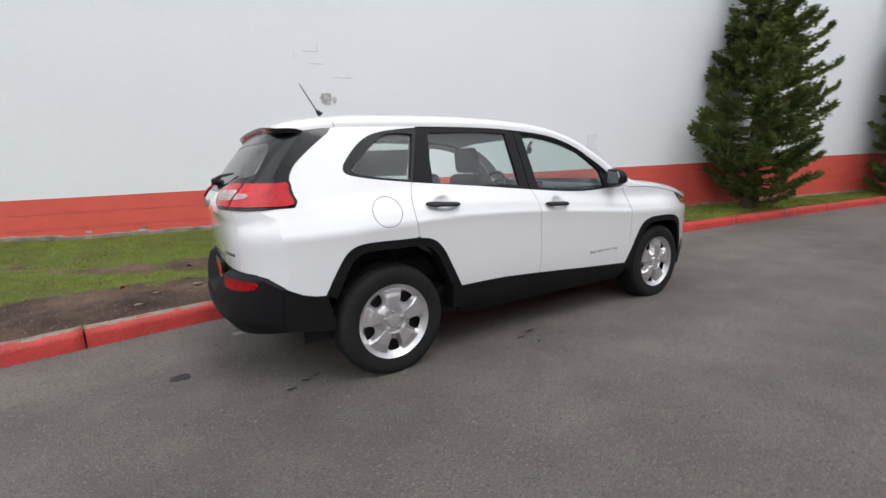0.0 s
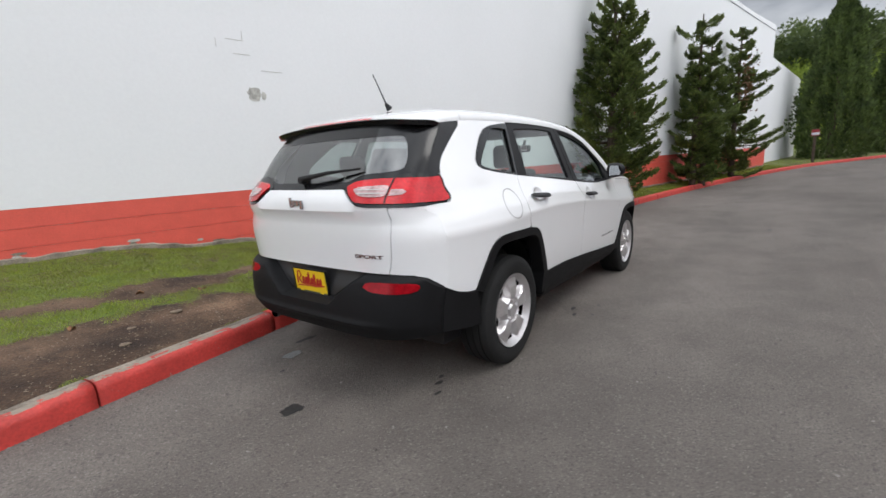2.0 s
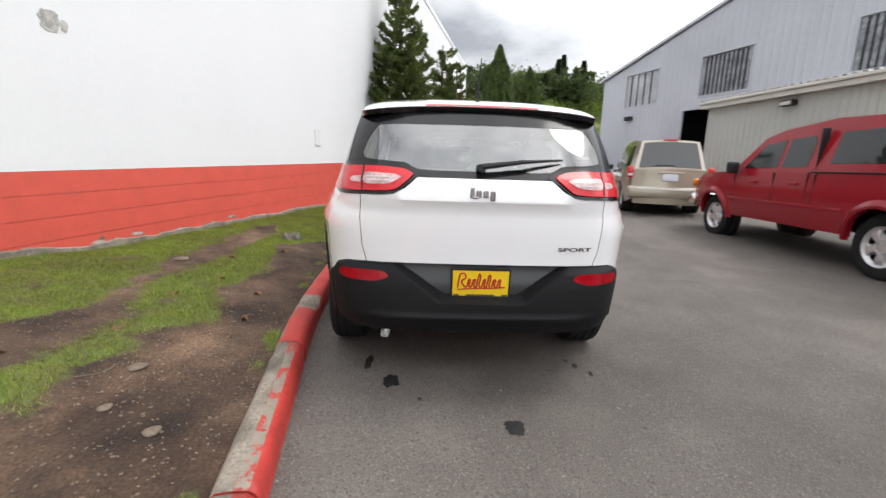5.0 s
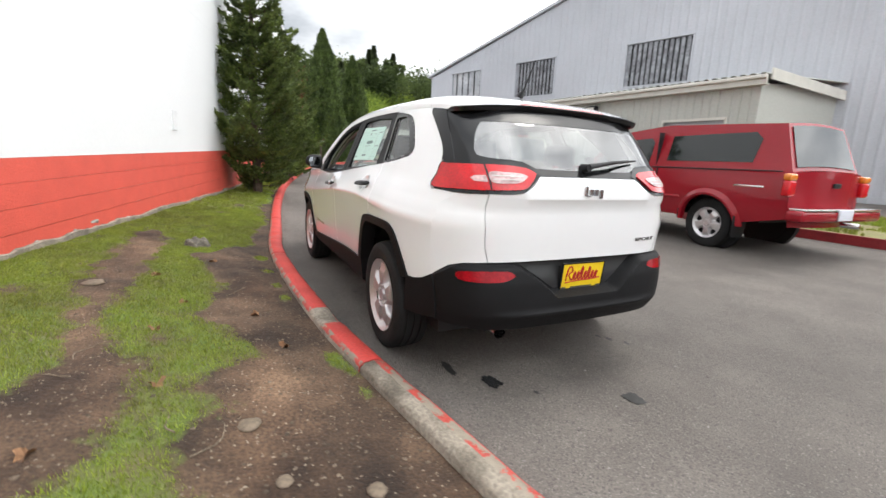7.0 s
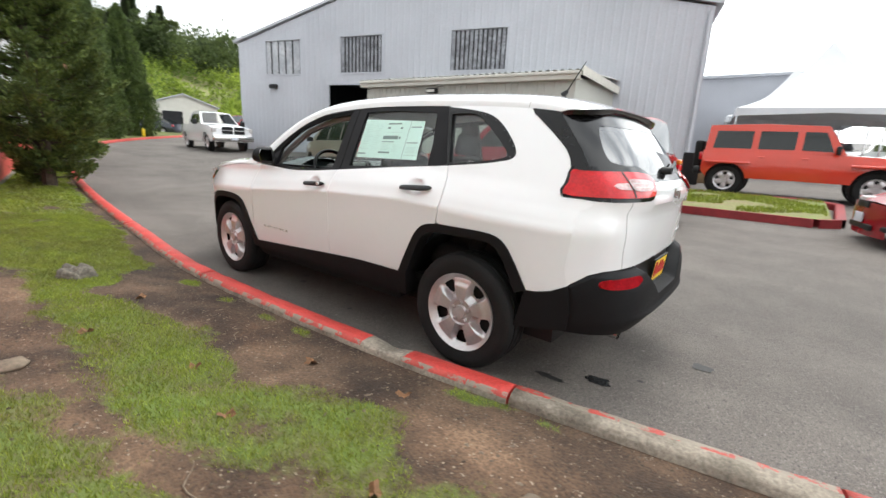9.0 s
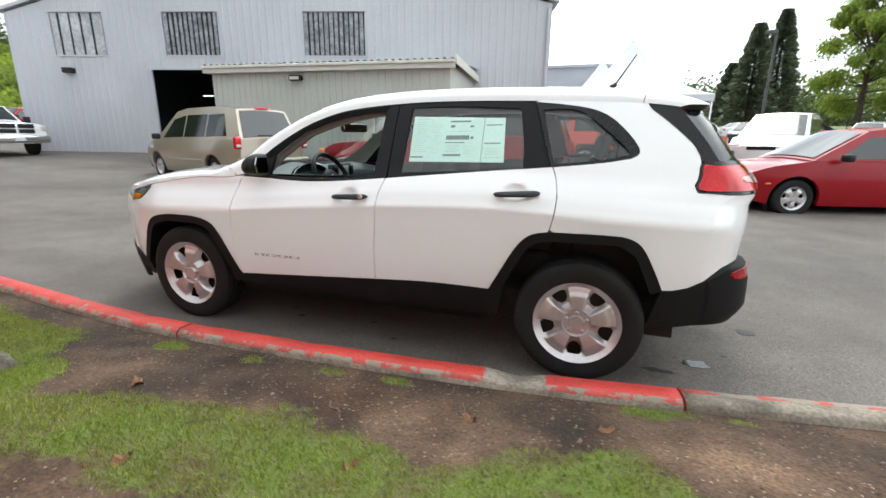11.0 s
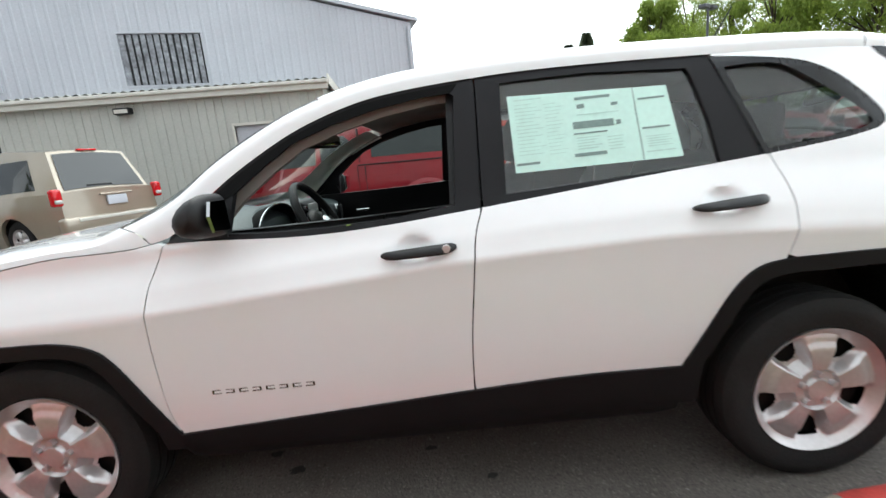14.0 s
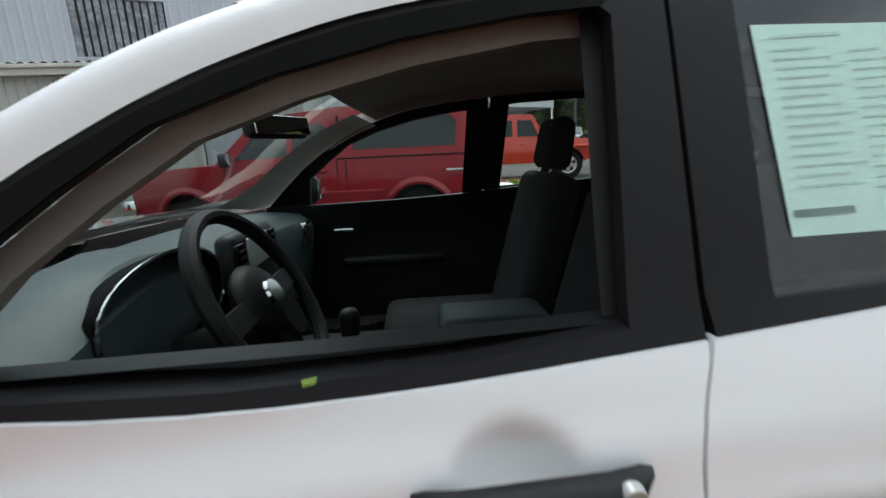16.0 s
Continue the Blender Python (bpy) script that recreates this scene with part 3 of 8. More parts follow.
for c_, s_ in (((DOOR[0] - 0.04, 0.02, 1.8), (0.08, 0.1, 4.2)), ((DOOR[1] + 0.04, 0.02, 1.8), (0.08, 0.1, 4.2)), ((dm, 0.02, 3.97), (DOOR[1] - DOOR[0] + 0.16, 0.1, 0.10))):
    add_box(bm, c_, s_, BM)
part("bay_frame", bm, STEEL_GREY, house)
for x_, z_ in ((bx(19.29), 3.88),):
    lampb = part("wall_lamp", box((x_, 0.12, z_), (0.42, 0.24, 0.2), BM), BLACK, house, "dark wall lamp", bevel=0.03)
bm = bmesh.new()
add_cyl(bm, BM @ Vector((0.12, 0.07, -0.1)), BM @ Vector((0.12, 0.07, 6.2)), 0.05, n=10)
part("downpipe", bm, STEEL_GREY, house)

annex = thing("lean_to", pose(0, 0, 0), "cream ribbed steel lean-to with a roll-up door", "building")
AL, AD = 8.25, 4.9
ax = lambda x: (x - 2.8) / math.cos(math.atan(0.095))
d0, d1 = ax(3.55), ax(5.22)


def annex_front():
    bm = bmesh.new()
    for a, b, lo in ((0, d0, -0.2), (d0, d1, 2.58), (d1, AL, -0.2)):
        x = a
        while x < b - 1e-6:
            for o0, o1, q0, q1 in ((0, 0.8, 0, 0), (0.8, 0.86, 0, -0.02), (0.86, 0.94, -0.02, -0.02), (0.94, 1.0, -0.02, 0)):
                xa, xb = x + 0.22 * o0, min(x + 0.22 * o1, b)
                if xa < b:
                    bm.faces.new([bm.verts.new(AM @ Vector(p)) for p in ((xa, q0, lo), (xb, q1, lo), (xb, q1, 3.4), (xa, q0, 3.4))])
            x += 0.22
    return bm


part("front_wall", annex_front(), STEEL_CREAM, annex)
for x_ in (0, AL):
    bm = bmesh.new()
    bm.faces.new([bm.verts.new(AM @ Vector(p)) for p in ((x_, 0, -0.2), (x_, -AD, -0.2), (x_, -AD, 3.9), (x_, 0, 3.4))])
    part("end_wall", bm, STEEL_CREAM, annex)
bm = bmesh.new()
n_ = 38
rows = []
for i in range(n_ * 4 + 1):
    x_ = -0.18 + (AL + 0.36) * i / (n_ * 4)
    dz = (0.035 if i % 4 in (1, 2) else 0.0)
    rows.append([bm.verts.new(AM @ Vector((x_, y, z + dz))) for y, z in ((0.24, 3.585), (-AD - 0.4, 4.02), )])
for a, b in zip(rows, rows[1:]):
    bm.faces.new((a[0], b[0], b[1], a[1]))
part("corrugated_roof", bm, STEEL_CREAM, annex)
part("fascia", box((AL / 2, 0.19, 3.46), (AL + 0.36, 0.05, 0.22), AM), FASCIA, annex)
part("gutter", box((AL / 2, 0.24, 3.53), (AL + 0.36, 0.09, 0.09), AM), FASCIA, annex, bevel=0.02)
part("soffit", box((AL / 2, 0.08, 3.37), (AL + 0.3, 0.2, 0.03), AM), FASCIA, annex)
part("end_fascia", box((-0.17, -AD / 2, 3.62), (0.04, AD, 0.26), AM), FASCIA, annex)
shutter = part("roll_up_door", box(((d0 + d1) / 2, -0.10, 1.2), (d1 - d0, 0.03, 2.8), AM), STEEL_GREY, annex, "grey roll-up door")
for i in range(26):
    part("shutter_slat", box(((d0 + d1) / 2, -0.08, 0.15 + i * 0.094), (d1 - d0 - 0.02, 0.02, 0.082), AM), STEEL_GREY, shutter)
bm = bmesh.new()
for c_, s_ in (((d0 - 0.03, 0.01, 1.2), (0.06, 0.05, 2.8)), ((d1 + 0.03, 0.01, 1.2), (0.06, 0.05, 2.8)), (((d0 + d1) / 2, 0.01, 2.62), (d1 - d0 + 0.12, 0.05, 0.07))):
    add_box(bm, c_, s_, AM)
part("door_frame", bm, FASCIA, annex)
wl_ = part("wall_lamp", box((ax(7.85), 0.10, 3.16), (0.42, 0.2, 0.16), AM), BLACK, annex, "bronze wall lamp", bevel=0.03)
part("lamp_lens", box((ax(7.85), 0.205, 3.15), (0.32, 0.02, 0.09), AM), FASCIA, wl_)


# ---- lawn ----
def blades(name, x0, x1, count, hmin, hmax, wid, mat, seed, label, thresh=0.0):
    """Single bent blades wherever the strip is green."""
    rng = np.random.default_rng(seed)
    nx, nv = int((x1 - x0) / 0.08) + 2, 48
    xs, vs = np.linspace(x0, x1, nx), np.linspace(0, 1, nv)
    lo = np.array([kerb_y(x) + 0.16 for x in xs])
    hi = np.array([(wall_y(x) if x < 24 else kerb_y(x) + 13) - 0.03 for x in xs])
    yy = lo[:, None] + (hi - lo)[:, None] * vs
    green = np.array([[grass_cover(x, y) for y in row] for x, row in zip(xs, yy)])
    level = np.array([[lawn_z(x, y) for y in row] for x, row in zip(xs, yy)])
    n = count * 3
    a, b = rng.random(n) * (nx - 1.001), rng.random(n) * (nv - 1.001)
    i, j = a.astype(int), b.astype(int)
    p, q = a - i, b - j
    at = lambda g: (g[i, j] * (1 - p) + g[i + 1, j] * p) * (1 - q) + (g[i, j + 1] * (1 - p) + g[i + 1, j + 1] * p) * q
    x, y, z, g = xs[i] + p * (xs[1] - xs[0]), at(yy), at(level) - 0.004, at(green)
    keep = np.flatnonzero(g > thresh + 0.25 * rng.random(n) - 0.1)[:count]
    x, y, z, g = x[keep], y[keep], z[keep], g[keep]
    m = len(keep)
    h = (hmin + (hmax - hmin) * rng.random(m)) * (0.6 + 0.5 * np.clip(g, 0, 1))
    t, lean, u = rng.random(m) * 6.283, 1.3 * h * rng.random(m), rng.random(m) * 6.283
    dx, dy = np.cos(t) * wid / 2, np.sin(t) * wid / 2
    v = np.stack([np.stack([x - dx, y - dy, z], 1), np.stack([x + dx, y + dy, z], 1), np.stack([x + lean * np.cos(u), y + lean * np.sin(u), z + h], 1)], 1).reshape(-1, 3)
    me = bpy.data.meshes.new(name)
    me.from_pydata(v.tolist(), [], np.arange(3 * m).reshape(-1, 3).tolist())
    me.materials.append(mat)
    return tagged(new(name, me), label, "grass", kind="stuff")


def island_tint(m, lo, hi):
    """Varies the colour from blade to blade."""
    n, l = m.node_tree.nodes, m.node_tree.links
    b = n["Principled BSDF"]
    g, r = n.new("ShaderNodeNewGeometry"), n.new("ShaderNodeValToRGB")
    r.color_ramp.elements[0].color, r.color_ramp.elements[1].color = (*lo, 1), (*hi, 1)
    l.new(g.outputs["Random Per Island"], r.inputs["Fac"])
    x = n.new("ShaderNodeMix")
    x.data_type, x.blend_type = "RGBA", "MULTIPLY"
    x.inputs[0].default_value = 1.0
    old = b.inputs["Base Color"].links[0].from_socket
    l.new(old, x.inputs[6])
    l.new(r.outputs["Color"], x.inputs[7])
    l.new(x.outputs[2], b.inputs["Base Color"])
    return m


def leafy(m, share=0.4):
    """Lets part of the light pass through thin leaves."""
    n, l = m.node_tree.nodes, m.node_tree.links
    b, t, x = n["Principled BSDF"], n.new("ShaderNodeBsdfTranslucent"), n.new("ShaderNodeMixShader")
    l.new(b.inputs["Base Color"].links[0].from_socket, t.inputs["Color"])
    x.inputs[0].default_value = share
    l.new(b.outputs[0], x.inputs[1])
    l.new(t.outputs[0], x.inputs[2])
    l.new(x.outputs[0], n["Material Output"].inputs["Surface"])
    return m


GRASS = leafy(island_tint(material("lawn_grass", (0.27, 0.335, 0.045), 0.6, var=0.18, scale=1.6, fine=6, tint=(0.20, 0.215, 0.045)), (0.6, 0.68, 0.5), (1.15, 1.12, 0.9)), 0.3)
DRY = island_tint(material("dry_grass", (0.20, 0.165, 0.085), 0.8, var=0.2, scale=2, fine=9, tint=(0.12, 0.09, 0.045)), (0.6, 0.6, 0.6), (1.1, 1.1, 1.1))
blades("grass_near", -5, 4.5, 240000, 0.012, 0.036, 0.005, GRASS, 1, "short patchy green lawn grass")
blades("grass_dry", -5, 4.5, 26000, 0.008, 0.022, 0.005, DRY, 2, "dry straw-coloured grass", -0.3)
blades("grass_far", 4.5, 30, 60000, 0.02, 0.05, 0.018, GRASS, 3, "short green lawn grass by the wall")
blades("grass_back", -14, -5, 16000, 0.02, 0.05, 0.012, GRASS, 4, "short green lawn grass by the wall")


def scatter_stones(name, pts, smin, smax, mat, label, seed, category="stones"):
    rng = np.random.default_rng(seed)
    vs, fs = [], []
    base = [(1, 0, 0), (-0.7, 0.7, 0), (-0.5, -0.8, 0), (0.2, 0.1, 0.6), (0.3, 0.85, 0.1), (0.4, -0.8, 0.1)]
    tri = [(0, 4, 3), (4, 1, 3), (1, 2, 3), (2, 5, 3), (5, 0, 3)]
    for x, y, z in pts:
        s, a, n = smin + (smax - smin) * rng.random() ** 3, rng.random() * 6.28, len(vs)
        q = 0.6 + 0.8 * rng.random()
        vs += [(x + s * (p[0] * math.cos(a) - q * p[1] * math.sin(a)), y + s * (p[0] * math.sin(a) + q * p[1] * math.cos(a)), z + s * p[2] - 0.1 * s) for p in base]
        fs += [tuple(n + i for i in f) for f in tri]
    me = bpy.data.meshes.new(name)
    me.from_pydata(vs, [], fs)
    me.materials.append(mat)
    return tagged(new(name, me), label, category, kind="stuff")


STUMP_WOOD = material("dry_twig", (0.20, 0.155, 0.11), 0.9, var=0.25, scale=30, fine=80)
STONE = island_tint(material("pebbles", (0.130, 0.100, 0.072), 0.9, var=0.2), (0.40, 0.36, 0.32), (1.5, 1.5, 1.5))
GRIT = island_tint(material("grit", (0.20, 0.19, 0.18), 0.9, var=0.2), (0.25, 0.22, 0.2), (1.6, 1.6, 1.6))
rng = np.random.default_rng(7)
pts = []
for _ in range(9000):
    x = -5 + 10 * rng.random()
    y = kerb_y(x) + 0.16 + (wall_y(x) - kerb_y(x) - 0.2) * rng.random() ** 1.3
    pts.append((x, y, lawn_z(x, y)))
scatter_stones("pebbles", pts, 0.002, 0.013, STONE, "small pebbles and clods on bare soil", 8)
pts = []
for _ in range(9000):
    x = -6 + 16 * rng.random()
    y = kerb_y(x) - 0.02 - (0.10 * rng.random() ** 2 if rng.random() < 0.35 else 5.5 * rng.random())
    pts.append((x, y, road_z(x, y) + 0.001))
scatter_stones("road_grit", pts, 0.002, 0.009, GRIT, "loose grit on asphalt and along the kerb", 9)
for x, y, s in ((-2.27, 1.71, 0.045), (-0.17, 2.64, 0.075), (-2.62, 1.62, 0.03), (-2.75, 1.35, 0.035)):
    bm = bmesh.new()
    bmesh.ops.create_icosphere(bm, subdivisions=2, radius=s)
    for v in bm.verts:
        v.co *= 1 + 0.3 * noise.noise(v.co * 30 + Vector((x, y, 0)))
        v.co.z *= 0.2
    ob = part("stone", bm, STONE, smooth=True)
    ob.matrix_basis = pose(x, y, lawn_z(x, y) + 0.005, 0, 0, 50 * x)
    tagged(ob, "flat grey stone half sunk in soil", "stone", "loose stones")
for i, (x, y, ln, a) in enumerate(((-2.2, 1.98, 0.16, 20), (-1.75, 2.42, 0.12, 70), (-2.35, 1.83, 0.2, -30), (-0.35, 1.72, 0.11, 140), (0.1, 2.02, 0.14, 15), (-0.9, 1.55, 0.09, 95), (-1.45, 2.4, 0.18, -15), (0.75, 1.75, 0.12, 50))):
    bm = bmesh.new()
    line = [(ln * (u - 0.5), 0.12 * ln * math.sin(5 * u + i), 0.006 + 0.004 * math.sin(7 * u + i)) for u in np.linspace(0, 1, 6)]
    for k, (p, q) in enumerate(zip(line, line[1:])):
        add_cyl(bm, p, q, 0.0035 - 0.0004 * k, 0.0031 - 0.0004 * k, 6)
    ob = part("twig", bm, STUMP_WOOD)
    ob.matrix_basis = pose(x, y, lawn_z(x, y), 0, 0, a)
    tagged(ob, "dry pale twig on the bare soil", "twig", "fallen twigs")
DRYLEAF = material("dry_leaf", (0.24, 0.12, 0.055), 0.8, var=0.2, scale=30)
for i, (x, y) in enumerate(((-0.62, 2.05), (-1.15, 2.15), (-1.9, 2.05), (-0.95, 1.62), (0.15, 2.3), (-2.3, 2.35), (-2.9, 1.9), (0.6, 1.9), (-1.5, 1.5))):
    bm = bmesh.new()
    ring_ = []
    for k in range(12):
        a = 2 * math.pi * k / 12
        r = 0.030 * (1 if k % 2 else 0.6)
        ring_.append(bm.verts.new((r * math.cos(a) * 1.4, r * math.sin(a), 0.012 + 0.018 * math.sin(a * 2 + i))))
    mid = bm.verts.new((0, 0, 0.006))
    for a, b in zip(ring_, ring_[1:] + ring_[:1]):
        bm.faces.new((a, b, mid))
    ob = part("fallen_leaf", bm, DRYLEAF)
    ob.matrix_basis = pose(x, y, lawn_z(x, y), 0, 0, 70 * i)
    tagged(ob, "dry brown fallen leaf on the soil", "leaf", "fallen leaves")
# cut stump in the grass
STUMP = material("weathered_stump", (0.17, 0.15, 0.12), 0.9, var=0.35, scale=18, fine=60, bump=0.9)
bm = bmesh.new()
rows = []
for z, r in ((-0.03, 1.25), (0.03, 1.0), (0.065, 0.9), (0.075, 0.7), (0.06, 0.3)):
    rows.append([bm.verts.new((0.13 * r * math.cos(a) * (1 + 0.25 * math.sin(5 * a)), 0.11 * r * math.sin(a) * (1 + 0.2 * math.cos(3 * a)), z + 0.015 * math.sin(4 * a))) for a in np.linspace(0, 6.283, 22, endpoint=False)])
for a, b in zip(rows, rows[1:]):
    for i in range(22):
        bm.faces.new((a[i], b[i], b[(i + 1) % 22], a[(i + 1) % 22]))
bm.faces.new(rows[-1])
st = part("tree_stump", bm, STUMP, smooth=True)
st.matrix_basis = pose(1.45, 2.07, lawn_z(1.45, 2.07))
tagged(st, "low weathered grey stump in the grass", "stump")
# oil stains
OIL = material("oil_stain", (0.022, 0.021, 0.020), 0.6, var=0.3, scale=20, fine=60)
WET = material("wet_spot", (0.03, 0.03, 0.032), 0.08, var=0.2, scale=20, fine=60)
for i, (x, y, rx, ry, mt) in enumerate(((-0.21, -0.86, 0.06, 0.022, OIL), (-0.36, -0.92, 0.05, 0.02, OIL), (-0.05, -1.02, 0.03, 0.015, OIL), (-0.3, -1.05, 0.025, 0.015, OIL), (-2.5, -0.155, 0.085, 0.06, OIL), (-1.85, -0.655, 0.045, 0.022, OIL), (-1.95, -0.72, 0.04, 0.016, OIL), (-1.78, -0.62, 0.03, 0.018, OIL), (-2.06, 0.465, 0.10, 0.06, WET), (-1.83, 0.62, 0.12, 0.035, OIL), (-2.25, 0.30, 0.025, 0.015, OIL), (0.62, 0.62, 0.05, 0.03, OIL), (0.75, 0.50, 0.04, 0.03, OIL), (0.05, 0.55, 0.035, 0.022, OIL), (-0.2, 0.75, 0.03, 0.022, OIL), (2.4, -1.3, 0.05, 0.02, OIL), (4.5, -2.2, 0.12, 0.04, OIL))):
    bm = bmesh.new()
    vs = []
    for k in range(44):
        a = 2 * math.pi * k / 44
        r = 0.72 * (1 + 0.35 * noise.noise(Vector((math.cos(a) * 1.8, math.sin(a) * 1.8, i * 3.3))) + 0.25 * noise.noise(Vector((math.cos(a) * 5, math.sin(a) * 5, i * 2.3))))
        px, py = x + rx * r * math.cos(a), y + ry * r * math.sin(a)
        vs.append(bm.verts.new((px, py, road_z(px, py) + 0.004)))
    bm.faces.new(vs)
    tagged(part("oil_stain", bm, mt), "dark oil stain on the asphalt", "stain", kind="structure")


# ---- trees ----
def sprays(name, pos, direc, length, width, mat, parent, seed, label=""):
    """Many small leafy sprays, each a bent pair of blades."""
    rng = np.random.default_rng(seed)
    n = len(pos)
    d = direc / np.linalg.norm(direc, axis=1, keepdims=True)
    side = np.cross(d, rng.normal(size=(n, 3)))
    side /= np.linalg.norm(side, axis=1, keepdims=True) + 1e-9
    ln, wd = length * (0.6 + 0.8 * rng.random((n, 1))), width * (0.6 + 0.8 * rng.random((n, 1)))
    v = np.stack([pos, pos + d * ln * 0.45 + side * wd, pos + d * ln, pos + d * ln * 0.5 - side * wd], axis=1).reshape(-1, 3)
    idx = np.arange(n * 4).reshape(-1, 4)
    me = bpy.data.meshes.new(name)
    me.from_pydata(v.tolist(), [], idx.tolist())
    me.materials.append(mat)
    ob = new(name, me)
    ob.parent = parent
    if label:
        ob["label"] = label
    if "tuft" in name:
        ob["kind"] = "stuff"
    return ob


def limb_mesh(lines, n=7):
    """Tapered limbs from (start, end, radius, end radius)."""
    vs, fs = [], []
    for p, q, a, b in lines:
        p, q = Vector(p), Vector(q)
        d = (q - p).normalized()
        u = d.orthogonal().normalized()
        w, k = d.cross(u), len(vs)
        for c, r in ((p, a), (q, b)):
            vs += [c + (u * math.cos(6.2832 * i / n) + w * math.sin(6.2832 * i / n)) * r for i in range(n)]
        fs += [(k + i, k + (i + 1) % n, k + n + (i + 1) % n, k + n + i) for i in range(n)] + [tuple(k + n + i for i in range(n))]
    me = bpy.data.meshes.new("limbs")
    me.from_pydata(vs, [], fs)
    bm = bmesh.new()
    bm.from_mesh(me)
    bpy.data.meshes.remove(me)
    return bm


def conifer(x, y, h, r, seed, label, mat, lean=0.0, group="conifers along the wall", thin=1.0):
    """A ragged evergreen: trunk, whorls of limbs that sag and turn up, and needle plumes along each limb."""
    rng = np.random.default_rng(seed)
    tree = thing("evergreen_tree", pose(x, y, lawn_z(x, y) - 0.03), label, "tree", group)
    lines = [((0, 0, 0), (0.05, 0.02, h * 0.35), 0.11, 0.085), ((0.05, 0.02, h * 0.35), (lean * 0.5, 0, h * 0.7), 0.085, 0.05), ((lean * 0.5, 0, h * 0.7), (lean, 0, h), 0.05, 0.015)]
    pos, dr = [], []
    z, turn = 0.30, 0.0
    while z < h * 0.97:
        u = z / h
        env = r * (0.80 + 0.30 * min(1.0, u / 0.2)) * (1 - 0.88 * max(0.0, u - 0.15) / 0.85) * (0.80 + 0.75 * noise.noise(Vector((z * 1.25, seed * 3.7, 0.5)))) + 0.12
        limbs = 9 if u < 0.7 else 5
        turn += 0.7
        for i in range(limbs):
            a = turn + 6.283 * (i + 0.5 * rng.random()) / limbs
            L = (env + 0.10) * (0.66 + 0.45 * rng.random()) * (1.0 + 0.65 * noise.noise(Vector((1.3 * math.cos(a), 1.3 * math.sin(a), z * 1.1 + seed))))
            if rng.random() > thin:
                continue
            d = np.array([math.cos(a), math.sin(a), 0.0])
            side = np.array([-d[1], d[0], 0.0])
            start = np.array([lean * u, 0, z + 0.12 * rng.normal()])
            up = 0.12 + 0.24 * rng.random() + 0.5 * max(0.0, u - 0.6)
            bend = lambda q: start + d * (L * q) + np.array([0, 0, L * (-0.25 * q + (0.25 + up) * q * q)])
            lines.append((tuple(start), tuple(bend(0.55)), 0.020, 0.012))
            lines.append((tuple(bend(0.55)), tuple(bend(1.0)), 0.012, 0.004))
            m = int(150 + 330 * L)
            q = 0.28 + 0.76 * rng.random(m) ** 0.6
            w = L * 0.26 * (1.15 - q) + 0.055
            lat = rng.normal(size=m) * w * 0.62
            base = start + d * (L * q)[:, None] + np.stack([0 * q, 0 * q, L * (-0.25 * q + (0.25 + up) * q * q)], 1)
            pos.append(base + side * lat[:, None] + np.stack([0 * q, 0 * q, np.abs(rng.normal(size=m)) * 0.045 - 0.015 - 0.25 * np.abs(lat)], 1))
            dr.append(d * 0.55 + side * np.sign(lat)[:, None] * 0.45 + np.array([0, 0, 0.5]) + rng.normal(size=(m, 3)) * 0.28)
        z += 0.17 + 0.12 * rng.random()
    part("trunk", limb_mesh(lines), BARK, tree)
    sprays("crown", np.concatenate(pos), np.concatenate(dr), 0.075, 0.017, mat, tree, seed + 1)
    return tree


NEEDLE = leafy(island_tint(material("evergreen_needles", (0.15, 0.195, 0.052), 0.7, var=0.2, scale=2.5, fine=14, tint=(0.055, 0.082, 0.026)), (0.5, 0.55, 0.45), (1.3, 1.25, 1.0)), 0.2)
CYPRESS = leafy(island_tint(material("cypress_foliage", (0.115, 0.165, 0.042), 0.75, var=0.25, scale=1.5, fine=8, tint=(0.05, 0.08, 0.024)), (0.6, 0.6, 0.55), (1.2, 1.2, 1.0)), 0.2)
BROWN = material("brown_needles", (0.20, 0.105, 0.045), 0.8, var=0.2)
t1 = conifer(7.75, 1.08, 5.6, 0.95, 11, "ragged dark green conifer with a few brown tufts", NEEDLE, 0.1)
for bx_, by_, bz_ in ((-0.25, -0.5, 2.0), (0.1, -0.48, 2.75)):
    g = np.random.default_rng(5).normal(size=(70, 3)) * 0.045 + np.array([bx_, by_, bz_])
    sprays("brown_tuft", g, np.random.default_rng(6).normal(size=(70, 3)), 0.1, 0.03, BROWN, t1, 3, "dead brown tuft")
conifer(12.7, -0.15, 5.3, 0.85, 21, "thin ragged conifer with a forked top", NEEDLE, 0.25, thin=0.75)
conifer(13.3, -0.35, 4.7, 0.55, 22, "slender leaning conifer beside its neighbour", NEEDLE, 0.5, thin=0.7)
t3 = conifer(17.0, -0.95, 5.6, 0.95, 23, "ragged conifer with browning needles", NEEDLE, 0.3, thin=0.8)
g = np.random.default_rng(9).normal(size=(260, 3)) * np.array([0.14, 0.12, 0.5]) + np.array([-0.2, -0.3, 3.4])
sprays("brown_tuft", g, np.random.default_rng(10).normal(size=(260, 3)), 0.12, 0.03, BROWN, t3, 3, "dead brown needles")


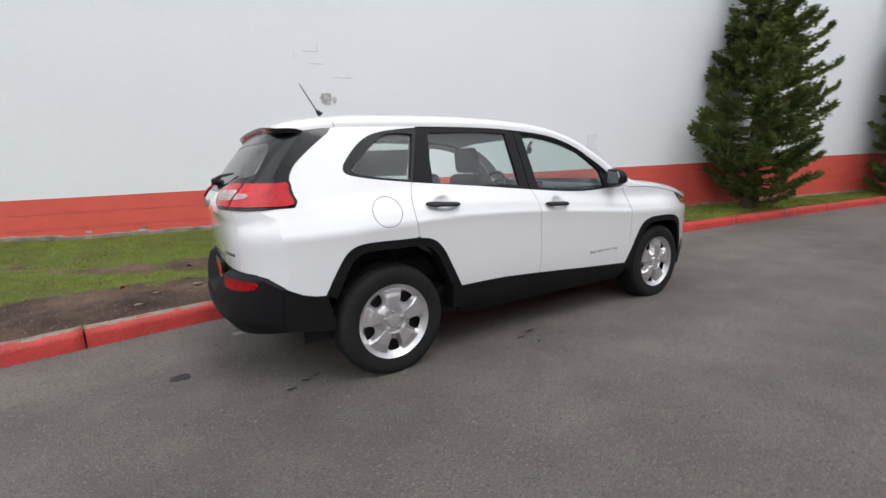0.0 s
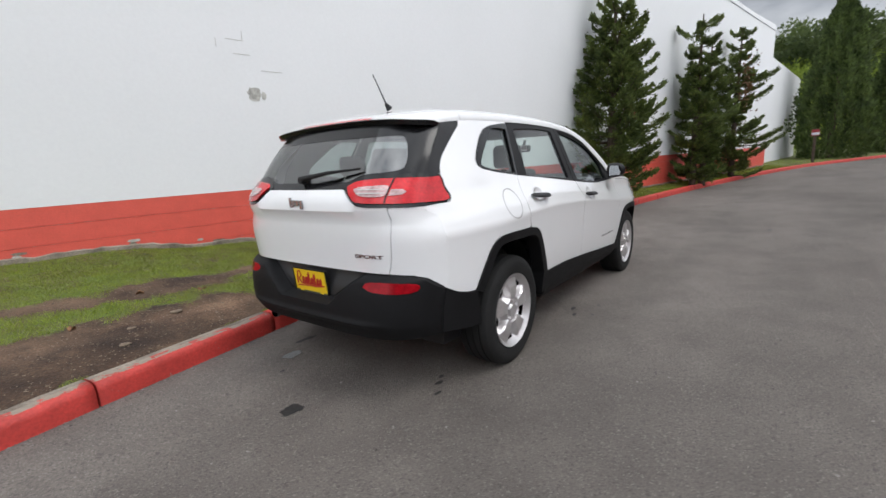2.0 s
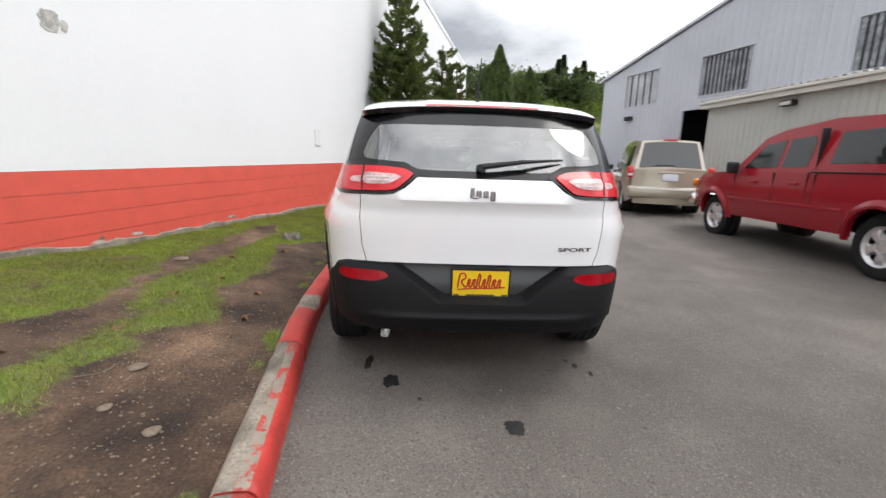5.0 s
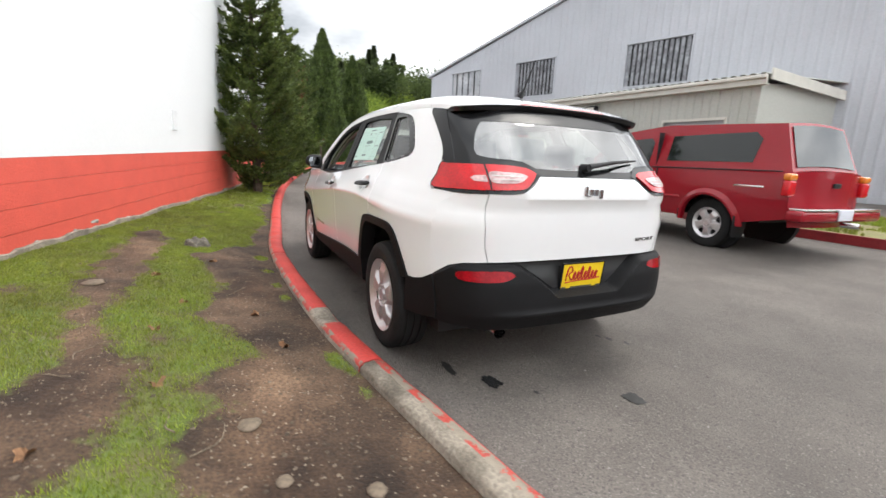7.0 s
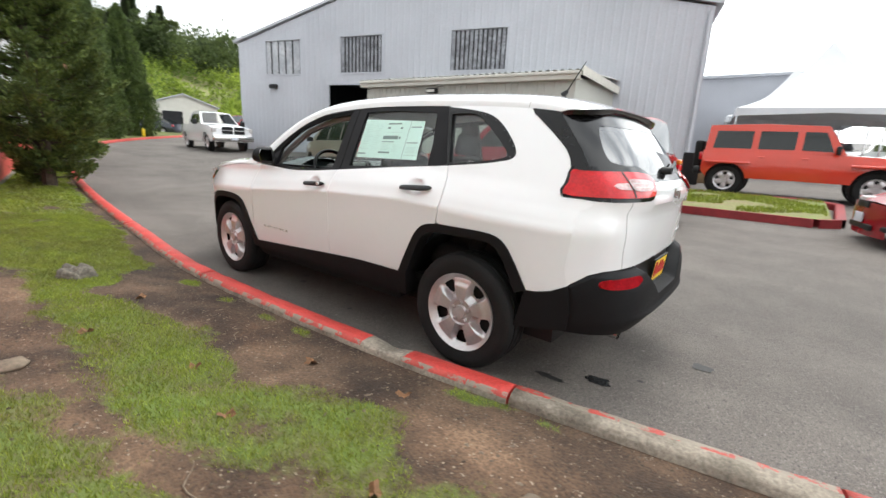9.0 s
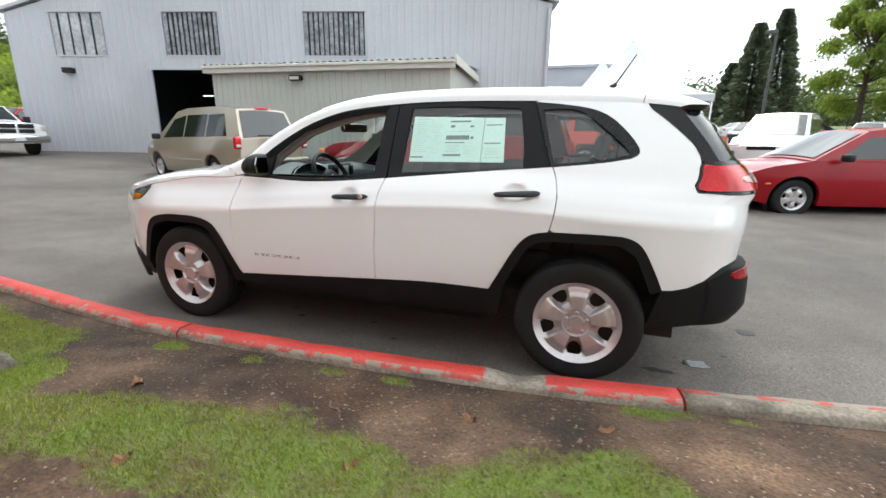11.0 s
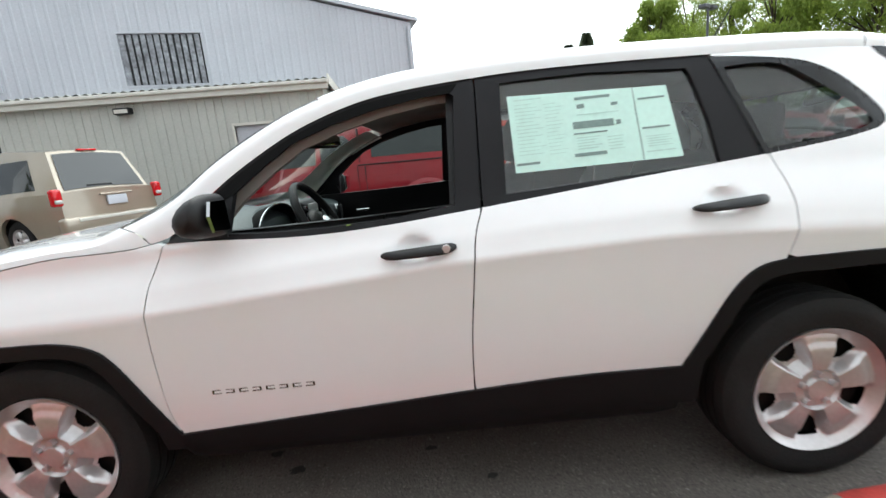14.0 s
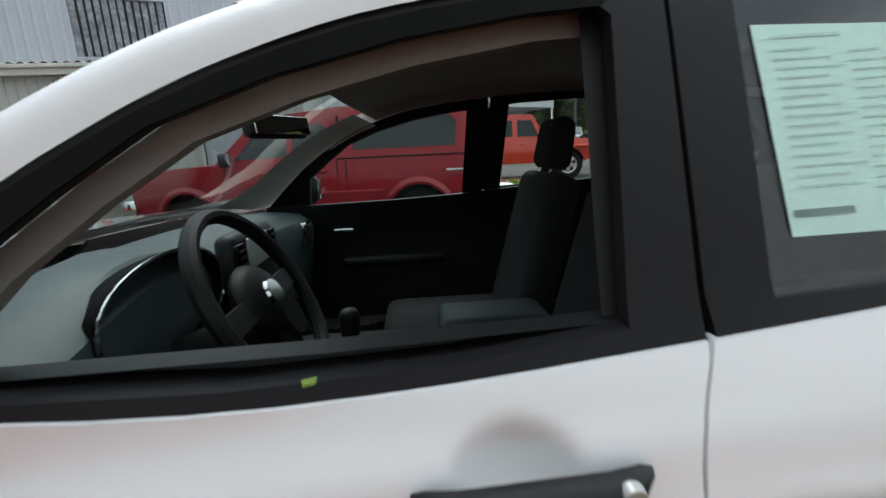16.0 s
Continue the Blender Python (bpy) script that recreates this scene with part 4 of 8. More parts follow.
def column_tree(x, y, h, r, seed, label):
    rng = np.random.default_rng(seed)
    z0 = road_z(x, y) - 0.05
    tree = thing("column_cypress", pose(x, y, z0), label, "tree", "column cypresses by the bend")
    part("trunk", limb_mesh([((0, 0, 0), (0, 0, h * 0.8), 0.18, 0.04)]), BARK, tree)
    n = 36000
    u = rng.random(n) ** 0.8
    a = rng.random(n) * 6.283
    prof = r * np.minimum(1, 0.75 + 1.6 * u) * np.clip(1 - u ** 1.7, 0, 1) ** 0.9
    prof = prof * (1 + 0.16 * np.sin(3 * a + 9 * u) + 0.16 * np.sin(9 * a - 7 * u) + 0.13 * np.sin(17 * a + 13 * u) + 0.08 * np.sin(5 * a + 51 * u)) * (0.72 + 0.34 * rng.random(n) ** 0.5)
    pos = np.stack([prof * np.cos(a), prof * np.sin(a), 0.1 + h * u * 0.97], axis=1)
    dr = np.stack([0.5 * np.cos(a), 0.5 * np.sin(a), np.ones(n)], axis=1) + rng.normal(size=(n, 3)) * 0.25
    sprays("crown", pos, dr, 0.19, 0.045, CYPRESS, tree, seed + 1)


column_tree(30.5, -4.9, 9.6, 1.55, 31, "tall dense dark green column cypress")
column_tree(34.8, -8.2, 8.8, 1.45, 32, "dense dark green column cypress in the row")


# ---- the white SUV: surfaces ----
CREASE = [(-1.95, 0.90), (-1.4, 0.93), (-0.9, 0.952), (-0.5, 0.944), (-0.16, 0.930), (0.13, 0.908), (0.48, 0.880), (0.87, 0.848), (1.3, 0.83), (1.95, 0.80)]
FLANK = [(-0.75, 0.855), (-0.55, 0.88), (-0.36, 0.905), (-0.18, 0.919), (-0.07, 0.927), (-0.025, 0.932), (-0.002, 0.9355), (0.002, 0.9355), (0.025, 0.9255), (0.10, 0.898), (0.17, 0.87), (0.22, 0.848)]
PILLAR = [(1.05, 0.874), (1.10, 0.853), (1.2, 0.815), (1.44, 0.718), (1.5, 0.690), (1.56, 0.65), (1.64, 0.55)]


def plan(x):
    """How far the flank draws in towards nose and tail."""
    return 1.0 - (0.36 * (x - 1.3) ** 2 if x > 1.3 else 0) - (0.40 * (x + 1.4) ** 2 if x < -1.4 else 0)


def flank_y(x, z):
    c = lerp_table(CREASE, x)
    low, up = lerp_table(FLANK, z - c), lerp_table(PILLAR, z)
    u = max(0.0, min(1.0, (z - c - 0.08) / 0.12))
    return (low * (1 - u) + up * u) * plan(x)


EDGE = [(-2.0, 1.40), (-1.85, 1.455), (-1.7, 1.485), (-1.4, 1.508), (-1.05, 1.518), (-0.64, 1.523), (-0.3, 1.515), (0.1, 1.475), (0.33, 1.405), (0.5, 1.315), (0.65, 1.21), (0.80, 1.078), (1.2, 1.045), (1.6, 0.985), (1.93, 0.915), (2.36, 0.80)]
CROWN = [(-2.0, 1.49), (-1.9, 1.528), (-1.8, 1.562), (-1.6, 1.598), (-1.2, 1.622), (-0.6, 1.632), (0.0, 1.604), (0.36, 1.526), (0.6, 1.416), (0.85, 1.255), (1.06, 1.125), (1.12, 1.115), (1.4, 1.10), (1.7, 1.06), (1.95, 1.0), (2.15, 0.93), (2.3, 0.84), (2.36, 0.80)]


def top_point(x, s, lift=0.0):
    """Roof, windscreen and bonnet: s runs from -1 (right edge) over 0 (middle) to 1 (left edge)."""
    ze, zc = lerp_table(EDGE, x), lerp_table(CROWN, x)
    ye = flank_y(x, ze) if x < 1.93 else 0.785 * max(0.0, (2.36 - x) / 0.43) ** 0.3
    a = abs(s) * math.pi / 2
    return Vector((x, math.copysign(ye * math.sin(a) ** 0.82, s) if s else 0.0, ze + (zc - ze) * max(0.0, math.cos(a)) ** 0.60 + lift))


TAIL = [(0.2, -2.12), (0.3, -2.17), (0.45, -2.205), (0.6, -2.20), (0.70, -2.175), (0.8, -2.182), (0.9, -2.19), (0.99, -2.192), (1.012, -2.195), (1.028, -2.213), (1.07, -2.217), (1.13, -2.190), (1.2, -2.13), (1.3, -2.06), (1.4, -1.98), (1.5, -1.90), (1.6, -1.84)]


def corner_depth(z):
    return lerp_table([(0.2, 0.24), (1.0, 0.24), (1.07, 0.18), (1.25, 0.165), (1.6, 0.165)], z)


def tail_corner(z):
    x = lerp_table(TAIL, z) + corner_depth(z)
    return x, flank_y(x, z)


def tail_x(y, z):
    return lerp_table(TAIL, z) + 0.035 * min(1.0, abs(y) / tail_corner(z)[1]) ** 2 + (corner_depth(z) - 0.035) * min(1.0, abs(y) / tail_corner(z)[1]) ** 7


def clip_cell(poly, x0, x1, y0, y1):
    for axis, lim, keep in ((0, x0, 1), (0, x1, -1), (1, y0, 1), (1, y1, -1)):
        out = []
        for i in range(len(poly)):
            p, q = poly[i - 1], poly[i]
            a, b = (p[axis] - lim) * keep, (q[axis] - lim) * keep
            if (a >= 0) != (b >= 0):
                u = a / (a - b)
                out.append((p[0] + u * (q[0] - p[0]), p[1] + u * (q[1] - p[1])))
            if b >= 0:
                out.append(q)
        poly = out
        if len(poly) < 3:
            return []
    return poly


def smooth_line(pts, n=4):
    """A flowing line through the given points."""
    pts = [Vector(p) for p in pts]
    out = []
    for i in range(len(pts) - 1):
        p0, p1, p2, p3 = pts[max(i - 1, 0)], pts[i], pts[i + 1], pts[min(i + 2, len(pts) - 1)]
        for k in range(n):
            u = k / n
            out.append(tuple(0.5 * ((2 * p1) + (p2 - p0) * u + (2 * p0 - 5 * p1 + 4 * p2 - p3) * u * u + (3 * p1 - p0 - 3 * p2 + p3) * u ** 3)))
    return out + [tuple(pts[-1])]


def panel(outline, to3d, step=0.05, rim=0.0, inward=None):
    """A sheet that fills an outline in two coordinates and lies on a curved surface, with a turned-in rim."""
    bm, seen = bmesh.new(), {}

    def vert(p):
        k = (round(p[0], 4), round(p[1], 4))
        if k not in seen:
            seen[k] = bm.verts.new(to3d(*k))
        return seen[k]

    us, vs = [p[0] for p in outline], [p[1] for p in outline]
    for i in range(math.floor(min(us) / step), math.ceil(max(us) / step)):
        strip = clip_cell(outline, i * step, (i + 1) * step, -99, 99)
        if not strip:
            continue
        for j in range(math.floor(min(vs) / step), math.ceil(max(vs) / step)):
            cell = clip_cell(strip, -99, 99, j * step, (j + 1) * step)
            f = []
            for p in cell:
                v = vert(p)
                if v not in f:
                    f.append(v)
            if len(f) > 2:
                try:
                    bm.faces.new(f)
                except ValueError:
                    pass
    if rim:
        off = Vector(inward) * rim
        edges, twin = [e for e in bm.edges if len(e.link_faces) == 1], {}
        for e in edges:
            a, b = e.verts
            for v in (a, b):
                if v not in twin:
                    twin[v] = bm.verts.new(v.co + off)
            try:
                bm.faces.new((a, b, twin[b], twin[a]))
            except ValueError:
                pass
    return bm


def ring_panel(outer, hole, to3d, n=90, across=4, rim=0.0, inward=None):
    """The strip between an outline and the opening in it."""
    cx, cy = sum(p[0] for p in hole) / len(hole), sum(p[1] for p in hole) / len(hole)

    def reach(loop, a):
        dx, dy, best = math.cos(a), math.sin(a), 0.0
        for p, q in zip(loop, loop[1:] + loop[:1]):
            ex, ey, fx, fy = q[0] - p[0], q[1] - p[1], p[0] - cx, p[1] - cy
            den = dx * ey - dy * ex
            if abs(den) > 1e-12:
                t, u = (fx * ey - fy * ex) / den, (fx * dy - fy * dx) / den
                if -1e-6 <= u <= 1 + 1e-6 and t > best:
                    best = t
        return best

    angles = {round(2 * math.pi * k / n, 4) for k in range(n)} | {round(math.atan2(p[1] - cy, p[0] - cx) % (2 * math.pi), 4) for p in list(outer) + list(hole)}
    bm, rows, spaced = bmesh.new(), [], []
    for a in sorted(angles):
        if not spaced or a - spaced[-1] > 0.012:
            spaced.append(a)
    for a in spaced:
        r0, r1 = reach(hole, a), reach(outer, a)
        row = [bm.verts.new(to3d(cx + math.cos(a) * (r0 + (r1 - r0) * k / across), cy + math.sin(a) * (r0 + (r1 - r0) * k / across))) for k in range(across + 1)]
        if rim:
            row = [bm.verts.new(row[0].co + Vector(inward) * rim)] + row + [bm.verts.new(row[-1].co + Vector(inward) * rim)]
        rows.append(row)
    for a, b in zip(rows, rows[1:] + rows[:1]):
        for i in range(len(a) - 1):
            bm.faces.new((a[i], b[i], b[i + 1], a[i + 1]))
    return bm


def creased(outline, to3d, into, step=0.025):
    """A flank panel whose mesh follows the crease line."""
    c = lambda x: lerp_table(CREASE, x)
    return panel([(x, z - c(x)) for x, z in outline], lambda x, v: to3d(x, v + c(x)), step=step, rim=0.02, inward=into)


def cup(x, z):
    """Depth of the finger cups behind the door handles."""
    d = 0.0
    for xm, zm in ((0.005, 0.980), (-0.985, 1.041)):
        d += 0.026 * max(0.0, 1 - ((x - xm) / 0.068) ** 2 - ((z - zm) / 0.044) ** 2)
    return d


def skin(name, bm, mat, parent, label=""):
    ob = part(name, bm, mat, parent, label, smooth=True)
    ob.data.set_sharp_from_angle(angle=radians(32))
    return ob


TYRE = material("tyre_rubber", (0.014, 0.014, 0.014), 0.8, spec=0.3, var=0.2, scale=5, fine=120, bump=0.2)
ALLOY = material("silver_wheel_paint", (0.62, 0.60, 0.605), 0.36, metal=0.7, var=0.05, scale=4, fine=60)
CHROME = material("chrome", (0.75, 0.75, 0.75), 0.12, metal=1.0, var=0.02)
BADGE = material("satin_silver_badge", (0.42, 0.42, 0.43), 0.25, metal=1.0, var=0.05)
CLAD = material("dark_grey_cladding", (0.010, 0.010, 0.011), 0.6, spec=0.16, var=0.12, scale=6, fine=400, bump=0.12)
GLOSS = material("gloss_black_trim", (0.010, 0.010, 0.011), 0.12, var=0.05, spec=0.35)
RUBBER = material("black_rubber", (0.005, 0.005, 0.005), 0.8, spec=0.1, var=0.1)
TRIM_GREY = material("satin_grey_trim", (0.013, 0.0125, 0.014), 0.5, spec=0.16, var=0.08, scale=5, fine=200)
LENS_RED = material("red_lens", (0.60, 0.006, 0.012), 0.12, var=0.16, scale=12, fine=90, spec=0.3, coat=0.5)
LENS_CLEAR = material("clear_lens", (0.55, 0.52, 0.50), 0.12, var=0.12, scale=14, fine=90, coat=1.0)
LENS_DARK = material("dark_red_reflector", (0.30, 0.004, 0.010), 0.12, var=0.15, scale=20, fine=120, spec=0.2)
LENS_TAIL = material("clear_tail_lens", (0.64, 0.42, 0.42), 0.2, var=0.25, scale=14, fine=60, coat=0.3)
HEAD_LENS = material("dark_headlamp_lens", (0.16, 0.16, 0.165), 0.1, var=0.4, scale=16, fine=60, coat=1.0)
RECESS = material("satin_grey_recess", (0.018, 0.018, 0.020), 0.35, var=0.1, scale=5, fine=200)
LENS_AMBER = material("amber_lens", (0.75, 0.22, 0.015), 0.15, var=0.1, scale=12, coat=1.0)
PLATE_YELLOW = material("yellow_plate", (0.80, 0.55, 0.01), 0.45, var=0.03)
INK_RED = material("red_ink", (0.45, 0.02, 0.02), 0.5, var=0.05)
INK_DARK = material("dark_ink", (0.05, 0.05, 0.05), 0.6, var=0.05)
GLASS_SIDE = glass("tinted_window_glass", (0.80, 0.87, 0.84), ior=1.9)
GLASS_CLEAR = glass("windscreen_glass", (0.80, 0.87, 0.85), ior=1.18)
GLASS_REAR = glass("rear_window_glass", (0.34, 0.40, 0.39), ior=3.0)
PAPER = material("mint_paper", (0.56, 0.78, 0.70), 0.6, var=0.03)
PAPER_FINE = material("pale_print", (0.48, 0.675, 0.605), 0.7, var=0.08)
PAPER_INK = material("grey_print", (0.20, 0.28, 0.26), 0.7, var=0.1)
CLOTH = material("dark_seat_cloth", (0.022, 0.022, 0.024), 0.9, var=0.15, scale=10, fine=300, bump=0.3)
LEATHER = material("black_leather", (0.008, 0.008, 0.0085), 0.5, spec=0.25, var=0.15, scale=9, fine=250, bump=0.15)
DASH = material("dark_dash_plastic", (0.042, 0.060, 0.063), 0.5, var=0.1, scale=8, fine=300, bump=0.15)
HEADLINER = material("taupe_headliner", (0.27, 0.24, 0.22), 0.9, var=0.06, scale=6, fine=300)
PILLAR_TRIM = material("light_pillar_trim", (0.80, 0.78, 0.70), 0.7, var=0.05, scale=6, fine=200)
# Wing glass is darker than MIRROR: a dim reflection put into its colour.
WING_MIRROR = material("dimmed_mirror_glass", (0.55, 0.57, 0.60), 0.03, metal=1.0, var=0.0)
MIRROR = material("mirror_glass", (0.8, 0.8, 0.8), 0.02, metal=1.0, var=0.0)

suv = thing("suv", pose(0, 0, 0), "white compact SUV with black cladding parked along a red kerb", "car")

BELT = [(0.80, 1.063), (0.62, 1.058), (0.45, 1.049), (0.29, 1.048), (0.07, 1.060), (-0.13, 1.078), (-0.3, 1.094), (-0.72, 1.135), (-1.14, 1.172), (-1.40, 1.20), (-1.52, 1.22)]
GAP_F = [(0.81, 1.058), (0.86, 0.95), (0.88, 0.845), (0.892, 0.70), (0.89, 0.50), (0.87, 0.402)]
GAP_M = [(-0.22, 1.085), (-0.19, 1.0), (-0.175, 0.87), (-0.155, 0.66), (-0.15, 0.47)]
GAP_R = [(-1.165, 1.174), (-1.19, 1.10), (-1.20, 1.02), (-1.19, 0.92), (-1.17, 0.846)]
SILL = [(0.87, 0.402), (0.36, 0.435), (-0.15, 0.47), (-0.5, 0.49), (-0.86, 0.49)]
ARCH_R = [(-0.86, 0.49), (-0.93, 0.62), (-1.01, 0.76), (-1.08, 0.825), (-1.17, 0.846), (-1.3, 0.85), (-1.45, 0.852), (-1.56, 0.843), (-1.63, 0.80), (-1.69, 0.70), (-1.75, 0.575)]
ARCH_F = [(0.87, 0.402), (0.95, 0.56), (1.02, 0.69), (1.08, 0.75), (1.19, 0.78), (1.33, 0.785), (1.46, 0.78), (1.60, 0.75), (1.70, 0.68), (1.79, 0.53), (1.86, 0.40)]
BLADE = [(-1.622, 1.468), (-1.66, 1.44), (-1.715, 1.397), (-1.77, 1.350), (-1.825, 1.297), (-1.856, 1.249), (-1.866, 1.214)]   # where white paint meets the black blade under the spoiler
DLO_TAIL = [(-1.53, 1.22), (-1.578, 1.25), (-1.555, 1.31), (-1.455, 1.412), (-1.35, 1.468), (-1.2, 1.496), (-1.05, 1.511)]


def edge_line(x0, x1, n=14):
    return [(x, lerp_table(EDGE, x) + 0.003) for x in np.linspace(x0, x1, n)]


def shift(pts, dx):
    return [(x + dx, z) for x, z in pts]


def between(pts, x0, x1):
    """The stretch of a line between two abscissae, ends included."""
    zs = sorted(pts)
    return [(x, lerp_table(zs, x)) for x in np.linspace(x0, x1, 12)]


def tail_edge(z0, z1, n=8):
    return [(tail_corner(z)[0], z) for z in np.linspace(z0, z1, n)]


G = 0.0022
SIDES = ((1, "left"), (-1, "right"))
for sg, side in SIDES:
    def on(x, z, out=0.0):
        return Vector((x, sg * (flank_y(x, z) + out), z))

    def lifted(d):
        return lambda x, z: on(x, z, d)

    into = (0, -sg, 0)
    # white panels
    o = smooth_line(shift(GAP_F, G)) + smooth_line(ARCH_F)[1:] + [(1.86, 0.398), (1.93, 0.398), (1.93, 0.838), (1.78, 0.86), (1.67, 0.952)] + [(x, lerp_table(EDGE, x) - 0.004) for x in np.linspace(1.66, 0.83, 12)]
    skin("front_fender", creased(o, on, into), WHITE_PAINT, suv)
    o = between(BELT, 0.806, -0.215) + smooth_line(shift(GAP_M, G))[1:] + between(SILL, -0.145, 0.866) + smooth_line(shift(GAP_F, -G))[::-1][1:]
    front_door = skin("front_door", creased(o, lambda x, z: on(x, z, -cup(x, z)), into, 0.0125), WHITE_PAINT, suv)
    o = between(BELT, -0.224, -1.16) + smooth_line(shift(GAP_R, G))[1:] + smooth_line(ARCH_R)[:17][::-1][1:] + between(SILL, -0.855, -0.155) + smooth_line(shift(GAP_M, -G))[::-1][1:]
    rear_door = skin("rear_door", creased(o, lambda x, z: on(x, z, -cup(x, z)), into, 0.0125), WHITE_PAINT, suv)
    o = [(-1.172, 1.174)] + between(BELT, -1.18, -1.50) + smooth_line(DLO_TAIL)[1:] + edge_line(-1.06, -1.60) + smooth_line(BLADE, 3) + [(-1.858, 1.15), (-1.848, 1.085), (-1.86, 1.066)] + tail_edge(1.066, 0.63, 24) + [(-1.87, 0.592), (-1.80, 0.576)] + smooth_line(ARCH_R)[17:][::-1] + smooth_line(shift(GAP_R, -G))[::-1][1:]
    skin("rear_quarter", creased(o, on, into), WHITE_PAINT, suv)
    o = edge_line(-1.602, -1.745, 6) + tail_edge(1.476, 1.216) + smooth_line(BLADE, 3)[::-1]
    skin("spoiler_blade", panel(o, lifted(0.002), step=0.025, rim=0.012, inward=into), GLOSS, suv, "gloss black blade beside the rear window")
    # cladding
    for nm, arc, cx, cz in (("front_arch_trim", ARCH_F, 1.36, 0.36), ("rear_arch_trim", ARCH_R, -1.34, 0.36)):
        outer = smooth_line(arc)
        inner = []
        for x, z in outer:
            d = Vector((cx - x, cz - z))
            d.normalize()
            inner.append((x + d.x * 0.06, z + d.y * 0.05))
        inner[0] = (inner[0][0], 0.345)
        o = [(outer[0][0], 0.345)] + outer + inner[::-1]
        skin(nm, panel(o, lifted(0.012), step=0.04, rim=0.09, inward=into), CLAD, suv, "dark grey plastic wheel-arch trim")
    o = [(0.87, 0.40)] + between(SILL, 0.865, -0.855) + [(-0.86, 0.49), (-0.86, 0.31), (-0.8, 0.27), (0.8, 0.25), (0.87, 0.27)]
    skin("sill_trim", panel(o, lambda x, z: on(x, z, 0.012 - 0.9 * max(0, 0.33 - z)), rim=0.10, inward=into), CLAD, suv, "dark grey plastic sill trim")
    # side windows
    dlo_top = lambda x0, x1, n=12: [(x, lerp_table(EDGE, x) + 0.003) for x in np.linspace(x0, x1, n)]
    hole_f = [(0.605, 1.074), (0.585, 1.20), (0.49, 1.275), (0.39, 1.345), (0.25, 1.398), (0.1, 1.436), (-0.06, 1.462), (-0.15, 1.468), (-0.165, 1.455), (-0.135, 1.100), (0.05, 1.078), (0.3, 1.066), (0.5, 1.068)]
    hole_r = [(-0.325, 1.486), (-0.62, 1.494), (-0.965, 1.478), (-1.0, 1.30), (-1.01, 1.160), (-0.305, 1.120)]
    hole_q = smooth_line([(-1.085, 1.470), (-1.2, 1.474), (-1.29, 1.456), (-1.41, 1.368), (-1.52, 1.270), (-1.51, 1.236), (-1.36, 1.210), (-1.17, 1.190)])
    grow = lambda p: p if p[0] > -1.17 else (-1.30 + (p[0] + 1.30) * 1.03, 1.34 + (p[1] - 1.34) * 1.05)
    frames = (("front_window_frame", [(0.80, 1.062)] + dlo_top(0.79, -0.237) + between(BELT, -0.217, 0.80), hole_f, front_door),
              ("rear_window_frame", dlo_top(-0.243, -1.038) + between(BELT, -1.147, -0.225), hole_r, rear_door),
              ("quarter_window_frame", [(-1.046, 1.508)] + [grow(p) for p in smooth_line(DLO_TAIL)[::-1] + between(BELT, -1.50, -1.155)], hole_q, suv))
    o = [(x, z - 0.014) for x, z in dlo_top(0.72, -0.18)] + [(-0.152, 1.466), (-0.06, 1.459), (0.1, 1.433), (0.25, 1.395), (0.39, 1.342), (0.49, 1.272), (0.585, 1.197)]
    skin("window_seal", panel(o, lifted(-0.003), step=0.04, rim=0.006, inward=into), RUBBER, front_door, "dull black rubber seal")
    for nm, outer, hole, par in frames:
        skin(nm, ring_panel(outer, hole, lifted(-0.006 if nm != "quarter_window_frame" else -0.002), rim=0.028 if nm != "quarter_window_frame" else 0.0, inward=into), TRIM_GREY if nm != "quarter_window_frame" else GLOSS, par, "black window surround")
        if not (nm == "front_window_frame" and side == "left"):
            pane = skin("window_pane", panel(hole, lifted(-0.016), step=0.06), GLASS_SIDE, par, "tinted window glass")
            pane.visible_shadow = False
    # door handles
    for x0, x1, z0, z1, par in ((0.112, -0.128, 0.970, 0.981, front_door), (-0.872, -1.115, 1.030, 1.043, rear_door)):
        bm = bmesh.new()
        rows = []
        for i in range(17):
            u = i / 16
            x, z = x0 + (x1 - x0) * u, z0 + (z1 - z0) * u
            h = 0.0155 * (0.35 + 0.75 * math.sqrt(max(0.0, 1 - abs(2 * u - 1) ** 5))) * (0.82 + 0.18 * u)
            dep = 0.046 * math.sin(math.pi * min(0.5, 0.04 + 1.8 * u, 0.04 + 1.8 * (1 - u))) ** 0.7
            rows.append([bm.verts.new(on(x, z + h * math.sin(a), 0.002 + dep * (0.62 + 0.38 * math.cos(a)))) for a in np.linspace(0, 2 * math.pi, 12, endpoint=False)])
        for a, b in zip(rows, rows[1:]):
            for i in range(12):
                bm.faces.new((a[i], b[i], b[(i + 1) % 12], a[(i + 1) % 12]))
        bm.faces.new(rows[0])
        bm.faces.new(rows[-1][::-1])
        handle = skin("door_handle", bm, BLACK, par, "black door handle")
        if side == "left" and par is front_door:
            p = on(-0.094, 0.981, 0.033)
            skin("lock_cylinder", cyl(p, p + Vector((0, 0.012, 0)), 0.0135, 0.012, n=16), ALLOY, handle, "round chrome lock cylinder")
    # wing mirror
    bm = bmesh.new()
    rows = []
